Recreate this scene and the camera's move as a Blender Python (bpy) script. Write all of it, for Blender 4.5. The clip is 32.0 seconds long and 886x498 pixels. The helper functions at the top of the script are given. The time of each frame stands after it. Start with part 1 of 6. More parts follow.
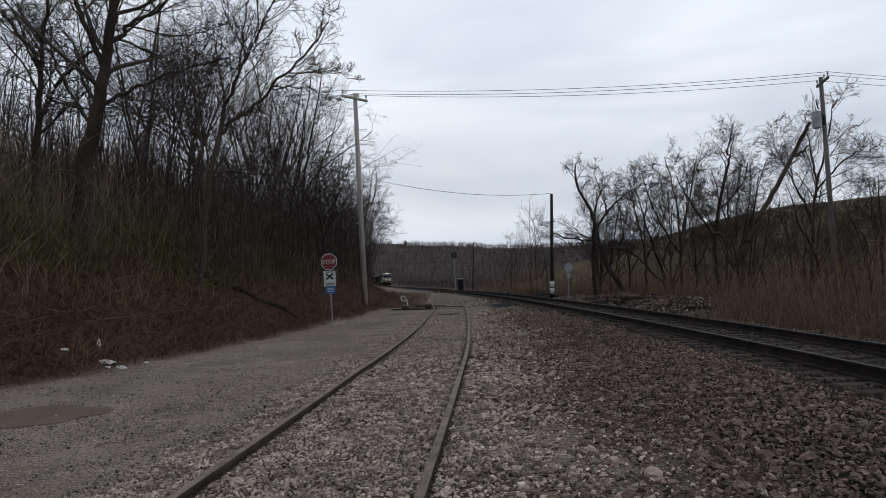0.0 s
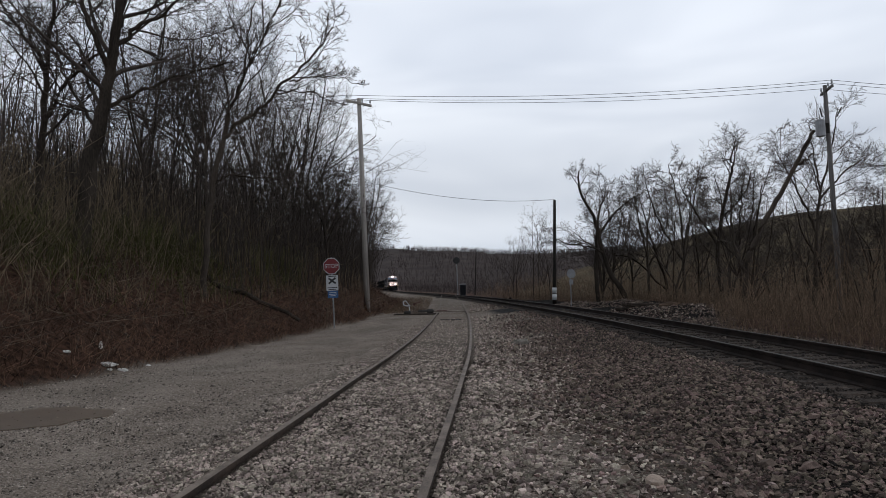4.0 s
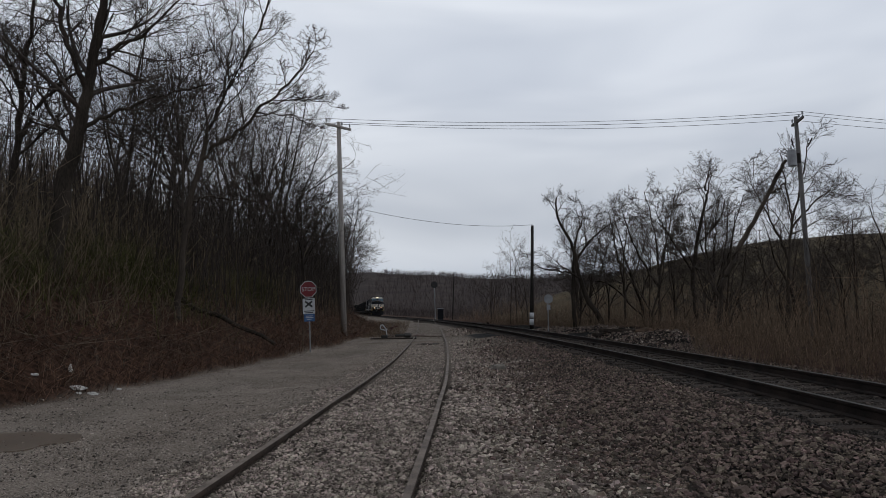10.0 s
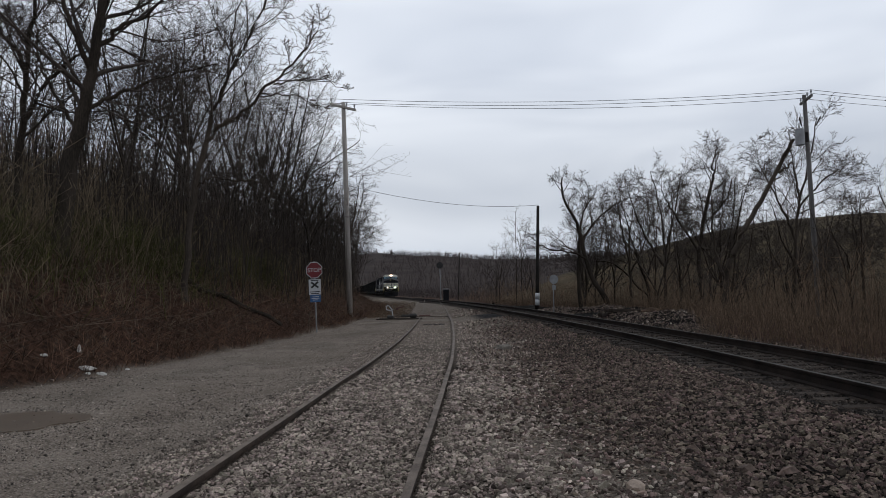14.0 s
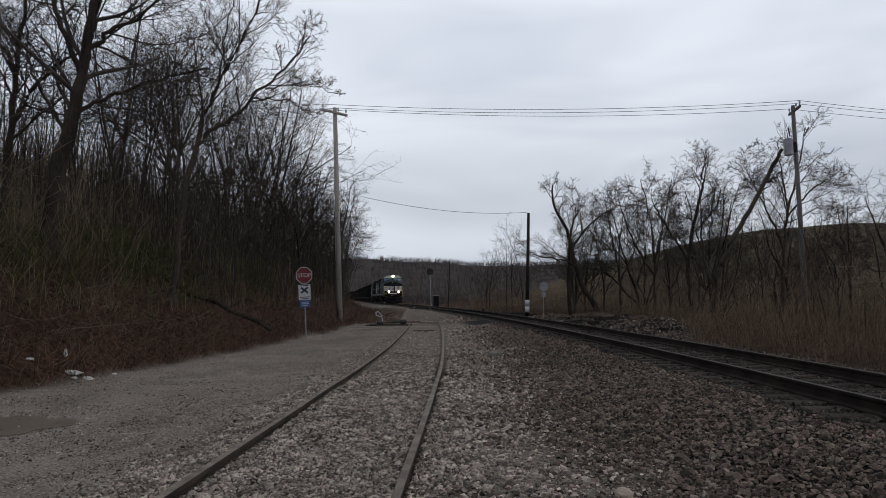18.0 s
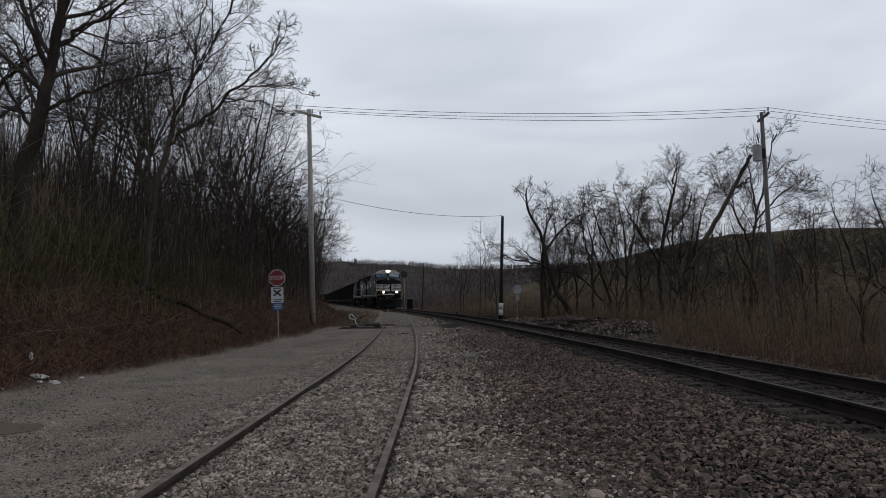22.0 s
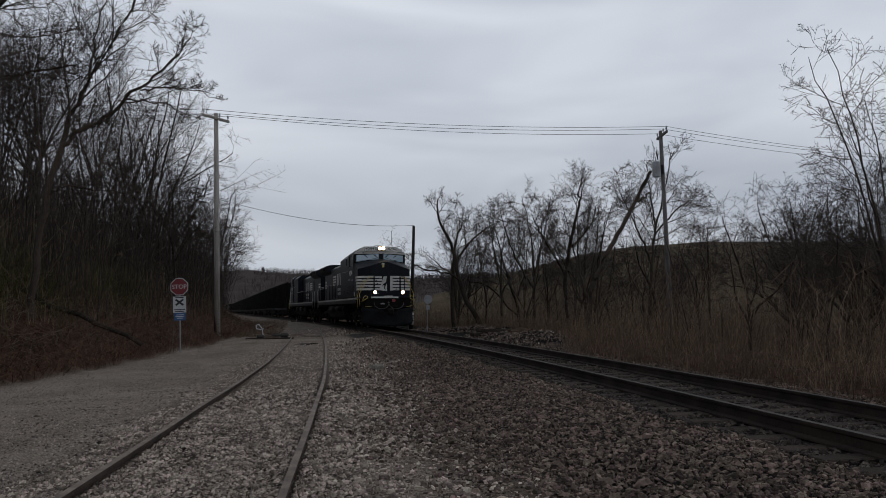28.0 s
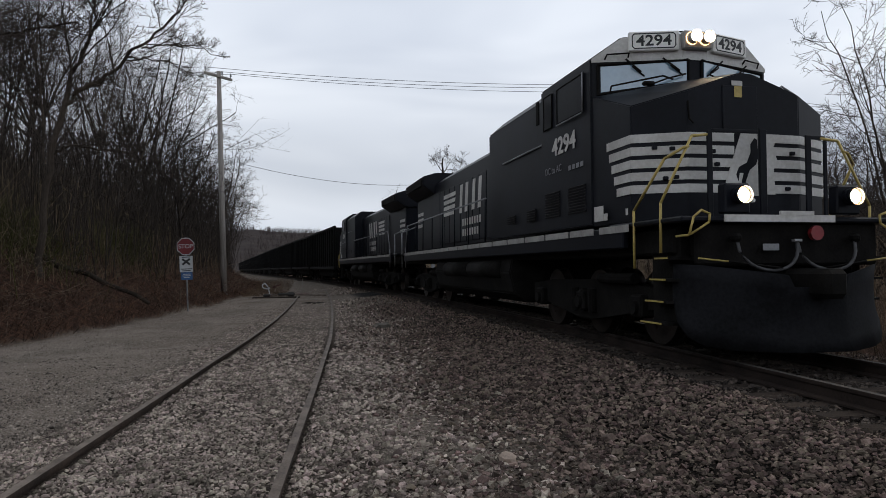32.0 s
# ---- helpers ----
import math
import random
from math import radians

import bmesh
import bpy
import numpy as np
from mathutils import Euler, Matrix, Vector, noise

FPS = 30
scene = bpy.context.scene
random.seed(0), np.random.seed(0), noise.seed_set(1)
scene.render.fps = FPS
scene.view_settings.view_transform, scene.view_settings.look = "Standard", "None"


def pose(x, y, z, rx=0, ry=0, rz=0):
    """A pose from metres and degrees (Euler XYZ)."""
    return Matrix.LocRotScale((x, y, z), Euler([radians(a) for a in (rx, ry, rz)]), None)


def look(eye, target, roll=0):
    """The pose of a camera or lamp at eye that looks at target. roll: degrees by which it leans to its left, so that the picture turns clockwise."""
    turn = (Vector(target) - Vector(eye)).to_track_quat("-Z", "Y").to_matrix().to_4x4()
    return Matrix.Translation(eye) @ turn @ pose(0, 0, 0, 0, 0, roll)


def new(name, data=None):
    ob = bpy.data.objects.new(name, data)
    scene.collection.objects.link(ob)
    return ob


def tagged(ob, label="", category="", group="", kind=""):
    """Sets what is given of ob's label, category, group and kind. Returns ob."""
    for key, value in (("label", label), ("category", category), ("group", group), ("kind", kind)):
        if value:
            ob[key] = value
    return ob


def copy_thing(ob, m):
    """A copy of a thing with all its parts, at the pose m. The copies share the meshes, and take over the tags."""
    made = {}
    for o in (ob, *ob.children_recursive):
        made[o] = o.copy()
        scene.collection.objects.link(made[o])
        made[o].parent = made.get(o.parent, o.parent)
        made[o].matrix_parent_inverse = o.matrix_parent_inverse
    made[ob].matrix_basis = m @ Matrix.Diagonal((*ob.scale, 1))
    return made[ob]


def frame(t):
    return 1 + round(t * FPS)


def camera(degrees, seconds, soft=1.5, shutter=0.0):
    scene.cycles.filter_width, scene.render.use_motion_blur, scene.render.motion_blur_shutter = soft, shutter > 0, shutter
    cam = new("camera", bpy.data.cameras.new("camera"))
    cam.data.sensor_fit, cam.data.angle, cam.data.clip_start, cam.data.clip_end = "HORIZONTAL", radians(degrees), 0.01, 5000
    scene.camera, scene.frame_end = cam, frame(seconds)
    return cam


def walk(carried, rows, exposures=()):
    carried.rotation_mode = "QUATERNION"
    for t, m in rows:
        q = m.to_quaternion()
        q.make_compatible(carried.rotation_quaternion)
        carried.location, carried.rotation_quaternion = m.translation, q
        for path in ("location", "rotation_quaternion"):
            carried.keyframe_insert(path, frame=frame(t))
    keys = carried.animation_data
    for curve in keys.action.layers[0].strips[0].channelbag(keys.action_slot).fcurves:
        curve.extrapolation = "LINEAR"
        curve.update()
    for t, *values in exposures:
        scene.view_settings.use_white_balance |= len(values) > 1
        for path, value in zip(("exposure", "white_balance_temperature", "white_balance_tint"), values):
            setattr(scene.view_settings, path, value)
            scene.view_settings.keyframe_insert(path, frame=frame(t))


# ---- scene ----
cam = camera(64.0, 32.0, soft=0.7)
EYE = (0.0, 0.0, 1.4)
# seconds, yaw, pitch, roll of the hand-held camera
PATH = [
    (0, 0.00, 2.50, 1.70),
    (0.5, -0.53, 2.08, 1.53),
    (1, -0.49, 2.37, 1.50),
    (1.5, -0.26, 2.69, 1.24),
    (2, -0.02, 2.96, 1.15),
    (2.5, -0.09, 2.87, 1.23),
    (3, -0.13, 2.55, 1.31),
    (3.5, 0.13, 2.72, 1.15),
    (5.5, 0.08, 3.19, 1.60),
    (6, -0.41, 2.92, 1.49),
    (6.5, -0.64, 2.85, 1.48),
    (7, -0.79, 2.74, 1.21),
    (7.5, -0.69, 2.94, 1.47),
    (8, -1.29, 3.05, 1.47),
    (8.5, -2.22, 3.77, 1.64),
    (9, -1.81, 3.08, 1.35),
    (9.5, -1.72, 4.41, 0.88),
    (10, -1.62, 4.85, 0.78),
    (10.5, -1.83, 3.94, 0.92),
    (11, -1.38, 3.92, 1.07),
    (11.5, -1.01, 4.04, 1.07),
    (12, -0.89, 3.73, 0.99),
    (12.5, -1.08, 3.36, 1.15),
    (13, -1.19, 2.90, 0.94),
    (13.5, -1.10, 3.03, 0.94),
    (14, -1.17, 3.29, 0.89),
    (14.5, -1.17, 3.33, 0.84),
    (16.5, -1.37, 3.98, 0.30),
    (17, -1.19, 3.94, 0.24),
    (17.5, -1.42, 4.00, 0.46),
    (18, -1.97, 3.79, 0.46),
    (18.5, -2.29, 3.69, 0.68),
    (19, -2.97, 3.90, 0.64),
    (19.5, -3.30, 3.86, 0.54),
    (20, -3.83, 4.17, 0.52),
    (20.5, -3.99, 4.47, 0.66),
    (21, -3.97, 4.03, 0.58),
    (21.5, -3.95, 4.21, 0.48),
    (22, -4.07, 4.01, 0.36),
    (22.5, -4.71, 4.13, 0.50),
    (23, -4.73, 3.84, 0.91),
    (23.5, -4.57, 4.01, 1.06),
    (24, -5.46, 3.67, 0.93),
    (24.5, -6.17, 4.09, 0.72),
    (25, -6.97, 3.59, 0.53),
    (25.5, -8.28, 4.35, 0.91),
    (27.5, -10.94, 4.76, 0.40),
    (28, -11.27, 4.74, 0.38),
    (28.5, -11.54, 4.70, 0.28),
    (29, -11.97, 5.12, 0.11),
    (29.5, -12.20, 3.37, 0.90),
    (30, -11.21, 0.27, 0.44),
    (30.5, -9.52, 1.06, 0.59),
    (31, -10.74, 1.21, 0.90),
    (31.5, -11.14, 1.24, 0.25),
    (32, -10.85, 1.46, 0.42),
]
EXPOSURES = [(0, 0.1), (6, 0.07), (8.7, 0.0), (9.5, -0.2), (10.3, -0.22), (11.3, -0.1), (12.5, -0.04), (14, -0.02), (19, -0.08), (23, -0.2), (25.5, -0.27), (28, -0.36), (29.2, -0.37), (30.2, 0.0), (32, 0.03)]
walk(cam, [(t, pose(*EYE, 90 + p, r, y)) for t, y, p, r in PATH], EXPOSURES)


# ---- sky and sun: overcast late-winter afternoon ----
world = bpy.data.worlds.new("overcast_sky")
scene.world = world
world.use_nodes = True
wt = world.node_tree
wt.nodes.clear()


def wnode(kind, **vals):
    n = wt.nodes.new(kind)
    for k, v in vals.items():
        n.inputs[k].default_value = v
    return n


wout = wt.nodes.new("ShaderNodeOutputWorld")
wbg = wnode("ShaderNodeBackground", Strength=1.0)
wsky = wt.nodes.new("ShaderNodeTexSky")
wsky.sky_type, wsky.sun_disc = "NISHITA", False
wsky.sun_elevation, wsky.sun_rotation = radians(38), radians(60)
wskys = wt.nodes.new("ShaderNodeVectorMath")
wskys.operation = "SCALE"
wskys.inputs[3].default_value = 0.05
wt.links.new(wsky.outputs[0], wskys.inputs[0])
wco = wt.nodes.new("ShaderNodeTexCoord")
wmap = wt.nodes.new("ShaderNodeMapping")
wmap.inputs["Scale"].default_value = (1.0, 1.0, 3.6)
wt.links.new(wco.outputs["Generated"], wmap.inputs["Vector"])
wno = wnode("ShaderNodeTexNoise", Scale=2.0, Detail=3.5, Roughness=0.48, Distortion=0.5)
wt.links.new(wmap.outputs[0], wno.inputs["Vector"])
wramp = wt.nodes.new("ShaderNodeValToRGB")
wramp.color_ramp.elements[0].position, wramp.color_ramp.elements[0].color = 0.30, (0.59, 0.65, 0.76, 1)
wramp.color_ramp.elements[1].position, wramp.color_ramp.elements[1].color = 0.70, (0.97, 1.02, 1.10, 1)
wt.links.new(wno.outputs[0], wramp.inputs[0])
# the cloud deck is brightest half way up; unseen overhead, dimmed to lower ground light
wsep = wt.nodes.new("ShaderNodeSeparateXYZ")
wt.links.new(wco.outputs["Generated"], wsep.inputs[0])
whi = wt.nodes.new("ShaderNodeFloatCurve")
wc = whi.mapping.curves[0]
wc.points[0].location, wc.points[1].location = (0.0, 0.84), (1.0, 0.50)
for q in ((0.055, 0.90), (0.12, 0.82), (0.22, 0.92), (0.36, 1.02), (0.55, 0.80)):
    wc.points.new(*q)
whi.mapping.update()
wt.links.new(wsep.outputs[2], whi.inputs["Value"])
wmul = wt.nodes.new("ShaderNodeVectorMath")
wmul.operation = "SCALE"
wt.links.new(wramp.outputs[0], wmul.inputs[0])
wt.links.new(whi.outputs[0], wmul.inputs[3])
wmix = wt.nodes.new("ShaderNodeMix")
wmix.data_type = "RGBA"
wmix.inputs["Factor"].default_value = 0.93
wt.links.new(wskys.outputs[0], wmix.inputs[6])
wt.links.new(wmul.outputs[0], wmix.inputs[7])
wt.links.new(wmix.outputs[2], wbg.inputs[0])
wt.links.new(wbg.outputs[0], wout.inputs[0])

sun = new("sun", bpy.data.lights.new("sun", "SUN"))
sun.data.energy, sun.data.angle, sun.data.color = 0.3, radians(25), (1.0, 0.97, 0.92)
sun.matrix_world = look((0, 0, 30), (-16, -9, 13))


# ---- materials ----
def mat(name, a, b=None, rough=0.85, scale=3.0, fine=40.0, bump=0.3, metal=0.0, dist=0.01, rnd=0.0, island=False, stretch=None, detail=6.0, spec=0.5, hue=0.0):
    """A surface of two tones, mixed at two scales, with relief and a spread of lightness from piece to piece."""
    m = bpy.data.materials.new(name)
    m.use_nodes = True
    nt = m.node_tree
    bs = nt.nodes["Principled BSDF"]
    b = b or tuple(c * 0.6 for c in a)
    co = nt.nodes.new("ShaderNodeTexCoord")
    vec = co.outputs["Object"]
    if stretch:
        mp = nt.nodes.new("ShaderNodeMapping")
        mp.inputs["Scale"].default_value = stretch
        nt.links.new(vec, mp.inputs["Vector"])
        vec = mp.outputs[0]
    n1, n2 = nt.nodes.new("ShaderNodeTexNoise"), nt.nodes.new("ShaderNodeTexNoise")
    for n, s in ((n1, scale), (n2, fine)):
        n.inputs["Scale"].default_value, n.inputs["Detail"].default_value = s, detail
        nt.links.new(vec, n.inputs["Vector"])
    ad = nt.nodes.new("ShaderNodeMath")
    ad.operation = "MULTIPLY_ADD"
    nt.links.new(n2.outputs[0], ad.inputs[0])
    ad.inputs[1].default_value = 0.55
    sub = nt.nodes.new("ShaderNodeMath")
    sub.operation = "SUBTRACT"
    nt.links.new(n1.outputs[0], sub.inputs[0])
    sub.inputs[1].default_value = 0.275
    nt.links.new(sub.outputs[0], ad.inputs[2])
    ra = nt.nodes.new("ShaderNodeValToRGB")
    ra.color_ramp.elements[0].position, ra.color_ramp.elements[0].color = 0.32, (*b, 1)
    ra.color_ramp.elements[1].position, ra.color_ramp.elements[1].color = 0.68, (*a, 1)
    nt.links.new(ad.outputs[0], ra.inputs[0])
    col = ra.outputs[0]
    if rnd:
        if island:
            src = nt.nodes.new("ShaderNodeNewGeometry").outputs["Random Per Island"]
        else:
            src = nt.nodes.new("ShaderNodeObjectInfo").outputs["Random"]
        mr = nt.nodes.new("ShaderNodeMapRange")
        mr.inputs["To Min"].default_value, mr.inputs["To Max"].default_value = 1 - rnd, 1 + rnd
        nt.links.new(src, mr.inputs[0])
        hs = nt.nodes.new("ShaderNodeHueSaturation")
        nt.links.new(mr.outputs[0], hs.inputs["Value"])
        nt.links.new(col, hs.inputs["Color"])
        if hue:
            sp = nt.nodes.new("ShaderNodeMath")
            sp.operation = "MULTIPLY"
            nt.links.new(src, sp.inputs[0])
            sp.inputs[1].default_value = 13.7
            fr = nt.nodes.new("ShaderNodeMath")
            fr.operation = "FRACT"
            nt.links.new(sp.outputs[0], fr.inputs[0])
            hr = nt.nodes.new("ShaderNodeMapRange")
            hr.inputs["To Min"].default_value, hr.inputs["To Max"].default_value = 0.5 - 0.8 * hue, 0.5 + 0.8 * hue
            nt.links.new(fr.outputs[0], hr.inputs[0])
            nt.links.new(hr.outputs[0], hs.inputs["Hue"])
        col = hs.outputs[0]
    nt.links.new(col, bs.inputs["Base Color"])
    bs.inputs["Roughness"].default_value, bs.inputs["Metallic"].default_value = rough, metal
    bs.inputs["Specular IOR Level"].default_value = spec
    if bump:
        bp = nt.nodes.new("ShaderNodeBump")
        bp.inputs["Strength"].default_value, bp.inputs["Distance"].default_value = bump, dist
        nt.links.new(n2.outputs[0], bp.inputs["Height"])
        nt.links.new(bp.outputs[0], bs.inputs["Normal"])
    return m


def glow(name, colour, strength):
    m = bpy.data.materials.new(name)
    m.use_nodes = True
    bs = m.node_tree.nodes["Principled BSDF"]
    bs.inputs["Base Color"].default_value = (*colour, 1)
    bs.inputs["Emission Color"].default_value = (*colour, 1)
    bs.inputs["Emission Strength"].default_value = strength
    return m


M_BARK = mat("bark_grey_brown", (0.072, 0.058, 0.047), (0.028, 0.023, 0.019), 0.95, 2.0, 30, 0.6, rnd=0.35, stretch=(1, 1, 0.25), spec=0.08)
M_TWIG = mat("twigs", (0.084, 0.069, 0.060), (0.042, 0.035, 0.031), 0.95, 1.0, 8, 0, rnd=0.3, spec=0.06)
M_BRUSH = mat("dead_brush", (0.190, 0.134, 0.092), (0.066, 0.047, 0.033), 0.95, 0.5, 5, 0, rnd=0.5, island=True, spec=0.06)
M_STEM = mat("thicket_stems", (0.190, 0.148, 0.100), (0.084, 0.065, 0.045), 0.95, 0.5, 5, 0, rnd=0.5, island=True, spec=0.06)
M_STONE = mat("ballast_stone", (0.188, 0.140, 0.114), (0.056, 0.042, 0.035), 0.85, 6, 60, 0.3, rnd=0.75, island=True, hue=0.04, spec=0.16)
M_STONED = mat("oily_track_stone", (0.075, 0.060, 0.050), (0.020, 0.016, 0.014), 0.8, 6, 60, 0.3, rnd=0.8, island=True, spec=0.22)
M_STONER = mat("packed_road_stone", (0.31, 0.265, 0.226), (0.14, 0.117, 0.098), 0.85, 6, 60, 0.3, rnd=0.85, island=True, spec=0.12)
# far twigs: distance haze is put into the colour, with lifted darks
M_FAR = mat("haze_toned_twigs", (0.086, 0.069, 0.065), (0.060, 0.049, 0.047), 0.95, 1.0, 8, 0, rnd=0.35, island=True, spec=0.05)
M_POLEM = mat("grey_brown_pole_wood", (0.16, 0.15, 0.145), (0.085, 0.08, 0.076), 0.9, 2.0, 25, 0.5, stretch=(6, 6, 0.5), spec=0.12)
M_STONEP = mat("pale_gravel_stone", (0.44, 0.365, 0.310), (0.15, 0.123, 0.102), 0.85, 6, 60, 0.3, rnd=0.65, hue=0.04, island=True, spec=0.12)
M_WEED = mat("dead_red_weeds", (0.16, 0.096, 0.066), (0.045, 0.028, 0.02), 0.95, 0.5, 5, 0, rnd=0.9, island=True, spec=0.06)
M_BRIAR = mat("olive_briars", (0.090, 0.088, 0.032), (0.036, 0.036, 0.014), 0.95, 0.5, 5, 0, rnd=0.5, island=True, spec=0.08)
M_STICK = mat("bleached_dead_sticks", (0.19, 0.15, 0.115), (0.08, 0.06, 0.046), 0.9, 2, 20, 0, rnd=0.5, island=True, spec=0.08)
M_LEAF = mat("leaf_litter", (0.12, 0.08, 0.055), (0.045, 0.032, 0.024), 0.95, 1.2, 18, 0.8, dist=0.05, spec=0.05)
M_POLE = mat("weathered_pole_wood", (0.40, 0.37, 0.34), (0.24, 0.215, 0.195), 0.9, 2.0, 25, 0.5, stretch=(6, 6, 0.5), spec=0.15)
M_POLED = mat("creosote_pole_wood", (0.035, 0.03, 0.027), (0.015, 0.013, 0.012), 0.85, 2.0, 25, 0.5, stretch=(6, 6, 0.5), spec=0.2)
# siding rails: sky sheen painted into the head, side shade into the rusty web
M_SIDETOP = mat("rail_steel_sky_sheen", (0.215, 0.172, 0.140), (0.085, 0.065, 0.052), 0.75, 5.0, 60, 0.3, 0.0, spec=0.3)
M_RAIL = mat("rusty_rail_steel_side_shade", (0.07, 0.050, 0.040), (0.024, 0.018, 0.015), 0.8, 3.0, 50, 0.4, 0.0, spec=0.2)
M_RAILTOP = mat("worn_rail_head", (0.06, 0.053, 0.048), (0.033, 0.029, 0.026), 0.75, 2.0, 40, 0.1, 0.0, spec=0.2)
M_RAILDARK = mat("dark_rail_steel", (0.034, 0.025, 0.021), (0.014, 0.011, 0.010), 0.8, 2.0, 40, 0.3, 0.0, spec=0.12)
M_TIE = mat("oiled_tie_wood", (0.056, 0.043, 0.035), (0.022, 0.017, 0.014), 0.9, 3.0, 30, 0.6, rnd=0.3, stretch=(0.5, 6, 6), spec=0.12)
M_WIRE = mat("power_wire", (0.05, 0.05, 0.052), None, 0.6, 1, 10, 0)
M_BLACK = mat("black_locomotive_paint", (0.0085, 0.0098, 0.0145), (0.005, 0.0056, 0.0080), 0.45, 1.2, 14, 0.05, spec=0.14)
M_WHITE = mat("white_paint", (0.62, 0.61, 0.58), (0.45, 0.43, 0.40), 0.5, 2.0, 20, 0.05)
M_GREY = mat("galvanised_grey", (0.30, 0.31, 0.32), (0.2, 0.2, 0.21), 0.5, 3, 30, 0.1, 0.5)
M_RED = mat("stop_sign_red", (0.18, 0.013, 0.018), (0.13, 0.010, 0.013), 0.5, 3, 30, 0.02)
M_BLUE = mat("blue_sign_paint", (0.03, 0.11, 0.27), (0.025, 0.08, 0.2), 0.5, 3, 30, 0.02)
M_SIGNW = mat("white_sign_sheet", (0.55, 0.56, 0.57), (0.44, 0.45, 0.46), 0.5, 3, 30, 0.02)
M_SIGNK = mat("black_sign_ink", (0.015, 0.015, 0.015), None, 0.5, 3, 30, 0)


# ---- plan: the two tracks, the road edge, the heights ----
def spline(knots, table):
    k, v = np.array(knots, float), np.array(table, float)
    return lambda q: np.interp(q, k, v)


def smooth(q, a, b):
    u = np.clip((q - a) / (b - a), 0, 1)
    return u * u * (3 - 2 * u)


# main track: curvature along its length gives one flowing line, from behind the camera to beyond the bend
STEP = 0.5
ARC = np.arange(-90.0, 620.0, STEP)
curv = spline([-90, 0, 12, 24, 40, 60, 85, 110, 140, 180, 230, 300, 340, 420, 620],
              [-0.0045, -0.00543, -0.00335, -0.00183, -0.00218, -0.00121, 0.00012, 0.00019, 0.00009, -0.00003, 0.00010, 0.0, -0.004, -0.005, -0.005])(ARC)
zero = int(90 / STEP)
head = np.cumsum(curv) * STEP
head += 0.0385 - head[zero]
MX, MY = np.cumsum(np.sin(head)) * STEP, np.cumsum(np.cos(head)) * STEP
MX, MY = MX - MX[zero] + 5.5464, MY - MY[zero] + 2.0
main_z = spline([-90, 0, 30, 60, 100, 160, 300, 620], [0.26, 0.26, 0.30, 0.33, 0.27, 0.07, -0.18, -0.2])
MZ = main_z(ARC)


def on_main(s):
    """Place and heading on the main track at s metres of its length."""
    return (float(np.interp(s, ARC, MX)), float(np.interp(s, ARC, MY)), float(np.interp(s, ARC, MZ)), float(np.interp(s, ARC, head)))


near = (ARC < 400)
main_x = spline(MY[near], MX[near])
main_zy = spline(MY[near], MZ[near])
# siding: centre line by distance ahead
side_y = np.arange(-60.0, 79.0, 0.5)
side_k = spline([-60, -10, 3.25, 8.24, 13.2, 18.2, 23.2, 28.2, 33.2, 38.2, 43.2, 48.2, 53.2, 58.2, 63.2, 70, 79],
                [-5.0, -1.9, -1.0, -0.65, -0.34, -0.13, 0.04, 0.18, 0.27, 0.33, 0.37, 0.40, 0.40, 0.37, 0.33, 0.30, 0.33])(side_y)
ker = np.hanning(9)
side_c = np.convolve(np.pad(side_k, 4, mode="reflect", reflect_type="odd"), ker / ker.sum(), "valid")
side_x = spline(side_y, side_c)
side_z = spline([-60, 0, 10, 20, 40, 50, 75, 79, 400], [0.14, 0.14, 0.13, 0.02, 0.0, 0.10, 0.31, 0.32, 0.2])
# left edge of the gravel, where the bank begins
edge_x = spline([-60, -20, 0, 10.6, 12.75, 17.6, 24.9, 30.5, 36, 40, 48, 60, 80, 100, 200, 250, 300, 420, 600, 3000],
                [-12, -9.2, -7.7, -6.75, -6.15, -5.55, -4.6, -3.8, -3.5, -3.0, -3.1, -4.1, -6.4, -8.7, -17.6, -23, -29, -75, -200, -2500])


def fbm(x, y, s, seed=0.0):
    """Cheap rolling noise on arrays, about -1 to 1."""
    v, a = np.zeros_like(x), 1.0
    for k in range(4):
        f = 2.0 ** k / s
        v = v + a * np.sin(x * f * 1.31 + 1.7 * np.sin(y * f * 0.83 + seed + k) + seed * 3 + k * 2.1) * np.cos(y * f * 1.17 + 1.3 * np.sin(x * f * 0.71 + k) + seed)
        a *= 0.5
    return v / 1.6


# where the brush begins beyond the main track
brush_u = spline([-60, 0, 22, 29, 44, 60, 400], [3.1, 3.1, 3.3, 6.2, 6.4, 4.0, 4.0])


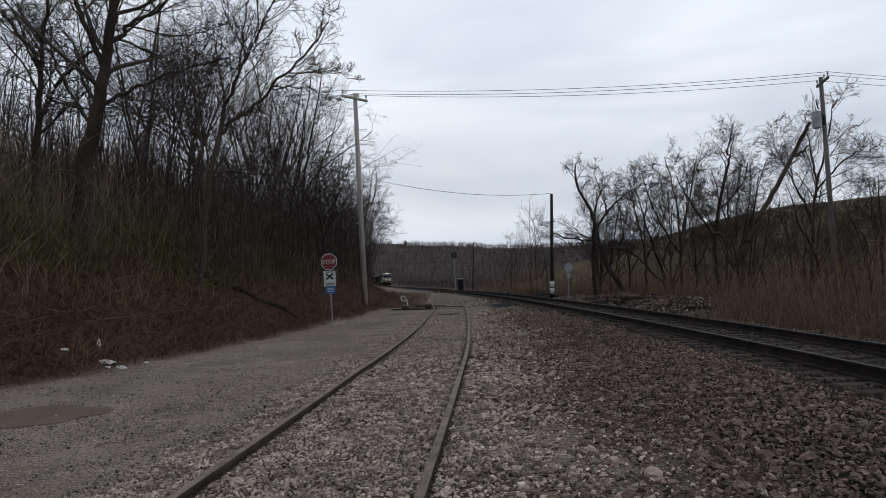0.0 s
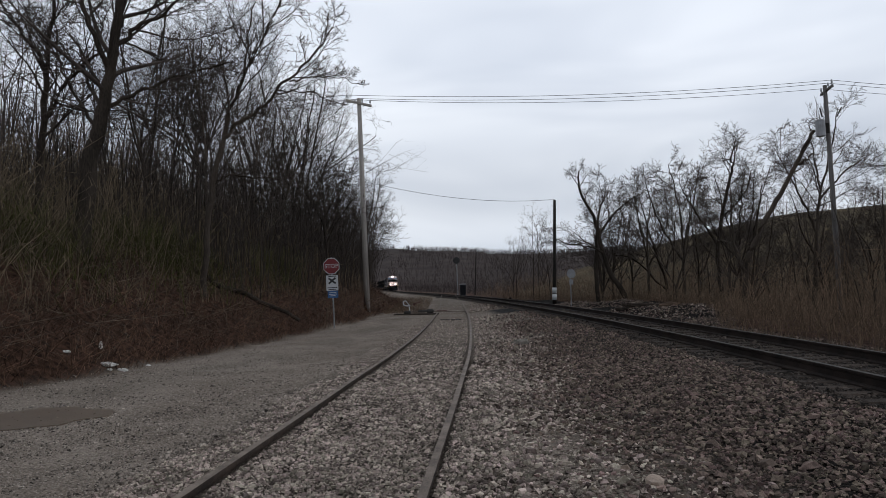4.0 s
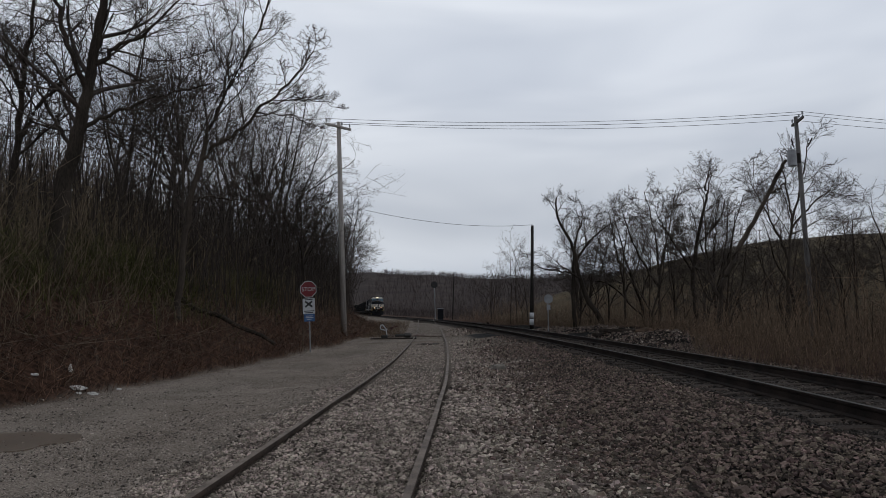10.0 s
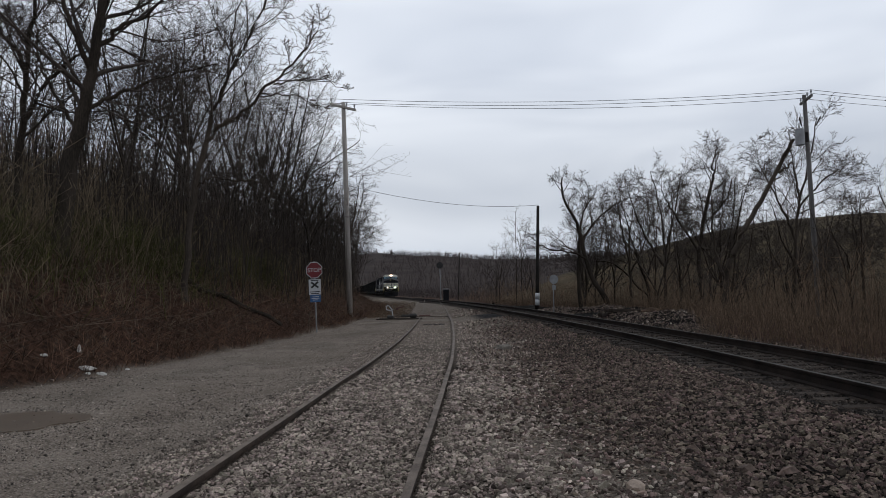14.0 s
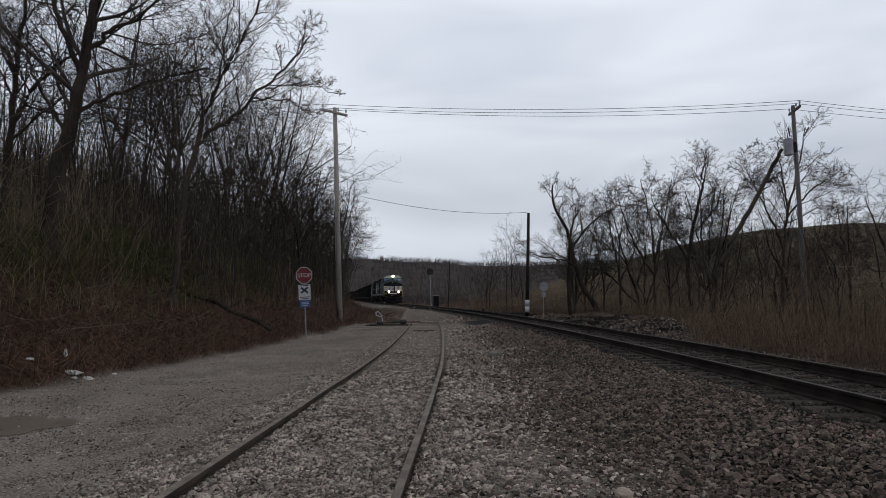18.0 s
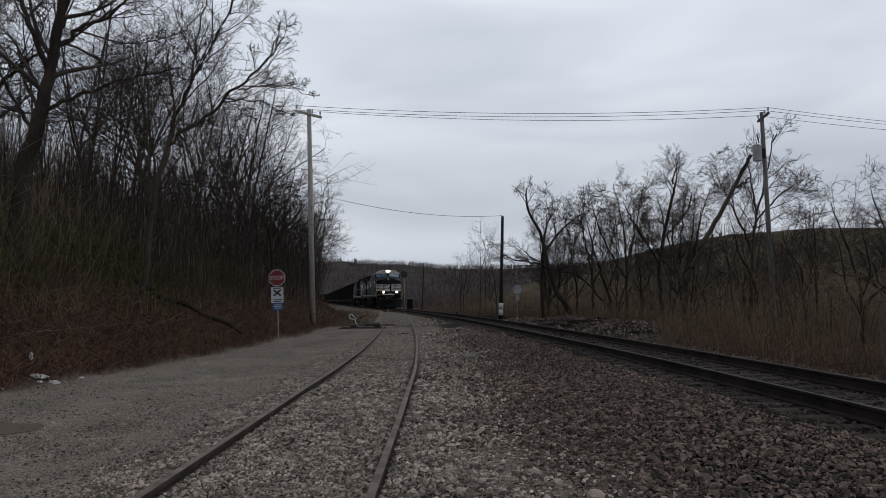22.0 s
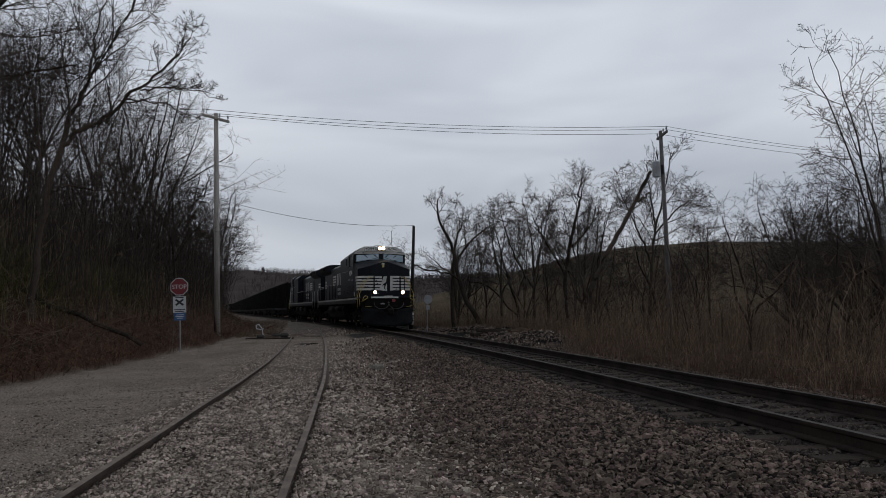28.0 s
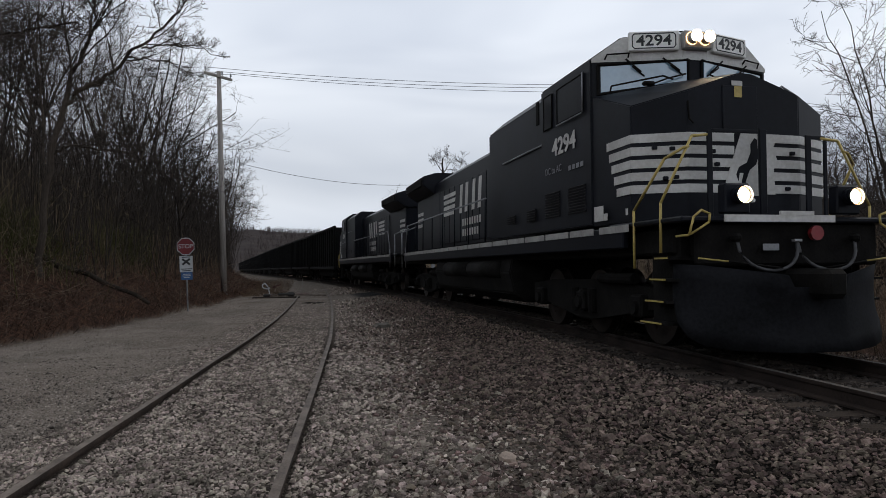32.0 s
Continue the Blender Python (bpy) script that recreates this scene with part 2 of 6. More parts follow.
def ground(x, y):
    """Height of the ground."""
    x, y = np.asarray(x, float), np.asarray(y, float)
    zs, zm = side_z(y) - 0.068, main_zy(y) - 0.190
    u = x - main_x(y)
    far = smooth(y, 74, 90)
    low = zs * (1 - far) + (zm - 0.25) * far
    sh = smooth(u, -3.6, -1.5)
    z = low + (zm - low) * sh
    # right of the main: shoulder, rough strip, then the wooded dip
    z = np.where(u > 1.4, zm - 0.22 * smooth(u, 1.45, 2.6) + (0.2 + 0.32 * smooth(y, 26, 31) * (1 - smooth(y, 44, 50))) * smooth(u, 2.6, 4.6) * (0.5 + 0.5 * fbm(x, y, 2.0, 2.0)) - 1.1 * smooth(u, 7, 16), z)
    # road surface is a bit lower than the siding
    d = side_x(y) - x
    z = z - 0.10 * smooth(d, 1.0, 3.0) * (1 - smooth(y, 26, 36)) * (u < 0)
    # left bank
    v = edge_x(y) - x
    fade = 1 - 0.55 * smooth(y, 60, 200)
    bank = (0.52 * np.clip(v, 0, 5) + 0.29 * np.clip(v - 5, 0, 15) + 0.06 * np.clip(v - 20, 0, 60)) * fade
    bank = bank + 0.22 * fbm(x, y, 1.6, 1.0) * smooth(v, 0.2, 2.5)
    z = z + np.where(v > 0, bank, 0)
    # far hills: grassy ridge on the right, wooded ridge ahead
    rr, az = np.hypot(x, y), np.degrees(np.arctan2(x, y))
    crest = spline([-180, 0, 6, 9, 12, 16, 22, 26, 32, 36, 41, 60, 120, 180], [2, 2, 3.0, 4.0, 5.3, 8.2, 12.0, 13.5, 14.0, 13.5, 12.8, 12.0, 8, 4])(az)
    z = z + (crest + 1.0) * smooth(rr, 55, 150) * (x > 0) * smooth(az, 4, 12)
    ridge = spline([-180, -40, -10, -6, -3, 0, 3, 6, 9, 14, 40, 180], [20, 30, 38, 40, 40.5, 39, 36, 33, 30, 27, 20, 18])(az) * (1 + 0.012 * np.sin(az * 1.1) + 0.008 * np.sin(az * 2.7))
    z = z + ridge * smooth(rr, 330, 760)
    return z


def rays(n, lo, hi, grow):
    """Axis marks, dense between lo and hi and growing outside."""
    a = list(np.linspace(lo, hi, n))
    st = (hi - lo) / (n - 1)
    for sgn, end in ((1, hi), (-1, lo)):
        q, d = end, st
        while abs(q) < 2600:
            d *= grow
            q += sgn * d
            a.append(q)
    return np.array(sorted(a))


def mesh_from(name, verts, faces, mats=(), smooth_shade=True, fmat=None):
    me = bpy.data.meshes.new(name)
    verts = np.asarray(verts, np.float32)
    faces = np.asarray(faces, np.int32)
    me.vertices.add(len(verts))
    me.vertices.foreach_set("co", verts.ravel())
    n = faces.shape[1]
    me.loops.add(faces.size)
    me.loops.foreach_set("vertex_index", faces.ravel())
    me.polygons.add(len(faces))
    me.polygons.foreach_set("loop_start", np.arange(0, faces.size, n, dtype=np.int32))
    me.polygons.foreach_set("use_smooth", np.full(len(faces), smooth_shade))
    if fmat is not None:
        me.polygons.foreach_set("material_index", np.asarray(fmat, np.int32))
    for m in mats:
        me.materials.append(m)
    me.update(calc_edges=True)
    return me


# ---- ground: one sheet to the horizon ----
def ground_material():
    m = bpy.data.materials.new("gravel_bank_and_field")
    m.use_nodes = True
    nt = m.node_tree
    bs = nt.nodes["Principled BSDF"]
    bs.inputs["Roughness"].default_value = 0.95
    bs.inputs["Specular IOR Level"].default_value = 0.06
    co = nt.nodes.new("ShaderNodeTexCoord").outputs["Object"]

    def tone(scale, detail, a, b, lo=0.35, hi=0.65, dist=0.0):
        n = nt.nodes.new("ShaderNodeTexNoise")
        n.inputs["Scale"].default_value, n.inputs["Detail"].default_value, n.inputs["Distortion"].default_value = scale, detail, dist
        nt.links.new(co, n.inputs["Vector"])
        r = nt.nodes.new("ShaderNodeValToRGB")
        r.color_ramp.elements[0].position, r.color_ramp.elements[0].color = lo, (*a, 1)
        r.color_ramp.elements[1].position, r.color_ramp.elements[1].color = hi, (*b, 1)
        nt.links.new(n.outputs[0], r.inputs[0])
        return r.outputs[0], n.outputs[0]

    def stones(scale, a, b):
        v = nt.nodes.new("ShaderNodeTexVoronoi")
        v.inputs["Scale"].default_value = scale
        nt.links.new(co, v.inputs["Vector"])
        bw = nt.nodes.new("ShaderNodeSeparateColor")
        nt.links.new(v.outputs["Color"], bw.inputs[0])
        r = nt.nodes.new("ShaderNodeValToRGB")
        r.color_ramp.elements[0].position, r.color_ramp.elements[0].color = 0.05, (*a, 1)
        r.color_ramp.elements[1].position, r.color_ramp.elements[1].color = 0.95, (*b, 1)
        nt.links.new(bw.outputs[0], r.inputs[0])
        return r.outputs[0], v.outputs["Distance"]

    def mix(f, a, b, mode="MIX"):
        x = nt.nodes.new("ShaderNodeMix")
        x.data_type, x.blend_type = "RGBA", mode
        if isinstance(f, float):
            x.inputs["Factor"].default_value = f
        else:
            nt.links.new(f, x.inputs["Factor"])
        nt.links.new(a, x.inputs[6])
        nt.links.new(b, x.inputs[7])
        return x.outputs[2]

    def zone(name):
        a = nt.nodes.new("ShaderNodeAttribute")
        a.attribute_name = name
        return a.outputs["Fac"]

    big, _ = tone(0.45, 5, (0.62, 0.58, 0.54), (1.0, 0.98, 0.95), 0.3, 0.7, 1.0)
    road, _ = stones(72, (0.080, 0.066, 0.055), (0.43, 0.373, 0.320))
    dust, _ = tone(1.3, 8, (0.23, 0.195, 0.166), (0.41, 0.355, 0.306))
    road = mix(0.30, road, dust)
    # near-black ground under the loose stones: shade of their gaps put into the colour
    bal_gaps, bd = stones(34, (0.0025, 0.002, 0.0018), (0.014, 0.011, 0.009))
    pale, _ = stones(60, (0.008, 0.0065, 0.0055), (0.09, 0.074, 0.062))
    litter, _ = tone(7, 8, (0.024, 0.015, 0.0115), (0.105, 0.058, 0.040))
    grass, _ = tone(0.12, 9, (0.072, 0.058, 0.037), (0.126, 0.101, 0.063))
    # woods tone is lifted to carry the haze of the far ridge
    woods, _ = tone(0.05, 10, (0.042, 0.0345, 0.033), (0.080, 0.066, 0.062), 0.3, 0.7)
    tar, _ = tone(3, 8, (0.016, 0.016, 0.018), (0.042, 0.042, 0.043))
    chips, _ = stones(60, (0.16, 0.143, 0.122), (0.50, 0.455, 0.40))
    rust, _ = tone(2.3, 6, (0.062, 0.043, 0.034), (0.115, 0.09, 0.076))
    oily, _ = tone(14, 8, (0.008, 0.0065, 0.0055), (0.030, 0.024, 0.020))
    mud, _ = tone(0.8, 6, (0.072, 0.060, 0.049), (0.118, 0.101, 0.085))
    c = road
    for z, q in (("chips", chips), ("pale", pale), ("mud", mud), ("ballast", bal_gaps), ("rust", rust), ("oily", oily), ("tar", tar), ("litter", litter), ("grass", grass), ("woods", woods)):
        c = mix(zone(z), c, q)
    c = mix(0.75, c, big, "MULTIPLY")
    nt.links.new(c, bs.inputs["Base Color"])
    _, nf = tone(60, 6, (0, 0, 0), (1, 1, 1))
    bp = nt.nodes.new("ShaderNodeBump")
    bp.inputs["Strength"].default_value, bp.inputs["Distance"].default_value, bp.invert = 1.0, 0.03, True
    nt.links.new(bd, bp.inputs["Height"])
    b2 = nt.nodes.new("ShaderNodeBump")
    b2.inputs["Strength"].default_value, b2.inputs["Distance"].default_value = 0.6, 0.012
    nt.links.new(nf, b2.inputs["Height"])
    nt.links.new(bp.outputs[0], b2.inputs["Normal"])
    nt.links.new(b2.outputs[0], bs.inputs["Normal"])
    return m


def zones(x, y):
    u, d, v = x - main_x(y), side_x(y) - x, edge_x(y) - x
    rr, az = np.hypot(x, y), np.degrees(np.arctan2(x, y))
    wob = 0.5 * fbm(x, y, 1.3, 4.0)
    side = (y < 78)
    z = {}
    # the painted gap shade fades with distance, where loose stones thin out
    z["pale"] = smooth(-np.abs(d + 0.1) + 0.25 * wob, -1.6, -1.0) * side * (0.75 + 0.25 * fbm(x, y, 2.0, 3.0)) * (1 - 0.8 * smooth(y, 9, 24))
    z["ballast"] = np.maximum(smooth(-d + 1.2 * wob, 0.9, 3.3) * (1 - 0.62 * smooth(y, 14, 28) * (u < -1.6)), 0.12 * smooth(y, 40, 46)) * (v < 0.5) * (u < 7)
    z["chips"] = 0.3 * smooth(-np.abs(v + 1.7) + 0.5 * wob, -1.5, -0.5) * (1 - smooth(y, 14, 24)) * (v < 0)
    z["rust"] = 0.22 * smooth(fbm(x, y, 2.2, 7.0) - np.abs(-d - 1.5) * 0.25, -0.1, 0.6) * (y < 40) * (d < 0.7)
    lane = np.sin(np.clip(v, -20, 0) * 2.6 + 0.5 * wob) * 0.35
    z["mud"] = 0.35 * smooth(fbm(x, y, 1.8, 9.0) * 0.7 + lane, 0.0, 0.7) * smooth(d, 1.4, 2.6)
    z["oily"] = 0.9 * smooth(-np.abs(u), -1.9, -1.2)
    # the road crosses both tracks
    rc = y - (34.5 + 0.35 * (x - 2))
    z["tar"] = smooth(-np.abs(rc) + 0.3 * wob, -2.6, -1.6) * smooth(u, -2.9, -2.2) * smooth(-u, -4, -2.5)
    z["litter"] = np.maximum(smooth(v + 0.35 * wob, -0.15, 0.3), smooth(u + 0.5 * wob - brush_u(y), -0.3, 0.6))
    z["grass"] = smooth(rr, 48, 85) * (az > 6) * smooth(u, 5, 9)
    z["woods"] = np.maximum(smooth(rr, 300, 380), smooth(-u, 12, 20) * smooth(rr, 110, 200) * (v < 0))
    return z


def build_ground():
    xs, ys = rays(160, -13, 17, 1.1), rays(190, -3, 50, 1.085)
    X, Y = np.meshgrid(xs, ys)
    Z = ground(X, Y)
    rough = np.where(edge_x(Y) - X > 0, 0.05, 0.012)
    rough = rough * (1 - 0.8 * smooth(-np.abs(np.abs(side_x(Y) - X) - 0.755), -0.5, -0.2))
    Z = Z + rough * fbm(X, Y, 0.45, 5.0) * (np.hypot(X, Y) < 120)
    n, m = X.shape
    idx = np.arange(n * m).reshape(n, m)
    faces = np.stack([idx[:-1, :-1], idx[:-1, 1:], idx[1:, 1:], idx[1:, :-1]], -1).reshape(-1, 4)
    me = mesh_from("ground", np.stack([X, Y, Z], -1).reshape(-1, 3), faces, [ground_material()])
    for k, w in zones(X.ravel(), Y.ravel()).items():
        at = me.attributes.new(k, "FLOAT", "POINT")
        at.data.foreach_set("value", np.clip(w, 0, 1).astype(np.float32))
    tagged(new("ground", me), "grey gravel, dark ballast and brown leaf-covered banks", "ground", kind="structure")


build_ground()


# ---- tracks ----
RAIL_OUT = [(-0.035, 0.0), (-0.037, -0.012), (-0.034, -0.036), (-0.011, -0.050), (-0.009, -0.135), (-0.070, -0.152), (-0.070, -0.172),
            (0.070, -0.172), (0.070, -0.152), (0.009, -0.135), (0.011, -0.050), (0.034, -0.036), (0.037, -0.012), (0.035, 0.0)]


def sweep_rail(name, line, mats, wide=1.0):
    """A rail with head, web and foot along a line of (x, y, z of the head, heading)."""
    vs, fs, fm = [], [], []
    n = len(RAIL_OUT)
    for x, y, z, h in line:
        for a, b in RAIL_OUT:
            vs.append((x + a * wide * math.cos(h), y - a * wide * math.sin(h), z + b))
    for i in range(len(line) - 1):
        for j in range(n):
            k = (j + 1) % n
            fs.append((i * n + j, i * n + k, (i + 1) * n + k, (i + 1) * n + j))
            fm.append(1 if j == n - 1 else 0)
    return mesh_from(name, vs, fs, mats, False, fm)


def beam_bm(bm, size, at=(0, 0, 0), rot=None, bevel=0.0):
    """Add a box to bm."""
    m = Matrix.Translation(at) @ (rot.to_4x4() if rot else Matrix()) @ Matrix.Diagonal((*size, 1))
    r = bmesh.ops.create_cube(bm, size=1, matrix=m)
    if bevel:
        es = {e for v in r["verts"] for e in v.link_edges}
        bmesh.ops.bevel(bm, geom=list(es), offset=bevel, segments=1, affect="EDGES")
    return bm


def tube_bm(bm, a, b, r1, r2=None, n=10, cap=True):
    """Add a round bar from a to b."""
    a, b = Vector(a), Vector(b)
    d = b - a
    m = Matrix.Translation((a + b) / 2) @ d.to_track_quat("Z", "Y").to_matrix().to_4x4()
    bmesh.ops.create_cone(bm, cap_ends=cap, segments=n, radius1=r1, radius2=r1 if r2 is None else r2, depth=d.length, matrix=m)
    return bm


def pipe_bm(bm, pts, r, n=8):
    for a, b in zip(pts[:-1], pts[1:]):
        tube_bm(bm, a, b, r, r, n)
    return bm


def done(bm, name, material, shade=False):
    me = bpy.data.meshes.new(name)
    bm.to_mesh(me)
    bm.free()
    for m in (material if isinstance(material, (list, tuple)) else [material]):
        me.materials.append(m)
    if shade:
        me.polygons.foreach_set("use_smooth", np.full(len(me.polygons), True))
    return me


def part(name, bm, material, parent=None, label="", shade=False, at=None):
    ob = new(name, done(bm, name, material, shade))
    ob.parent = parent
    if at is not None:
        ob.matrix_basis = at
    if label:
        tagged(ob, label)
    return ob


def thing(name, label, category, at=None, group="", kind=""):
    ob = new(name)
    ob.empty_display_size = 0.2
    tagged(ob, label, category, group, kind)
    if at is not None:
        ob.matrix_basis = at
    return ob


TIE_Y = []


def build_tracks():
    line = [on_main(s) for s in np.concatenate([np.arange(-60, 120, 1.0), np.arange(120, 480, 3.0)])]
    siding = [(float(side_x(y)), y, float(side_z(y)), math.atan2(float(side_x(y + 0.5) - side_x(y - 0.5)), 1.0)) for y in np.arange(-12, 77.5, 0.75)]
    for nm, ln, lab, rm in (("main_track", line, "dark rusty rails of the main line on raised ballast", [M_RAILDARK, M_RAILTOP]),
                            ("siding_track", siding, "rusty brown siding rails half sunk in pale gravel", [M_RAIL, M_SIDETOP])):
        tr = thing(nm, lab, "railway track", kind="structure")
        for sg in (-1, 1):
            off = [(x + sg * 0.755 * math.cos(h), y - sg * 0.755 * math.sin(h), z, h) for x, y, z, h in ln]
            ob = new("rail", sweep_rail("rail", off, rm, 1.0 if nm == "main_track" else 0.86))
            ob.parent = tr
        bm = bmesh.new()
        beam_bm(bm, (2.59, 0.22, 0.17), (0, 0, 0), None, 0.015)
        tie = done(bm, "tie", M_TIE)
        if nm == "main_track":
            q = -14.0
            while q < 118:
                x, y, z, h = on_main(q)
                TIE_Y.append(y)
                t = new("tie", tie)
                t.parent = tr
                t.matrix_basis = pose(x + random.uniform(-0.04, 0.04), y, z - 0.252 + random.uniform(-0.012, 0.006), 0, 0, -math.degrees(h) + random.uniform(-1.2, 1.2))
                q += 0.51 + random.uniform(-0.03, 0.03)
        else:
            q = 1.0
            while q < 76:
                x, z = float(side_x(q)), float(side_z(q))
                if not 29 < q < 39:
                    t = new("tie", tie)
                    t.parent = tr
                    t.matrix_basis = pose(x + random.uniform(-0.05, 0.05), q, z - 0.215 + random.uniform(-0.02, 0.01) + (0.02 if q > 40 else 0), 0, 0, random.uniform(-2, 2))
                q += 0.55 + random.uniform(-0.05, 0.05)


build_tracks()


# ---- loose stones: uncountable ballast and gravel ----
def stones_mesh(name, xyz, size, material, seed):
    """Crushed stones: flat-topped angular lumps near by, pointed ones further off."""
    rng = np.random.default_rng(seed)
    slab = np.array([(1.1, 0.75, -0.5), (-1.0, 0.85, -0.5), (-1.15, -0.75, -0.5), (0.95, -0.85, -0.5), (0.8, 0.5, 0.45), (-0.65, 0.6, 0.5), (-0.85, -0.5, 0.4), (0.6, -0.65, 0.5)], float)
    tri_slab = np.array([(0, 1, 5), (0, 5, 4), (1, 2, 6), (1, 6, 5), (2, 3, 7), (2, 7, 6), (3, 0, 4), (3, 4, 7), (4, 5, 6), (4, 6, 7)])
    small = np.array([(1, 0.1, -0.35), (0, 1, -0.35), (-1, -0.1, -0.35), (0, -1, -0.35), (0.1, 0.1, 0.85)], float)
    tri_small = np.array([(0, 1, 4), (1, 2, 4), (2, 3, 4), (3, 0, 4)])
    close = (xyz[:, 1] >= 2) & (xyz[:, 1] < 13) & (size * 15 > xyz[:, 1] * 0.012)
    V, F, off = [], [], 0
    for sel, shape, tri in ((close, slab, tri_slab), (~close, small, tri_small)):
        at, sz = xyz[sel], size[sel]
        n, k = len(at), len(shape)
        v = shape[None] * rng.uniform(0.7, 1.25, (n, k, 1)) + rng.normal(0, 0.13, (n, k, 3))
        v = v * (sz[:, None, None] * rng.uniform(0.65, 1.2, (n, 1, 3)) * np.array((1.1, 0.85, 1.05)))
        a, b, c = rng.uniform(0, 6.283, n), rng.normal(0, 0.36, n), rng.normal(0, 0.36, n)
        ca, sa, cb, sb = np.cos(a)[:, None], np.sin(a)[:, None], np.cos(b)[:, None], np.sin(b)[:, None]
        cc, sc = np.cos(c)[:, None], np.sin(c)[:, None]
        x, y, z = v[..., 0], v[..., 1] * cb - v[..., 2] * sb, v[..., 1] * sb + v[..., 2] * cb
        x, z = x * cc + z * sc, z * cc - x * sc
        x, y = x * ca - y * sa, x * sa + y * ca
        V.append((np.stack([x, y, z], -1) + at[:, None, :]).reshape(-1, 3))
        F.append((tri[None] + (np.arange(n) * k)[:, None, None]).reshape(-1, 3) + off)
        off += n * k
    return mesh_from(name, np.concatenate(V), np.concatenate(F), [material], False)


def build_stones():
    rng = np.random.default_rng(11)
    sets = {"ballast_stones": [], "gravel_stones": [], "track_stones": [], "road_stones": []}

    def lay(y0, y1, dens, big, coarse):
        x0, x1 = (-6, 9) if y1 < 3 else (max(-0.68 * y1, -8), 1.05 * y1 + 1)
        n = int(dens * (x1 - x0) * (y1 - y0))
        x, y = rng.uniform(x0, x1, n), rng.uniform(y0, y1, n)
        u, d, v = x - main_x(y), side_x(y) - x, edge_x(y) - x
        wob = 0.6 * fbm(x, y, 1.3, 4.0)
        keep = (v < 0.1) & (u < brush_u(y) + 0.2) & ((x > -0.7 * y - 0.3) | (y < 2))
        rough = -d + 0.35 * wob + rng.normal(0, 0.15, n) > 0.95
        keep &= rough if coarse else (~rough | (rng.random(n) < 0.12))
        road = smooth(d + 0.4 * wob, 0.95, 1.9)
        keep &= (rng.random(n) > road * 0.42) & (np.abs(np.abs(d) - 0.755) > np.where(y > 12, 0.09, 0.05)) & (np.abs(np.abs(u) - 0.755) > 0.09)
        keep &= (np.abs(y - (34.5 + 0.35 * (x - 2))) > 2.3) | (d > 2)
        # the ties are swept clear
        lean = (main_x(y + 0.5) - main_x(y - 0.5))
        along = y + u * lean
        ties = np.array(TIE_Y)
        i = np.clip(np.searchsorted(ties, along), 1, len(ties) - 1)
        gap = np.minimum(np.abs(along - ties[i]), np.abs(along - ties[i - 1]))
        keep &= (np.abs(u) > 1.27) | (gap > 0.065)
        x, y, u, d, road, wob = (q[keep] for q in (x, y, u, d, road, wob))
        # the dark share grows towards the main track
        dark = rng.random(len(x)) < smooth(-d + 1.2 * wob, 0.7, 2.9)
        size = big * rng.lognormal(-0.05, 0.30, len(x)) * (1 - 0.42 * road)
        z = ground(x, y) + size * (rng.uniform(-0.1, 0.8, len(x)) if coarse else rng.uniform(0.1, 0.6, len(x)))
        p = np.stack([x, y, z], -1)
        oil = np.abs(u) + 0.3 * wob < 1.35
        oil_kept = oil & (rng.random(len(x)) < 0.7)
        onroad = ~dark & ~oil & (road > 0.5)
        for nm, pick in (("ballast_stones", dark & ~oil), ("gravel_stones", ~dark & ~oil & ~onroad), ("road_stones", onroad), ("track_stones", oil_kept)):
            sets[nm].append((p[pick], size[pick]))

    # crushed ballast between the siding and the brush, then the finer gravel of siding and road
    for row in ((-7, 0.0, 300, 0.0205), (0.0, 2.0, 560, 0.0180), (2.0, 7.0, 720, 0.0168), (7.0, 11.0, 640, 0.0178), (11.0, 16, 460, 0.0205), (16, 26, 190, 0.028), (26, 48, 36, 0.038)):
        lay(*row, True)
    for row in ((-7, 0.0, 600, 0.0125), (0.0, 2.0, 1500, 0.0112), (2.0, 4.2, 2300, 0.0108), (4.2, 6.5, 2100, 0.0112), (6.5, 10, 1300, 0.0126), (10, 16, 520, 0.0148), (16, 26, 140, 0.019), (26, 48, 24, 0.024)):
        lay(*row, False)
    # tipped rubble on the far side of the main track
    n = 11000
    y = rng.uniform(25, 48, n)
    uu = rng.uniform(2.0, 6.6, n)
    x = main_x(y) + uu
    keep = (uu < brush_u(y) + 0.3) & (fbm(x, y, 2.4, 6.0) + 0.5 * rng.random(n) > -0.25) & (np.abs(y - (34.5 + 0.35 * (x - 2))) > 1.6)
    x, y = x[keep], y[keep]
    size = 0.036 * rng.lognormal(0, 0.4, len(x))
    sets["road_stones"].append((np.stack([x, y, ground(x, y) + size * 0.4], -1)[::7], size[::7]))
    sets["ballast_stones"].append((np.stack([x, y, ground(x, y) + size * 0.4], -1)[1::2], size[1::2]))
    for (nm, parts_), m, lab, sd in zip(sets.items(), (M_STONE, M_STONEP, M_STONED, M_STONER), ("dark grey crushed ballast stones beside the main track", "pale grey-brown crushed gravel on the siding", "dark oily ballast between the main rails", "small grey stones of the gravel road and rubble"), (3, 4, 5, 6)):
        p, s = np.concatenate([a for a, _ in parts_]), np.concatenate([b for _, b in parts_])
        tagged(new(nm, stones_mesh(nm, p, s, m, sd)), lab, "gravel", kind="stuff")


build_stones()


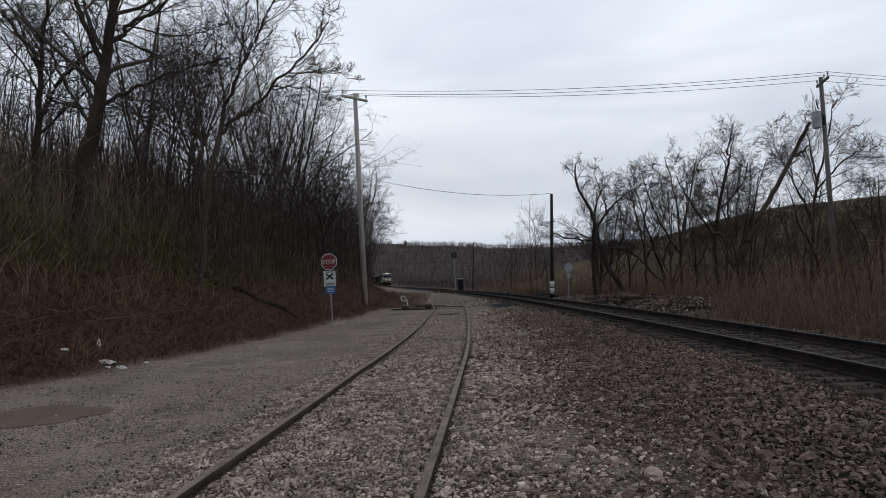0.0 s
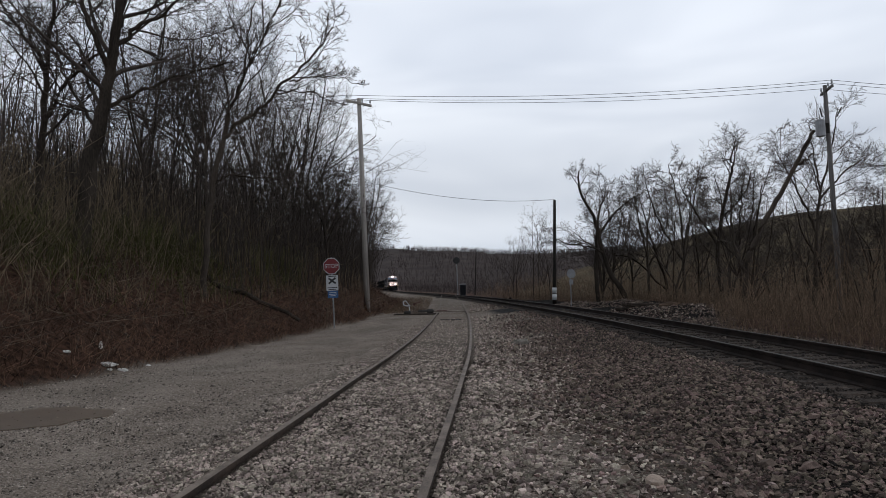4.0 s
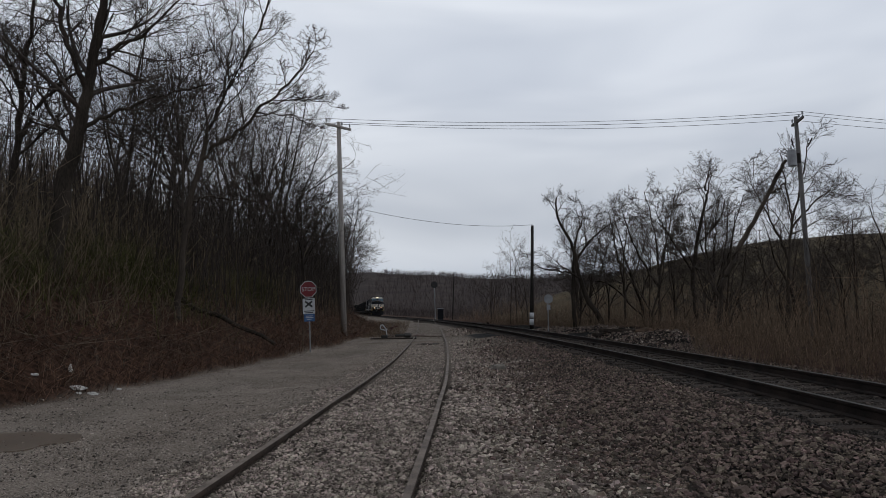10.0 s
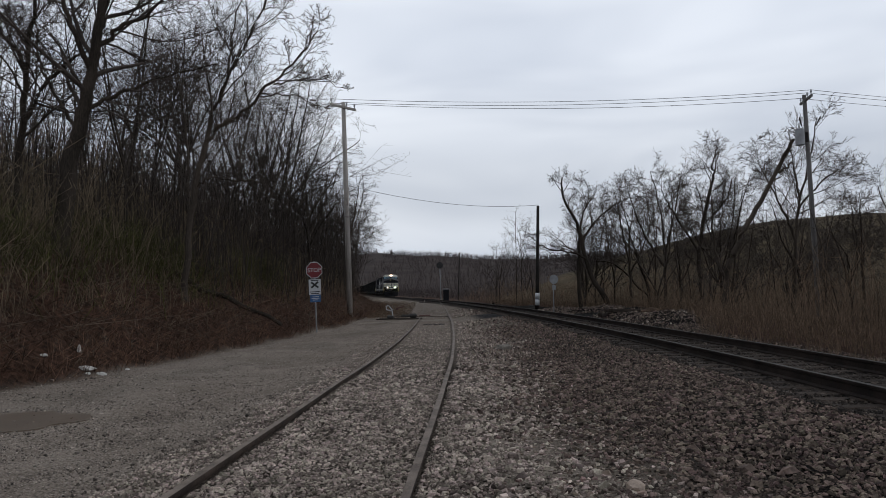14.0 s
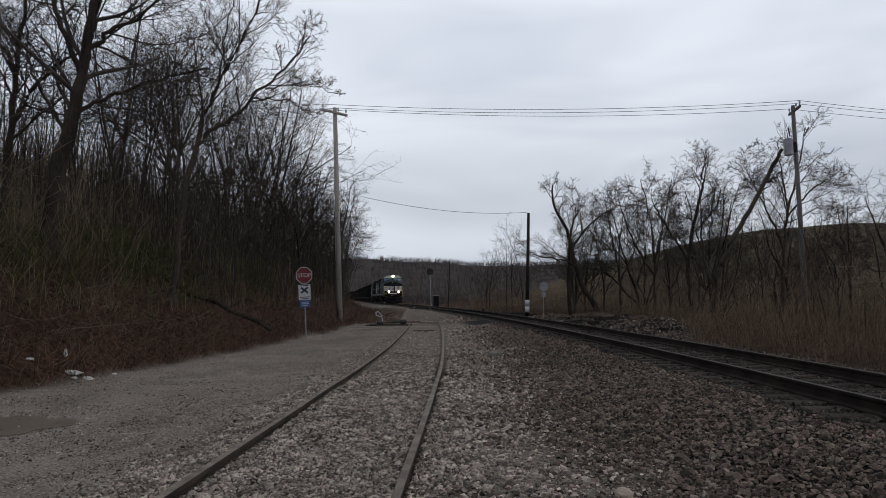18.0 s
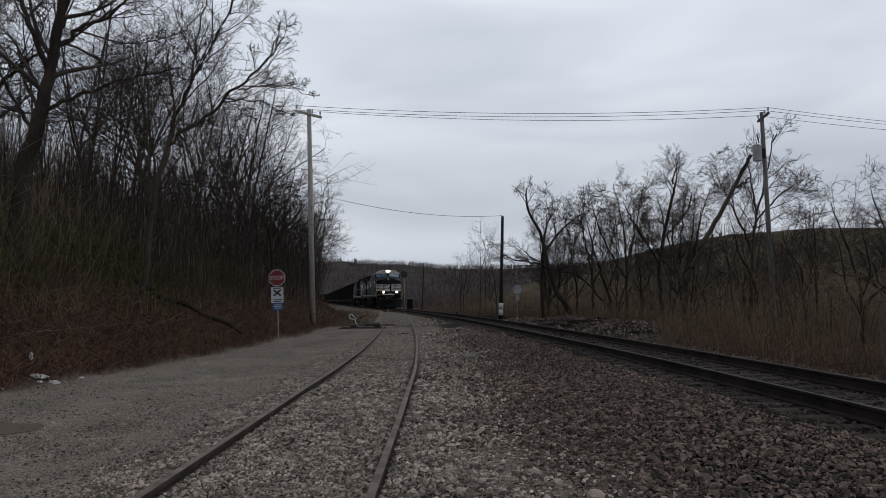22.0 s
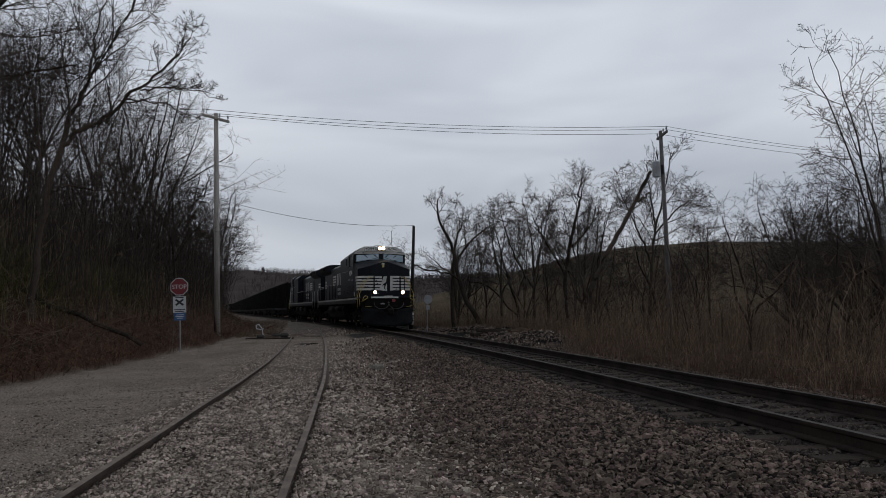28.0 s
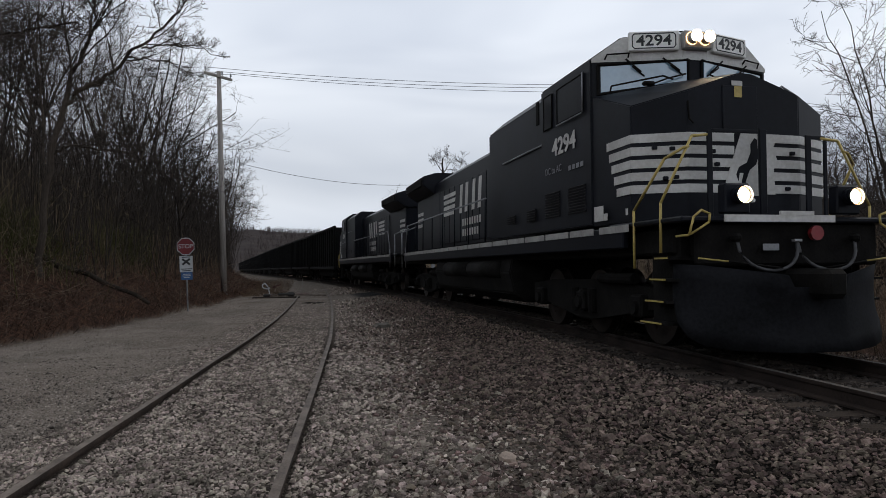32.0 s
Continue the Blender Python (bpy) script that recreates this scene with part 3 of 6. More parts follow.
# ---- bare trees ----
def limb_path(rng, p, d, length, n, bend, up):
    """A crooked line of n steps that starts at p along d and lifts towards the light."""
    pts, d = [p], d / np.linalg.norm(d)
    for i in range(n):
        d = d + rng.normal(0, bend, 3) + np.array((0, 0, up))
        d /= np.linalg.norm(d)
        p = p + d * (length / n)
        pts.append(p)
    return np.array(pts)


def tubes(paths, sides):
    """Verts and faces of tapered tubes; each path is (points, radius at start, radius at end)."""
    vs, fs, base = [], [], 0
    ang = np.arange(sides) * 2 * math.pi / sides
    ca, sa = np.cos(ang), np.sin(ang)
    for pts, r0, r1 in paths:
        n = len(pts)
        d = np.gradient(pts, axis=0)
        d /= np.linalg.norm(d, axis=1)[:, None] + 1e-9
        ref = np.where(np.abs(d[:, 2:3]) < 0.9, np.array([[0, 0, 1.0]]), np.array([[1.0, 0, 0]]))
        a = np.cross(d, ref)
        a /= np.linalg.norm(a, axis=1)[:, None] + 1e-9
        b = np.cross(d, a)
        r = np.linspace(r0, r1, n)[:, None, None]
        ring = pts[:, None, :] + r * (ca[None, :, None] * a[:, None, :] + sa[None, :, None] * b[:, None, :])
        vs.append(ring.reshape(-1, 3))
        i = np.arange(n - 1)[:, None] * sides + np.arange(sides)[None, :]
        j = np.arange(n - 1)[:, None] * sides + (np.arange(sides)[None, :] + 1) % sides
        fs.append((np.stack([i, j, j + sides, i + sides], -1) + base).reshape(-1, 4))
        base += n * sides
    return np.concatenate(vs), np.concatenate(fs)


def points(p, q, r):
    """Many slim three-sided points from p to q."""
    d = q - p
    d = d / (np.linalg.norm(d, axis=1)[:, None] + 1e-9)
    ref = np.where(np.abs(d[:, 2:3]) < 0.9, np.array([[0, 0, 1.0]]), np.array([[1.0, 0, 0]]))
    a = np.cross(d, ref)
    a /= np.linalg.norm(a, axis=1)[:, None] + 1e-9
    b = np.cross(d, a)
    k = np.arange(3) * 2.0944
    ring = p[:, None] + r[:, None, None] * (np.cos(k)[None, :, None] * a[:, None] + np.sin(k)[None, :, None] * b[:, None])
    v = np.concatenate([ring, q[:, None]], 1)
    f = np.array([(0, 1, 3), (1, 2, 3), (2, 0, 3)])
    return v.reshape(-1, 3), (f[None] + (np.arange(len(p)) * 4)[:, None, None]).reshape(-1, 3)


def spikes(rows):
    return points(np.array([r[0] for r in rows]), np.array([r[1] for r in rows]), np.array([r[2] for r in rows]))


def grow(rng, stems, counts, slim):
    """Branches, twigs and tips on stems; each stem is (points, radius at start and end, first share that bears branches, how many, their reach)."""
    limbs, mid, thin, fine = [], [], [], []

    def kids(path, ra, rb, level, count, f0, reach):
        whole = np.linalg.norm(np.diff(path, axis=0), axis=1).sum()
        for k in range(count):
            f = f0 + (1 - f0) * (k + rng.uniform(0, 1)) / count
            q = f * (len(path) - 1)
            i = min(int(q), len(path) - 2)
            p = path[i] + (path[i + 1] - path[i]) * (q - i)
            d = path[i + 1] - path[i]
            d = d / np.linalg.norm(d)
            side = rng.normal(0, 1, 3)
            side -= d * side.dot(d)
            side /= np.linalg.norm(side)
            ang = rng.uniform(0.5, 1.15) if level < 2 else rng.uniform(0.45, 1.2)
            nd = d * math.cos(ang) + side * math.sin(ang)
            nd[2] = max(nd[2], -0.25)
            if level == 0:
                ln = reach * (1.1 - 0.65 * (f - f0) / (1 - f0 + 1e-6)) * rng.uniform(0.6, 1.25)
            else:
                ln = whole * rng.uniform(0.38, 0.75) * (1.15 - 0.5 * f)
            r = max((ra + (rb - ra) * f) * (0.5, 0.55, 0.6, 0.6)[level], 0.0036 * slim)
            yield limb_path(rng, p, nd, ln, (7, 4, 2, 1)[level], (0.12, 0.16, 0.2, 0.2)[level], (0.045, 0.03, 0.015, 0.01)[level]), r

    for path, ra, rb, f0, n0, reach in stems:
        for p1, r1 in kids(path, ra, rb, 0, n0, f0, reach):
            limbs.append((p1, r1, 0.009))
            for p2, r2 in kids(p1, r1, 0.012, 1, counts[0], 0.2, 0):
                mid.append((p2, r2, 0.005))
                for p3, r3 in kids(p2, r2, 0.006, 2, counts[1], 0.15, 0):
                    thin.append((p3, r3, 0.0035 * slim))
                    for p4, r4 in kids(p3, r3, 0.004, 3, counts[2], 0.2, 0):
                        fine.append((p4[0], p4[-1], r4 * 0.9))
    off, V, F = 0, [], []
    for v, fc in (tubes(limbs, 4), tubes(mid, 3), tubes(thin, 3)):
        V.append(v)
        F.append(np.concatenate([fc[:, [0, 1, 2]], fc[:, [0, 2, 3]]]) + off)
        off += len(v)
    v, fc = spikes(fine)
    V.append(v)
    F.append(fc + off)
    v1, f1 = tubes([(p, ra, rb) for p, ra, rb, _, _, _ in stems], 8)
    return mesh_from("trunk", v1, f1, [M_BARK]), mesh_from("crown", np.concatenate(V), np.concatenate(F), [M_TWIG])


def tree_meshes(seed, height=14.0, r0=0.18, first=0.35, spread=0.5, lean=0.0, counts=(13, 6, 5, 3), slim=1.0, crook=0.05, tip=0.02, forks=1):
    """A tree whose trunk parts into leaders part of the way up."""
    rng = np.random.default_rng(seed)
    trunk = limb_path(rng, np.zeros(3) - np.array((0, 0, 0.4)), np.array((lean, 0, 1.0)), height + 0.4, 16, crook, 0.012)
    stems = [(trunk, r0, tip, first, counts[0], height * spread)]
    for k in range(forks):
        i = int(16 * (first + rng.uniform(-0.02, 0.18)))
        a = rng.uniform(0, 6.28)
        d = np.array((0.55 * math.cos(a), 0.55 * math.sin(a), 1.0))
        rest = height * (1 - i / 16)
        r = r0 + (tip - r0) * i / 16
        stems.append((limb_path(rng, trunk[i], d, rest * rng.uniform(0.75, 0.98), 12, crook * 1.6, 0.03), r * 0.75, tip * 0.9, 0.2, max(4, int(counts[0] * 0.55)), height * spread * 0.7))
    return grow(rng, stems, counts[1:], slim)


def bent(rng, knots, steps=5, wobble=0.03):
    """A flowing line through a few knots, with a little unevenness."""
    k = np.array(knots, float)
    k = np.vstack([2 * k[0] - k[1], k, 2 * k[-1] - k[-2]])
    pts = []
    for i in range(1, len(k) - 2):
        for t in np.arange(steps) / steps:
            a, b, c, d = k[i - 1], k[i], k[i + 1], k[i + 2]
            pts.append(0.5 * (2 * b + (c - a) * t + (2 * a - 5 * b + 4 * c - d) * t * t + (3 * b - a - 3 * c + d) * t ** 3))
    pts.append(k[-2])
    pts = np.array(pts)
    pts[1:-1] += rng.normal(0, wobble, (len(pts) - 2, 3))
    return pts


def shaped_tree(seed, stems, counts=(7, 5, 5), slim=1.8):
    """A tree of one character: each stem has its knots, radii, first bearing share, number and reach of its branches."""
    rng = np.random.default_rng(seed)
    return grow(rng, [(bent(rng, kn), ra, rb, f0, n, reach * 1.4) for kn, ra, rb, f0, n, reach in stems], counts, slim)


def fan_tree(seed, n, height, spread, slim=1.8):
    """Many slender stems that rise from one stool and fan out."""
    rng = np.random.default_rng(seed)
    stems = []
    for k in range(n):
        a = 6.283 * (k + rng.uniform(0, 0.7)) / n
        q, h = spread * rng.uniform(0.4, 1.1), height * rng.uniform(0.7, 1.05)
        c = np.array((math.cos(a), math.sin(a), 0.0))
        z = np.array((0, 0, 1.0))
        stems.append((bent(rng, [c * 0.1 - z * 0.3, c * 0.3 * q + z * h * 0.35, c * 0.62 * q + z * h * 0.7, c * q + z * h], 4, 0.06), 0.055, 0.01, 0.25, 9, height * 0.24))
    return grow(rng, stems, (5, 4, 3), slim)


TREE_KINDS = {}


def tree(kind, x, y, turn=0.0, size=1.0, label="", group="bare trees of the wooded bank", sink=0.15, tilt=0.0):
    t = thing("tree", label or "leafless grey-brown deciduous tree on the wooded bank", "tree", group=group,
              at=pose(x, y, float(ground(x, y)) - sink, 0, tilt, turn) @ Matrix.Scale(size, 4))
    for nm, me in zip(("trunk", "crown"), TREE_KINDS[kind]):
        ob = new(nm, me)
        ob.parent = t
    return t


for i in range(4):
    TREE_KINDS[f"tall{i}"] = tree_meshes(10 + i, 14, 0.105, 0.36, 0.38, 0.03 * i, (12, 5, 4, 3), 1.7, 0.05, 0.03, 2)
for i in range(4):
    TREE_KINDS[f"slim{i}"] = tree_meshes(30 + i, 12, 0.065, 0.34, 0.30, 0.03, (9, 4, 3, 4), 1.9, 0.045, 0.02, 1)
for i in range(3):
    TREE_KINDS[f"wide{i}"] = tree_meshes(50 + i, 9, 0.13, 0.22, 0.48, 0.05, (10, 5, 5, 4), 1.9, 0.10, 0.02, 3)
for i in range(3):
    TREE_KINDS[f"bushy{i}"] = tree_meshes(60 + i, 9, 0.085, 0.18, 0.34, 0.05, (11, 5, 4, 4), 1.9, 0.07, 0.015, 2)
for i in range(2):
    TREE_KINDS[f"sparse{i}"] = tree_meshes(120 + i, 9.5, 0.085, 0.18, 0.42, 0.05, (10, 5, 3, 2), 2.6, 0.07, 0.015, 1)
# the big dark tree on the bank, its neighbour, and the slender one that leans over the road
TREE_KINDS["big"] = shaped_tree(71, [
    ([(0, 0, -0.4), (0.05, 0, 0.6), (0.27, 0, 2.7), (0.55, 0.1, 4.15), (0.78, 0.1, 5.3), (1.07, 0, 7.0), (1.4, -0.2, 8.9), (1.5, -0.3, 11.8)], 0.29, 0.06, 0.42, 14, 3.0),
    ([(0.58, 0.1, 4.2), (0.95, 0.2, 4.5), (1.85, 0.4, 5.0), (3.05, 0.6, 5.45), (4.2, 0.5, 5.7)], 0.075, 0.02, 0.2, 9, 1.7),
    ([(0.75, 0.1, 5.1), (1.05, 0.1, 6.1), (1.6, 0.3, 6.8), (2.2, 0.5, 7.2), (3.3, 0.6, 8.4)], 0.09, 0.025, 0.2, 9, 2.0),
    ([(0.75, 0.1, 5.3), (0.6, -0.3, 6.1), (0.3, -0.6, 7.2), (0.0, -0.9, 8.7), (-0.2, -1.0, 10.6)], 0.09, 0.025, 0.25, 10, 2.2),
    ([(0.45, 0.0, 3.7), (-0.1, 0.3, 4.4), (-0.9, 0.7, 5.6), (-1.3, 0.9, 7.2)], 0.06, 0.02, 0.25, 8, 1.6)], (6, 5, 5), 1.5)
TREE_KINDS["twin"] = shaped_tree(73, [
    ([(0, 0, -0.4), (0.05, 0, 1.6), (0.14, 0, 3.5), (0.23, 0, 5.4), (0.4, 0.1, 7.4), (0.5, 0.2, 10.8)], 0.135, 0.03, 0.35, 13, 2.4),
    ([(0.18, 0, 3.6), (0.3, 0.1, 4.0), (0.7, 0.2, 4.85), (1.2, 0.4, 5.55), (2.0, 0.5, 6.2), (2.6, 0.6, 7.8)], 0.085, 0.02, 0.2, 9, 1.7),
    ([(0.2, 0, 5.2), (0.1, -0.1, 5.6), (-0.4, -0.3, 6.4), (-0.85, -0.4, 7.1), (-1.3, -0.4, 8.6)], 0.065, 0.02, 0.2, 9, 1.6)], (6, 5, 5), 1.6)
TREE_KINDS["lean"] = shaped_tree(82, [
    ([(0, 0, -0.4), (0.08, 0, 1.5), (0.31, 0, 3.6), (0.68, 0, 5.2), (1.15, 0, 6.65), (1.7, 0, 7.8), (2.4, 0.2, 9.4), (2.8, 0.3, 11.0)], 0.115, 0.025, 0.4, 13, 1.6),
    ([(0.66, 0, 5.05), (1.05, 0, 5.5), (1.78, -0.1, 5.96), (2.8, -0.3, 6.86), (3.7, -0.4, 7.7), (4.2, -0.4, 8.4)], 0.075, 0.02, 0.25, 12, 1.2),
    ([(2.4, -0.2, 6.5), (3.0, -0.3, 6.42), (3.7, -0.5, 6.25), (4.45, -0.6, 5.9)], 0.026, 0.008, 0.15, 5, 0.5),
    ([(2.8, -0.3, 6.75), (3.5, -0.4, 6.85), (4.2, -0.5, 6.8), (5.15, -0.6, 6.5)], 0.028, 0.008, 0.15, 6, 0.55),
    ([(1.1, 0, 6.5), (1.25, 0.2, 7.2), (1.3, 0.4, 8.4), (1.6, 0.5, 10.0)], 0.05, 0.015, 0.2, 9, 1.6),
    ([(0.31, 0, 3.6), (0.8, -0.2, 3.85), (1.6, -0.4, 3.8), (2.5, -0.5, 3.65), (3.0, -0.5, 3.3)], 0.036, 0.01, 0.3, 8, 0.9)], (6, 5, 5), 1.5)
# beyond the main track: the leaning dead trunk, the gnarled tree, the crooked clump, the tree at the transformer pole
TREE_KINDS["snag"] = shaped_tree(97, [
    ([(0, 0, -0.4), (0.0, 0, 1.6), (0.15, 0, 3.0), (0.9, 0, 4.5), (2.0, 0, 6.3), (3.2, 0, 8.4), (3.8, -0.1, 9.5)], 0.19, 0.085, 0.66, 4, 0.6),
    ([(0.05, 0, 2.0), (-0.3, 0, 3.2), (-0.5, 0.2, 5.0), (-0.4, 0.3, 7.4)], 0.09, 0.02, 0.3, 9, 1.5),
    ([(2.9, -0.1, 7.8), (3.2, -0.2, 7.95), (3.6, -0.2, 8.3)], 0.06, 0.04, 0.5, 1, 0.4)], (3, 3, 3), 1.8)
TREE_KINDS["gnarl"] = shaped_tree(99, [
    ([(0, 0, -0.4), (-0.6, 0, 1.0), (-1.43, 0, 2.45), (-2.05, 0, 5.2), (-2.98, 0, 7.3), (-3.03, 0, 8.6)], 0.21, 0.04, 0.4, 11, 1.35),
    ([(-2.0, 0.2, -0.4), (-2.1, 0.2, 3.0), (-1.9, 0.1, 5.6), (-1.2, 0.3, 7.4)], 0.15, 0.03, 0.4, 9, 1.8),
    ([(-1.6, 0, 3.3), (-2.3, 0, 3.75), (-3.2, 0, 3.9), (-4.4, 0.1, 4.2), (-4.9, 0.1, 5.1)], 0.08, 0.015, 0.25, 8, 1.4),
    ([(-1.95, 0, 4.5), (-1.3, 0, 5.3), (-0.7, 0, 6.0), (0.5, 0.1, 6.9), (1.3, 0.2, 7.3)], 0.09, 0.02, 0.2, 9, 1.7)], (6, 5, 5), 1.9)
TREE_KINDS["clump"] = shaped_tree(101, [
    ([(0, 0, -0.4), (0.2, 0, 2.2), (0.2, 0, 4.2), (0.0, 0, 6.5), (-0.5, 0.1, 9.0)], 0.12, 0.02, 0.4, 12, 2.0),
    ([(0.2, 0, 3.6), (0.5, 0, 4.8), (1.0, 0.2, 6.5), (1.6, 0.3, 9.1)], 0.085, 0.02, 0.2, 11, 1.9),
    ([(0.15, 0, 3.0), (-0.6, 0.1, 4.2), (-1.4, 0.3, 6.2), (-1.9, 0.4, 8.0)], 0.08, 0.02, 0.25, 10, 1.8)], (6, 5, 5), 2.0)
TREE_KINDS["crooked"] = shaped_tree(103, [
    ([(0, 0, -0.4), (-0.05, 0, 2.2), (-0.1, 0, 4.4), (0.55, 0, 7.5), (1.06, 0, 9.25), (0.9, 0, 9.8), (1.29, 0, 10.6)], 0.17, 0.03, 0.4, 12, 1.7),
    ([(-0.1, 0, 4.4), (-0.5, 0, 5.1), (-1.2, 0.1, 6.2), (-1.9, 0.2, 7.5), (-2.3, 0.2, 8.4)], 0.09, 0.02, 0.2, 10, 1.6),
    ([(0.2, 0, 6.1), (1.0, 0, 6.8), (1.9, 0.1, 7.9), (2.2, 0.1, 9.0)], 0.07, 0.02, 0.2, 9, 1.4)], (6, 5, 5), 2.0)
TREE_KINDS["vase"] = shaped_tree(107, [
    ([(0, 0, -0.4), (0.1, 0, 2.0), (0.22, 0, 3.9), (0.48, 0, 6.1), (1.2, 0, 8.7), (1.72, 0, 11.0)], 0.14, 0.02, 0.45, 13, 2.0),
    ([(0.3, 0, 4.5), (-0.2, 0.1, 6.0), (-0.9, 0.2, 7.6), (-1.6, 0.2, 9.0)], 0.08, 0.015, 0.25, 10, 1.7),
    ([(0.5, 0, 6.2), (1.4, -0.1, 7.2), (2.3, -0.2, 8.0), (3.0, -0.2, 8.3)], 0.06, 0.015, 0.2, 9, 1.5),
    ([(0.6, 0, 6.6), (0.5, 0.2, 8.2), (0.3, 0.3, 10.2)], 0.06, 0.015, 0.2, 8, 1.4)], (6, 5, 5), 2.0)
for i in range(2):
    TREE_KINDS[f"fan{i}"] = fan_tree(130 + i, 8, 11.0, 2.9)
KIND_HEIGHT = {"tall": 14.0, "slim": 12.0, "wide": 9.0, "bushy": 9.0, "sparse": 9.5}


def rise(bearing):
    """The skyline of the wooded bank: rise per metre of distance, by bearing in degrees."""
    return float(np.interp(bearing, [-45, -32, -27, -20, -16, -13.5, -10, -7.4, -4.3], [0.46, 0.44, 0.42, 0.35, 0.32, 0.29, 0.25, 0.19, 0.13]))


def plant_trees():
    rng = random.Random(5)
    L = "leafless grey-brown deciduous tree on the wooded bank"
    tree("big", -10.3, 20.0, 0, 1.0, "large dark leafless tree with a thick trunk on the bank")
    tree("twin", -12.1, 21.0, 0, 1.0, "dark leafless tree with forked limbs high on the bank")
    tree("lean", -7.5, 22.0, 0, 1.0, "slender leafless tree leaning over the gravel road")

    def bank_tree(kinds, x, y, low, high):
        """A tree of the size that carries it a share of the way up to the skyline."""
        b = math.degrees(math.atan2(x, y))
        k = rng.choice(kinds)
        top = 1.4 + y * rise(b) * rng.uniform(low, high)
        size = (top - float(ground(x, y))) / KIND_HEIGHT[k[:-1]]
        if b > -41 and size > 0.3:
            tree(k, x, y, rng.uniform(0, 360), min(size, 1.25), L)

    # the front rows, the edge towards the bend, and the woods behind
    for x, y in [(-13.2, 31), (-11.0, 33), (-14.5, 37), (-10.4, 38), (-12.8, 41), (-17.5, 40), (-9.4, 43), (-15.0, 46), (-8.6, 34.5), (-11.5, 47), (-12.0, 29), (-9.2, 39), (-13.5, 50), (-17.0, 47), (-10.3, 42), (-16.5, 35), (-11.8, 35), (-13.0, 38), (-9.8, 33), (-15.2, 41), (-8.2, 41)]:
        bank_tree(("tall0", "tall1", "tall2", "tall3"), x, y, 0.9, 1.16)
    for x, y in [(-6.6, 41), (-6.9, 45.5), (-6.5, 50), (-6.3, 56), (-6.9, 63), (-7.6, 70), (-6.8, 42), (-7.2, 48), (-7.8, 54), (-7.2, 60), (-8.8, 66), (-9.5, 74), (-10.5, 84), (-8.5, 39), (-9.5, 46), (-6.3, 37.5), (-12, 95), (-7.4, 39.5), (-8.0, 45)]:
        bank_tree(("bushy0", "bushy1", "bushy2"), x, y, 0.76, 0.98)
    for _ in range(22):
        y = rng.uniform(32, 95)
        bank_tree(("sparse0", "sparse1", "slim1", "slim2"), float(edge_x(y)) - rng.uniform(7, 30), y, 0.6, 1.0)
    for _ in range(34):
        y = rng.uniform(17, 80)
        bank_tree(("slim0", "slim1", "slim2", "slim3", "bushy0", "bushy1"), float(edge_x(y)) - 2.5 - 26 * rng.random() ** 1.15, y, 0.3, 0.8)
    for _ in range(26):
        y = rng.uniform(80, 290)
        x = float(edge_x(y)) - rng.uniform(1.5, 22)
        tree(rng.choice(("sparse0", "sparse1", "sparse0")), x, y, rng.uniform(0, 360), rng.uniform(0.65, 0.95), L)
    R = "leafless spreading tree beyond the main track"
    G = "bare trees beyond the main track"
    tree("fan0", 17.6, 17.8, 0, 0.95, "tall leafless tree of many thin stems near the main track", G)
    tree("fan1", 19.6, 15.0, 40, 0.95, "tall leafless tree of many thin stems near the main track", G)
    tree("snag", 15.2, 36.0, 0, 1.0, "dark bare leaning trunk beside the transformer pole", G)
    tree("gnarl", 12.0, 46.0, 0, 1.03, "dark gnarled leafless tree leaning over the rubble", G)
    tree("clump", 14.6, 44.0, 0, 1.0, "leafless tree with a round crown of fine twigs", G)
    tree("crooked", 15.9, 41.0, 0, 0.93, "dark leafless tree with a crooked top", G)
    tree("vase", 20.7, 40.0, 0, 1.1, "leafless tree with high spreading limbs behind the pole", G)
    for x, y, turn, s in ((17.6, 42.0, 120, 0.95), (13.3, 46.0, 200, 0.85), (23.6, 38.0, 70, 0.8)):
        tree("clump", x, y, turn, s, "leafless tree with a round crown of fine twigs", G)
    # the rest of the belt: nearest row, then two rows behind
    for k, (x, y, s, kd) in enumerate([(7.6, 62, 0.70, "slim0"), (8.5, 64, 0.60, "slim2"), (6.6, 66, 0.45, "slim1"), (9.6, 64, 0.50, "bushy2"), (17.3, 40, 0.98, "bushy0"), (18.3, 42.5, 0.85, "bushy1"), (6.9, 72, 0.66, "bushy0"), (12.6, 52, 0.8, "bushy2"), (22.8, 38, 0.72, "wide2"), (23.5, 30, 0.86, "bushy1")]):
        tree(kd, x, y, 70 * k + 20, s, R, G)
    for k, (x, y, s, kd) in enumerate([(25.5, 33, 0.9, "wide1"), (24.0, 27, 0.92, "bushy2"), (27.5, 36, 0.95, "wide0"), (22.6, 24, 0.85, "wide2"), (21.5, 21, 0.82, "bushy0"), (29.0, 31, 0.95, "bushy1"), (26.2, 29.5, 0.85, "wide2"), (30.5, 37, 1.0, "wide1"), (19.8, 27, 0.55, "bushy2"), (13.4, 33.5, 0.35, "bushy1"), (17.6, 30, 0.5, "slim2"), (23.2, 26.5, 0.9, "wide0"), (25.0, 24.5, 0.95, "bushy1")]):
        tree(kd, x, y, 50 * k + 35, s, R, G)
    for x, y, s, kd in ((13.6, 42, 0.8, "bushy1"), (16.4, 46, 0.98, "bushy2"), (18.0, 45, 0.95, "bushy0"), (14.9, 48, 0.95, "wide1"), (19.4, 46, 0.9, "bushy1"), (17.0, 42.5, 0.98, "bushy2"), (12.9, 49, 0.85, "bushy0"), (21.8, 43, 0.8, "wide0")):
        tree(kd, x, y, rng.uniform(0, 360), s, R, G)
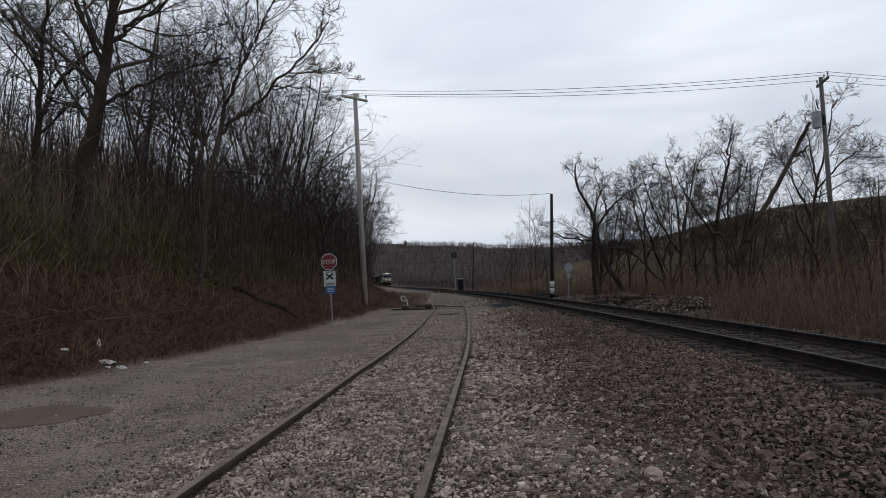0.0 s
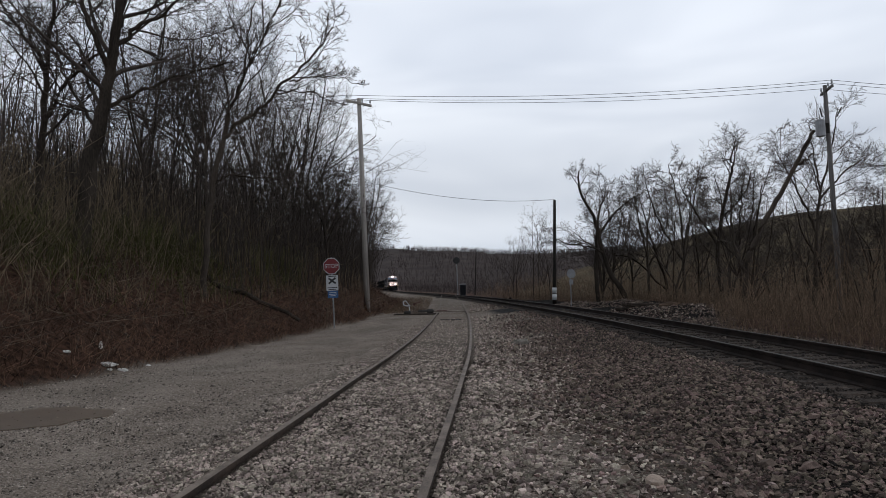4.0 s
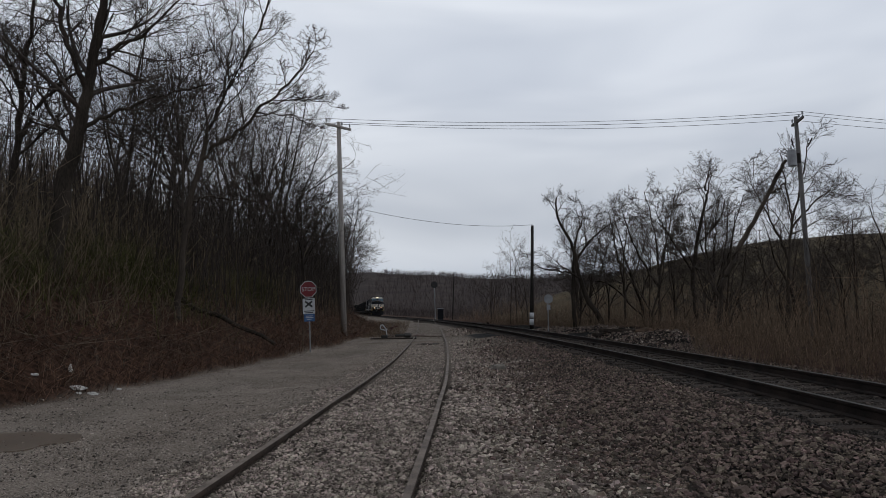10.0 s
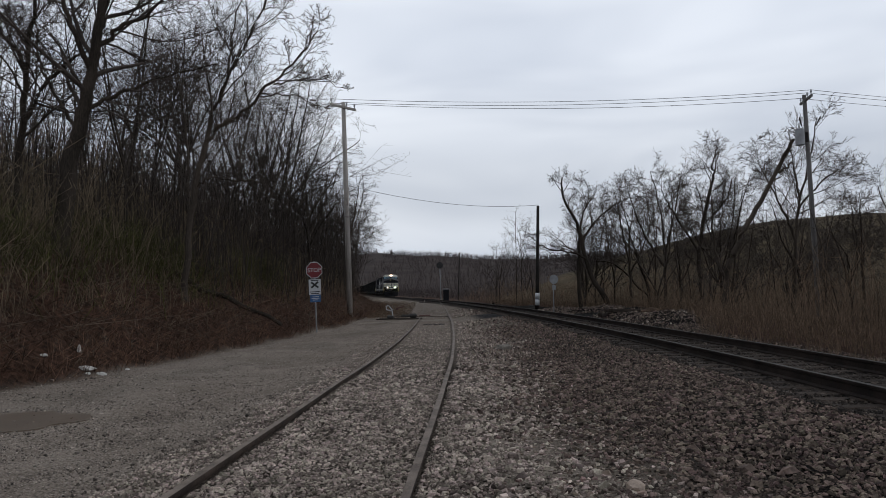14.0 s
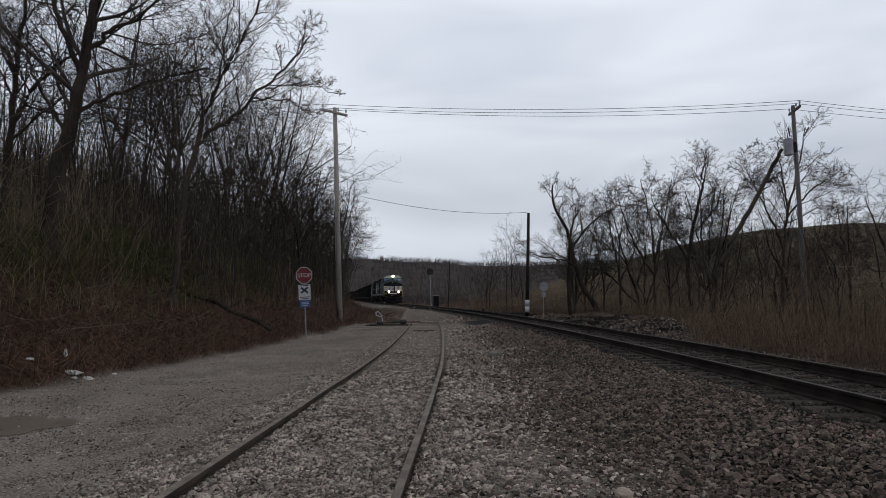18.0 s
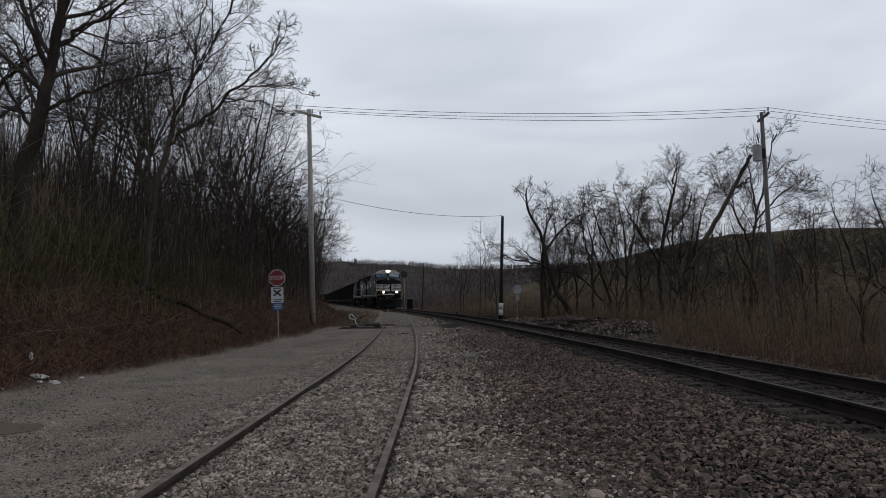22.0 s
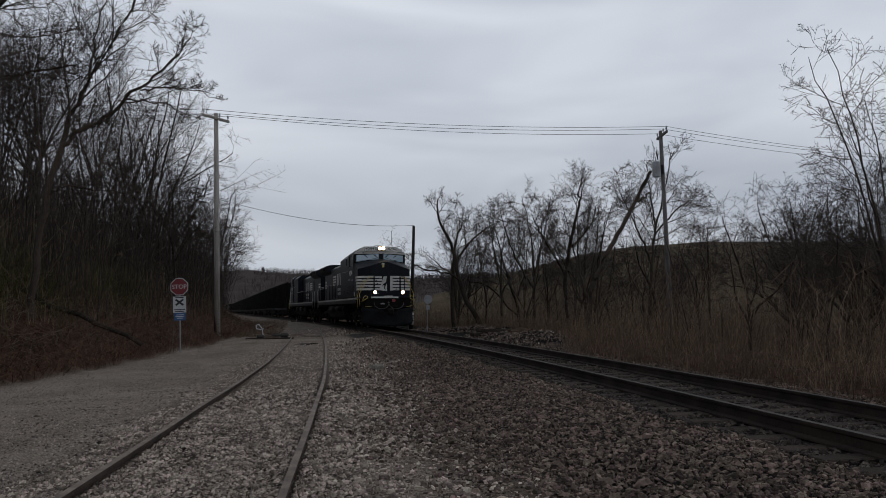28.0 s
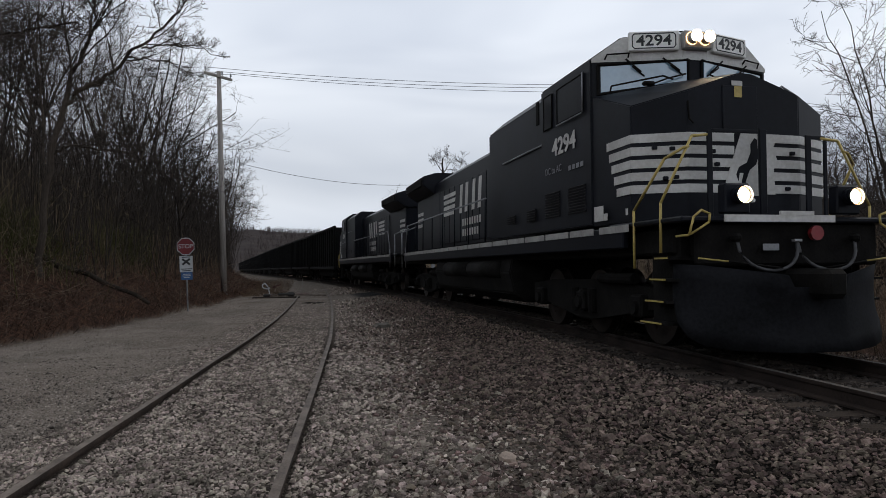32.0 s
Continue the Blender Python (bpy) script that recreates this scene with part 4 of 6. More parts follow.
    for k in range(6):
        y = rng.uniform(24, 40)
        x = y * math.tan(radians(rng.uniform(34, 44)))
        tree(rng.choice(("bushy0", "bushy1", "bushy2", "wide2")), x, y, rng.uniform(0, 360), rng.uniform(0.8, 1.0) * (2.4 + 0.2 * y) / 9, R, G)
    for k in range(20):
        y = rng.uniform(46, 62)
        x = y * math.tan(radians(rng.uniform(9, 34)))
        tree(rng.choice(("sparse0", "sparse1", "bushy2", "wide0")), x, y, rng.uniform(0, 360), rng.uniform(0.6, 0.95), R, G)
    for x, y, s in ((8.6, 58, 0.6), (9.4, 66, 0.55), (7.6, 80, 0.6), (6.2, 110, 0.6), (9.5, 95, 0.6)):
        tree(rng.choice(("slim2", "bushy2", "slim3")), x, y, rng.uniform(0, 360), s, R, G)


plant_trees()


# ---- thickets: uncountable thin stems and dead weeds ----
def stem_paths(rng, x, y, z, h, lean, crook):
    n = len(x)
    ln = rng.normal(0, lean, (n, 2)) * h[:, None]
    k = rng.normal(0, crook, (n, 2)) * h[:, None]
    p0 = np.stack([x, y, z - 0.05], -1)
    p1 = np.stack([x + ln[:, 0] * 0.4 + k[:, 0], y + ln[:, 1] * 0.4 + k[:, 1], z + h * 0.52], -1)
    p2 = np.stack([x + ln[:, 0], y + ln[:, 1], z + h * rng.uniform(0.85, 1.0, n)], -1)
    return p0, p1, p2


def blades(p, q, ra, rb):
    """Three-sided slivers from p to q for many stems at once."""
    n = len(p)
    a = np.arange(3) * 2.0944
    off = np.stack([np.cos(a), np.sin(a), np.zeros(3)], -1)
    v = np.concatenate([p[:, None] + off[None] * ra[:, None, None], q[:, None] + off[None] * rb[:, None, None]], 1)
    f = np.array([(0, 1, 4, 3), (1, 2, 5, 4), (2, 0, 3, 5)])
    return v.reshape(-1, 3), (f[None] + (np.arange(n) * 6)[:, None, None]).reshape(-1, 4)


def thicket(name, x, y, h, r, material, label, seed, lean=0.18, crook=0.06, twigs=3):
    rng = np.random.default_rng(seed)
    z = ground(x, y)
    p0, p1, p2 = stem_paths(rng, x, y, z, h, lean, crook)
    v, fc = blades(p0, p1, r, r * 0.75)
    V, F, off = [v], [np.concatenate([fc[:, [0, 1, 2]], fc[:, [0, 2, 3]]])], len(v)
    jobs = [(p1, p2, r * 0.8)]
    for _ in range(twigs):
        f = rng.uniform(0.25, 0.95, len(x))[:, None]
        a = np.where(f < 0.5, p0 + (p1 - p0) * f * 2, p1 + (p2 - p1) * (f * 2 - 1))
        d = np.concatenate([rng.normal(0, 0.13, (len(x), 2)), rng.uniform(0.0, 0.26, (len(x), 1))], 1) * h[:, None]
        jobs.append((a, a + d, r * 0.6))
    for a, b, ra in jobs:
        v, fc = points(a, b, ra)
        V.append(v)
        F.append(fc + off)
        off += len(v)
    tagged(new(name, mesh_from(name, np.concatenate(V), np.concatenate(F), [material])), label, "brush", kind="stuff")


def build_thickets():
    rng = np.random.default_rng(21)
    # bank on the left: understory, thinning upwards
    n = 11500
    y = 8 + 92 * rng.random(n) ** 1.6
    v = 2.2 + 24 * rng.random(n) ** 1.3
    x = edge_x(y) - v
    ok = np.degrees(np.arctan2(x, y)) > -46
    x, y, v = x[ok], y[ok], v[ok]
    h = rng.uniform(0.7, 3.0, len(x)) * (0.35 + 0.75 * smooth(v, 2, 5) + 0.7 * smooth(v, 7, 16))
    thicket("undergrowth", x, y, h, 0.006 + 0.004 * h * rng.uniform(0.4, 1.0, len(x)), M_STEM, "dark leafless thicket of saplings and briars on the bank", 31, 0.34, 0.12)
    # the woods go on behind the front rows
    n = 5600
    y = 18 + 150 * rng.random(n) ** 1.3
    x = edge_x(y) - (10 + 45 * rng.random(n))
    ok = np.degrees(np.arctan2(x, y)) > -44
    x, y = x[ok], y[ok]
    h = rng.uniform(3.0, 9.5, len(x))
    thicket("deep_woods", x, y, h, 0.012 + 0.004 * h * rng.uniform(0.4, 1.0, len(x)), M_TWIG, "grey-brown leafless woods deeper on the hillside", 38, 0.11, 0.05, 6)
    # saplings behind the road's edge further on
    n = 1700
    y = 24 + 56 * rng.random(n)
    x = edge_x(y) - (1.8 + 9 * rng.random(n))
    h = rng.uniform(2.2, 6.0, n)
    thicket("saplings", x, y, h, 0.008 + 0.004 * h * rng.uniform(0.4, 1.0, n), M_TWIG, "dense grey-brown leafless saplings along the road's edge", 44, 0.08, 0.05, 4)
    # olive briars that keep some leaf
    for k, (cx, cy, rx, ry, n) in enumerate([(-9.4, 23.5, 2.2, 3.0, 560), (-10.4, 17.0, 2.0, 2.2, 380), (-7.4, 31.0, 1.4, 3.0, 260)]):
        x, y = rng.normal(cx, rx * 0.5, n), rng.normal(cy, ry * 0.5, n)
        ok = edge_x(y) - x > 0.8
        x, y = x[ok], y[ok]
        thicket("briars", x, y, rng.uniform(0.4, 1.7, len(x)), 0.007 + 0.007 * rng.random(len(x)), M_BRIAR, "olive green briars among the dead brush", 51 + k, 0.35, 0.15, 5)
    # dead reddish weeds low on the bank
    n = 10000
    y = 7 + 50 * rng.random(n) ** 1.5
    x = edge_x(y) - (0.0 + 5.5 * rng.random(n) ** 1.3)
    h = rng.uniform(0.12, 0.6, n)
    thicket("dead_weeds", x, y, h, 0.004 + 0.004 * rng.random(n), M_WEED, "reddish brown dead weeds and leaves on the bank", 32, 0.9, 0.3, 1)
    # sparse weeds between the bank and the switch
    n = 2600
    y = 37.5 + 30 * rng.random(n) ** 1.3
    x = edge_x(y) + (side_x(y) - 1.5 - edge_x(y)) * rng.random(n) ** 1.6
    thicket("dead_weeds", x, y, rng.uniform(0.12, 0.55, n) * (0.5 + 0.5 * rng.random(n)), 0.004 + 0.005 * rng.random(n), M_BRUSH, "thin brown dead weeds round the switch stand", 39, 0.7, 0.2, 2)
    # pale dead sticks lying on the bank
    n = 2400
    y = 8 + 40 * rng.random(n) ** 1.4
    x = edge_x(y) - (0.3 + 6 * rng.random(n))
    thicket("dead_sticks", x, y, rng.uniform(0.25, 0.8, n), 0.004 + 0.006 * rng.random(n) ** 2, M_STICK, "pale dead sticks and canes lying on the bank", 37, 1.5, 0.5, 1)
    # beyond the main track
    n = 7500
    y = 9 + 80 * rng.random(n) ** 1.2
    x = main_x(y) + brush_u(y) + 0.3 + 31 * rng.random(n) ** 1.25
    ok = np.degrees(np.arctan2(x, y)) < 52
    x, y = x[ok], y[ok]
    h = rng.uniform(0.7, 3.4, len(x)) * (0.4 + 0.6 * smooth(x - main_x(y) - brush_u(y), 0.3, 4))
    thicket("brushwood", x, y, h, 0.005 + 0.0025 * h * rng.uniform(0.4, 1.0, len(x)), M_BRUSH, "brown leafless brushwood beyond the main track", 33, 0.2, 0.09, 4)
    n = 5000
    y = 8 + 60 * rng.random(n) ** 1.2
    x = main_x(y) + brush_u(y) - 0.3 + 4 * rng.random(n) ** 1.3
    h = rng.uniform(0.2, 0.9, n)
    thicket("dead_weeds", x, y, h, 0.004 + 0.004 * rng.random(n), M_BRUSH, "brown dead weeds along the main track", 34, 0.35, 0.12, 2)
    # the far woods on the ridge and valley floor
    n = 9000
    r = 150 + 650 * rng.random(n) ** 0.8
    az = np.radians(rng.uniform(-9, 30, n))
    x, y = r * np.sin(az), r * np.cos(az)
    ok = (np.abs(x - main_x(np.minimum(y, 390))) > 6) & ((np.degrees(az) < 8) | (r > 420))
    x, y, r = x[ok], y[ok], r[ok]
    h = rng.uniform(3.0, 6.5, len(x)) * (0.55 + 0.45 * smooth(r, 150, 420))
    thicket("far_woods", x, y, h, 0.045 + 0.00022 * r, M_FAR, "grey-brown leafless woods on the far ridge, haze in the colour", 35, 0.22, 0.1, 4)


build_thickets()


# ---- poles, wires, signs ----
LP, RP, MP = Vector((-3.97, 36.0, 0)), Vector((18.88, 34.0, 0)), Vector((6.72, 44.0, 0))


def utility_pole(name, at, height, lean_x, mat_, label, arm=True, rad=0.15, arm_turn=0.0):
    z = float(ground(at.x, at.y))
    p = thing(name, label, "utility pole", pose(at.x, at.y, z - 0.1, 0, lean_x, 0))
    bm = bmesh.new()
    tube_bm(bm, (0, 0, -0.5), (0, 0, height), rad, rad * 0.66, 14)
    part("pole_shaft", bm, mat_, p, shade=True)
    if arm:
        bm = bmesh.new()
        beam_bm(bm, (1.75, 0.1, 0.12), (0, -0.14, height - 0.28), Euler((0, 0, radians(arm_turn))).to_matrix(), 0.01)
        part("crossarm", bm, mat_, p)
        for q in (-0.8, 0.25, 0.8):
            bm = bmesh.new()
            c = Euler((0, 0, radians(arm_turn))).to_matrix() @ Vector((q, 0, 0))
            tube_bm(bm, (c.x, c.y - 0.14, height - 0.24), (c.x, c.y - 0.14, height - 0.1), 0.02, 0.02, 8)
            tube_bm(bm, (c.x, c.y - 0.14, height - 0.12), (c.x, c.y - 0.14, height + 0.02), 0.05, 0.035, 10)
            part("insulator", bm, M_GREY, p)
    return p


lpole = utility_pole("utility_pole", LP, 11.0, -1.38, M_POLE, "weathered grey wooden utility pole with a crossarm beside the road", True, 0.155, 50)
rpole = utility_pole("utility_pole", RP, 11.4, -1.4, M_POLEM, "dark wooden utility pole with a transformer among trees", True, 0.14, -102)
mpole = utility_pole("utility_pole", MP, 6.75, 1.7, M_POLED, "short dark wooden pole with a white marker band beside the crossing", False, 0.13)


def wire(a, b, sag, r=0.008):
    a, b = Vector(a), Vector(b)
    pts = np.array([tuple(a.lerp(b, i / 24) - Vector((0, 0, sag * 4 * (i / 24) * (1 - i / 24)))) for i in range(25)])
    v, fc = tubes([(pts, r, r)], 4)
    tagged(new("power_wire", mesh_from("power_wire", v, fc, [M_WIRE])), "thin dark overhead wire strung between poles", "wire", "overhead wires")


def tip(p, local):
    return p.matrix_basis @ Vector(local)


a3 = [Euler((0, 0, radians(50))).to_matrix() @ Vector((q, 0, 0)) for q in (-0.8, 0.25, 0.8)]
b3 = [Euler((0, 0, radians(-102))).to_matrix() @ Vector((q, 0, 0)) for q in (0.8, 0.25, -0.8)]
for a, b in zip(a3, b3):
    A, B = tip(lpole, (a.x, a.y - 0.14, 11.0)), tip(rpole, (b.x, b.y - 0.14, 11.4))
    wire(A, B, 0.35, 0.011)
    wire(B, B + Vector((30, 6, 0.5)), 0.5, 0.011)
    wire(A, A + Vector((-26, 3, 0.3)), 0.4, 0.011)
wire(tip(lpole, (0.1, 0, 6.7)), tip(mpole, (0, 0, 6.8)), 0.45, 0.011)


def stop_sign():
    x, y = -4.24, 27.0
    s = thing("stop_sign", "red octagonal stop sign with crossing plates on a steel post", "road sign", pose(x, y, float(ground(x, y)) - 0.02, 0, -1.9, -4))
    z0 = 0.0 - (float(ground(x, y)) - 0.02)
    bm = bmesh.new()
    tube_bm(bm, (0, 0, -0.3), (0, 0, 2.55 + z0), 0.028, 0.028, 8)
    part("post", bm, M_GREY, s)

    def disc(name, r, y0, y1, m, lab=""):
        bm = bmesh.new()
        tube_bm(bm, (0, y0, 0), (0, y1, 0), r, r, 8)
        bmesh.ops.rotate(bm, cent=(0, 0, 0), matrix=Euler((0, radians(22.5), 0)).to_matrix(), verts=bm.verts)
        return part(name, bm, m, s, lab, at=pose(0, 0, 2.22 + z0))

    o = disc("octagon_plate", 0.33, -0.030, -0.034, M_SIGNW)
    disc("red_field", 0.305, -0.0345, -0.037, M_RED, "faded red octagon face")
    text_part("stop_word", "STOP", s, pose(0, -0.038, 2.215 + z0, 90, 0, 0), 0.215, M_SIGNW, 0.001)
    w = 0.46
    cp = part("crossing_plate", beam_bm(bmesh.new(), (w, 0.004, 0.58), (0, -0.032, 1.58 + z0)), M_SIGNW, s, "white plate with a black crossbuck")
    for a in (38, -38):
        part("crossbuck_arm", beam_bm(bmesh.new(), (0.34, 0.004, 0.07), (0, -0.0355 - 0.001 * (a > 0), 1.66 + z0), Euler((0, radians(a), 0)).to_matrix()), M_SIGNK, cp)
    for k, (ww, zz) in enumerate(((0.30, 1.83), (0.38, 1.40), (0.30, 1.335))):
        part("lettering_bar", beam_bm(bmesh.new(), (ww, 0.003, 0.03), (0, -0.0355, zz + z0)), M_SIGNK, cp)
    bp = part("blue_plate", beam_bm(bmesh.new(), (0.40, 0.004, 0.27), (0.01, -0.032, 1.145 + z0)), M_BLUE, s, "blue notice plate")
    for k, (ww, zz) in enumerate(((0.26, 1.21), (0.30, 1.15), (0.2, 1.09))):
        part("lettering_bar", beam_bm(bmesh.new(), (ww, 0.003, 0.022), (0.01, -0.0355, zz + z0)), M_SIGNW, bp)
    return s


def marker_band():
    for z in (0.55, 0.95):
        part("marker_plate", tube_bm(bmesh.new(), (0, 0, z), (0, 0, z + 0.36), 0.142, 0.140, 14), M_SIGNW, mpole, "white marker band", True)


def transformer():
    z = 8.9
    t = thing("transformer", "grey cylindrical transformer hung on the utility pole", "transformer", rpole.matrix_basis @ pose(-0.42, -0.12, z))
    part("tank", tube_bm(bmesh.new(), (0, 0, 0), (0, 0, 0.76), 0.215, 0.215, 18), M_GREY, t, shade=False)
    part("lid", tube_bm(bmesh.new(), (0, 0, 0.76), (0, 0, 0.82), 0.235, 0.17, 18), M_GREY, t)
    part("bushing", tube_bm(bmesh.new(), (0.0, 0, 0.8), (0.0, 0, 1.02), 0.045, 0.03, 10), M_GREY, t)
    part("bracket", beam_bm(bmesh.new(), (0.36, 0.08, 0.5), (0.26, 0.05, 0.4), None, 0.01), M_POLED, t)
    for q in (0.35, -0.35):
        part("cutout_fuse", tube_bm(bmesh.new(), (0.42 + q, -0.1, 0.9), (0.5 + q * 1.5, -0.12, 1.35), 0.03, 0.03, 8), M_POLED, t)


def signal():
    x, y = 1.58, 90.0
    z = float(ground(x, y))
    s = thing("railway_signal", "dark round railway signal target on a thin mast", "railway signal", pose(x, y, z - 0.05, 0, -1.5, 0))
    part("mast", tube_bm(bmesh.new(), (0, 0, -0.3), (0, 0, 4.6 - z), 0.07, 0.06, 10), M_GREY, s)
    part("target_disc", tube_bm(bmesh.new(), (0, -0.10, 4.55 - z), (0, -0.14, 4.55 - z), 0.42, 0.42, 24), M_SIGNK, s, "black round target")
    part("lamp_hood", tube_bm(bmesh.new(), (0, -0.14, 4.55 - z), (0, -0.42, 4.55 - z), 0.13, 0.13, 14), M_SIGNK, s)
    part("foot", beam_bm(bmesh.new(), (0.4, 0.4, 0.3), (0, 0, 0.1), None, 0.03), M_GREY, s)
    x = 2.22
    z = float(ground(x, y))
    c = thing("signal_cabinet", "dark grey steel trackside equipment cabinet", "cabinet", pose(x, y, z - 0.05))
    part("body", beam_bm(bmesh.new(), (0.72, 0.6, 1.55), (0, 0, 0.80), None, 0.03), M_BLACK, c)
    part("roof", beam_bm(bmesh.new(), (0.82, 0.7, 0.12), (0, 0, 1.63), None, 0.03), M_GREY, c)
    part("door", beam_bm(bmesh.new(), (0.6, 0.03, 1.3), (0, -0.31, 0.82), None, 0.01), M_BLACK, c)
    x, y = 3.95, 95.0
    z = float(ground(x, y))
    t = thing("telegraph_pole", "thin dark bare pole beside the track", "pole", pose(x, y, z - 0.05, 0, 2.6, 0))
    part("shaft", tube_bm(bmesh.new(), (0, 0, -0.4), (0, 0, 6.3 - z), 0.10, 0.06, 10), M_POLED, t)
    part("cap", tube_bm(bmesh.new(), (0, 0, 6.3 - z), (0, 0, 6.45 - z), 0.075, 0.02, 10), M_POLED, t)


def switch_stand():
    x, y = -1.95, 36.0
    z = float(ground(x, y))
    s = thing("switch_stand", "white and red switch stand beside the siding", "switch stand", pose(x, y, z))
    part("headblock", beam_bm(bmesh.new(), (2.3, 0.22, 0.16), (0.45, -0.1, -0.03), None, 0.02), M_TIE, s, "dark wooden headblock timber")
    part("headblock", beam_bm(bmesh.new(), (2.2, 0.22, 0.16), (0.5, 0.5, -0.03), None, 0.02), M_TIE, s)
    part("base", beam_bm(bmesh.new(), (0.34, 0.4, 0.16), (0, 0.2, 0.12), None, 0.04), M_GRIME2, s)
    part("stem", pipe_bm(bmesh.new(), [(0.12, 0.2, 0.2), (0.06, 0.2, 0.52), (-0.10, 0.2, 0.72), (-0.22, 0.2, 0.66), (-0.20, 0.2, 0.50), (0.04, 0.2, 0.44), (0.14, 0.2, 0.50)], 0.024, 8), M_SIGNW, s, "pale bent handle")
    part("target", beam_bm(bmesh.new(), (0.36, 0.02, 0.05), (0.50, 0.2, 0.60), Euler((0, radians(-14), 0)).to_matrix(), 0.005), M_RED2, s, "red target blade")
    part("target", beam_bm(bmesh.new(), (0.12, 0.02, 0.10), (0.34, 0.22, 0.52), Euler((0, radians(20), 0)).to_matrix(), 0.005), M_RED2, s)
    part("lever", beam_bm(bmesh.new(), (0.5, 0.10, 0.14), (0.78, 0.2, 0.17), None, 0.04), M_GRIME2, s)
    part("connecting_box", beam_bm(bmesh.new(), (0.42, 0.26, 0.22), (1.15, 0.25, 0.17), None, 0.08), M_GRIME2, s)
    part("throw_rod", tube_bm(bmesh.new(), (0.1, 0.3, 0.16), (2.9, 0.1, 0.10), 0.03, 0.03, 8), M_SIDETOP, s)
    part("connecting_plate", beam_bm(bmesh.new(), (0.55, 0.10, 0.04), (1.75, 0.25, 0.17), None, 0.005), M_RED2, s, "faded red steel bar")


M_GRIME2 = mat("oily_cast_iron", (0.045, 0.04, 0.035), (0.02, 0.018, 0.016), 0.7, 4, 30, 0.3)
M_RED2 = mat("faded_red_paint", (0.12, 0.04, 0.036), (0.06, 0.026, 0.024), 0.7, 4, 30, 0.1)
M_ROCK = mat("pale_sandstone", (0.42, 0.33, 0.26), (0.27, 0.21, 0.17), 0.9, 8, 50, 0.4)
M_ROCKG = mat("grey_limestone", (0.20, 0.178, 0.15), (0.10, 0.09, 0.078), 0.9, 8, 50, 0.4)
M_TRASH = mat("white_plastic_litter", (0.66, 0.64, 0.60), (0.5, 0.48, 0.45), 0.45, 9, 50, 0.3)
M_WATER = mat("clear_rain_water", (0.06, 0.05, 0.042), (0.045, 0.038, 0.032), 0.025, 2, 12, 0)
M_MUD = mat("brown_puddle_water", (0.16, 0.122, 0.092), (0.12, 0.092, 0.07), 0.28, 2, 12, 0.02)


def blob(name, x, y, size, material, label, category, seed, group="", lift=0.3):
    rng = random.Random(seed)
    bm = bmesh.new()
    bmesh.ops.create_icosphere(bm, subdivisions=2, radius=1)
    for v in bm.verts:
        n = noise.noise(v.co * 1.6 + Vector((seed, 0, 0)))
        v.co = Vector((v.co.x * size[0], v.co.y * size[1], v.co.z * size[2])) * (1 + 0.45 * n)
    ob = new(name, done(bm, name, material))
    ob.matrix_basis = pose(x, y, float(ground(x, y)) + size[2] * lift, 0, 0, rng.uniform(0, 360))
    tagged(ob, label, category, group)


def wet_patch():
    x, y = 0.24, 30.0
    bm = bmesh.new()
    ring = [(x + (0.46 + 0.06 * math.sin(3 * k)) * math.cos(k * 0.3142), y + (0.50 + 0.08 * math.cos(2 * k)) * math.sin(k * 0.3142)) for k in range(20)]
    z = max(float(ground(a, b)) for a, b in ring) + 0.014
    loft_bm(bm, [[(a, b, z - 0.05) for a, b in ring], [(a, b, z) for a, b in ring]])
    tagged(new("puddle", done(bm, "puddle", M_WATER)), "small rain puddle between the siding rails", "puddle", kind="structure")


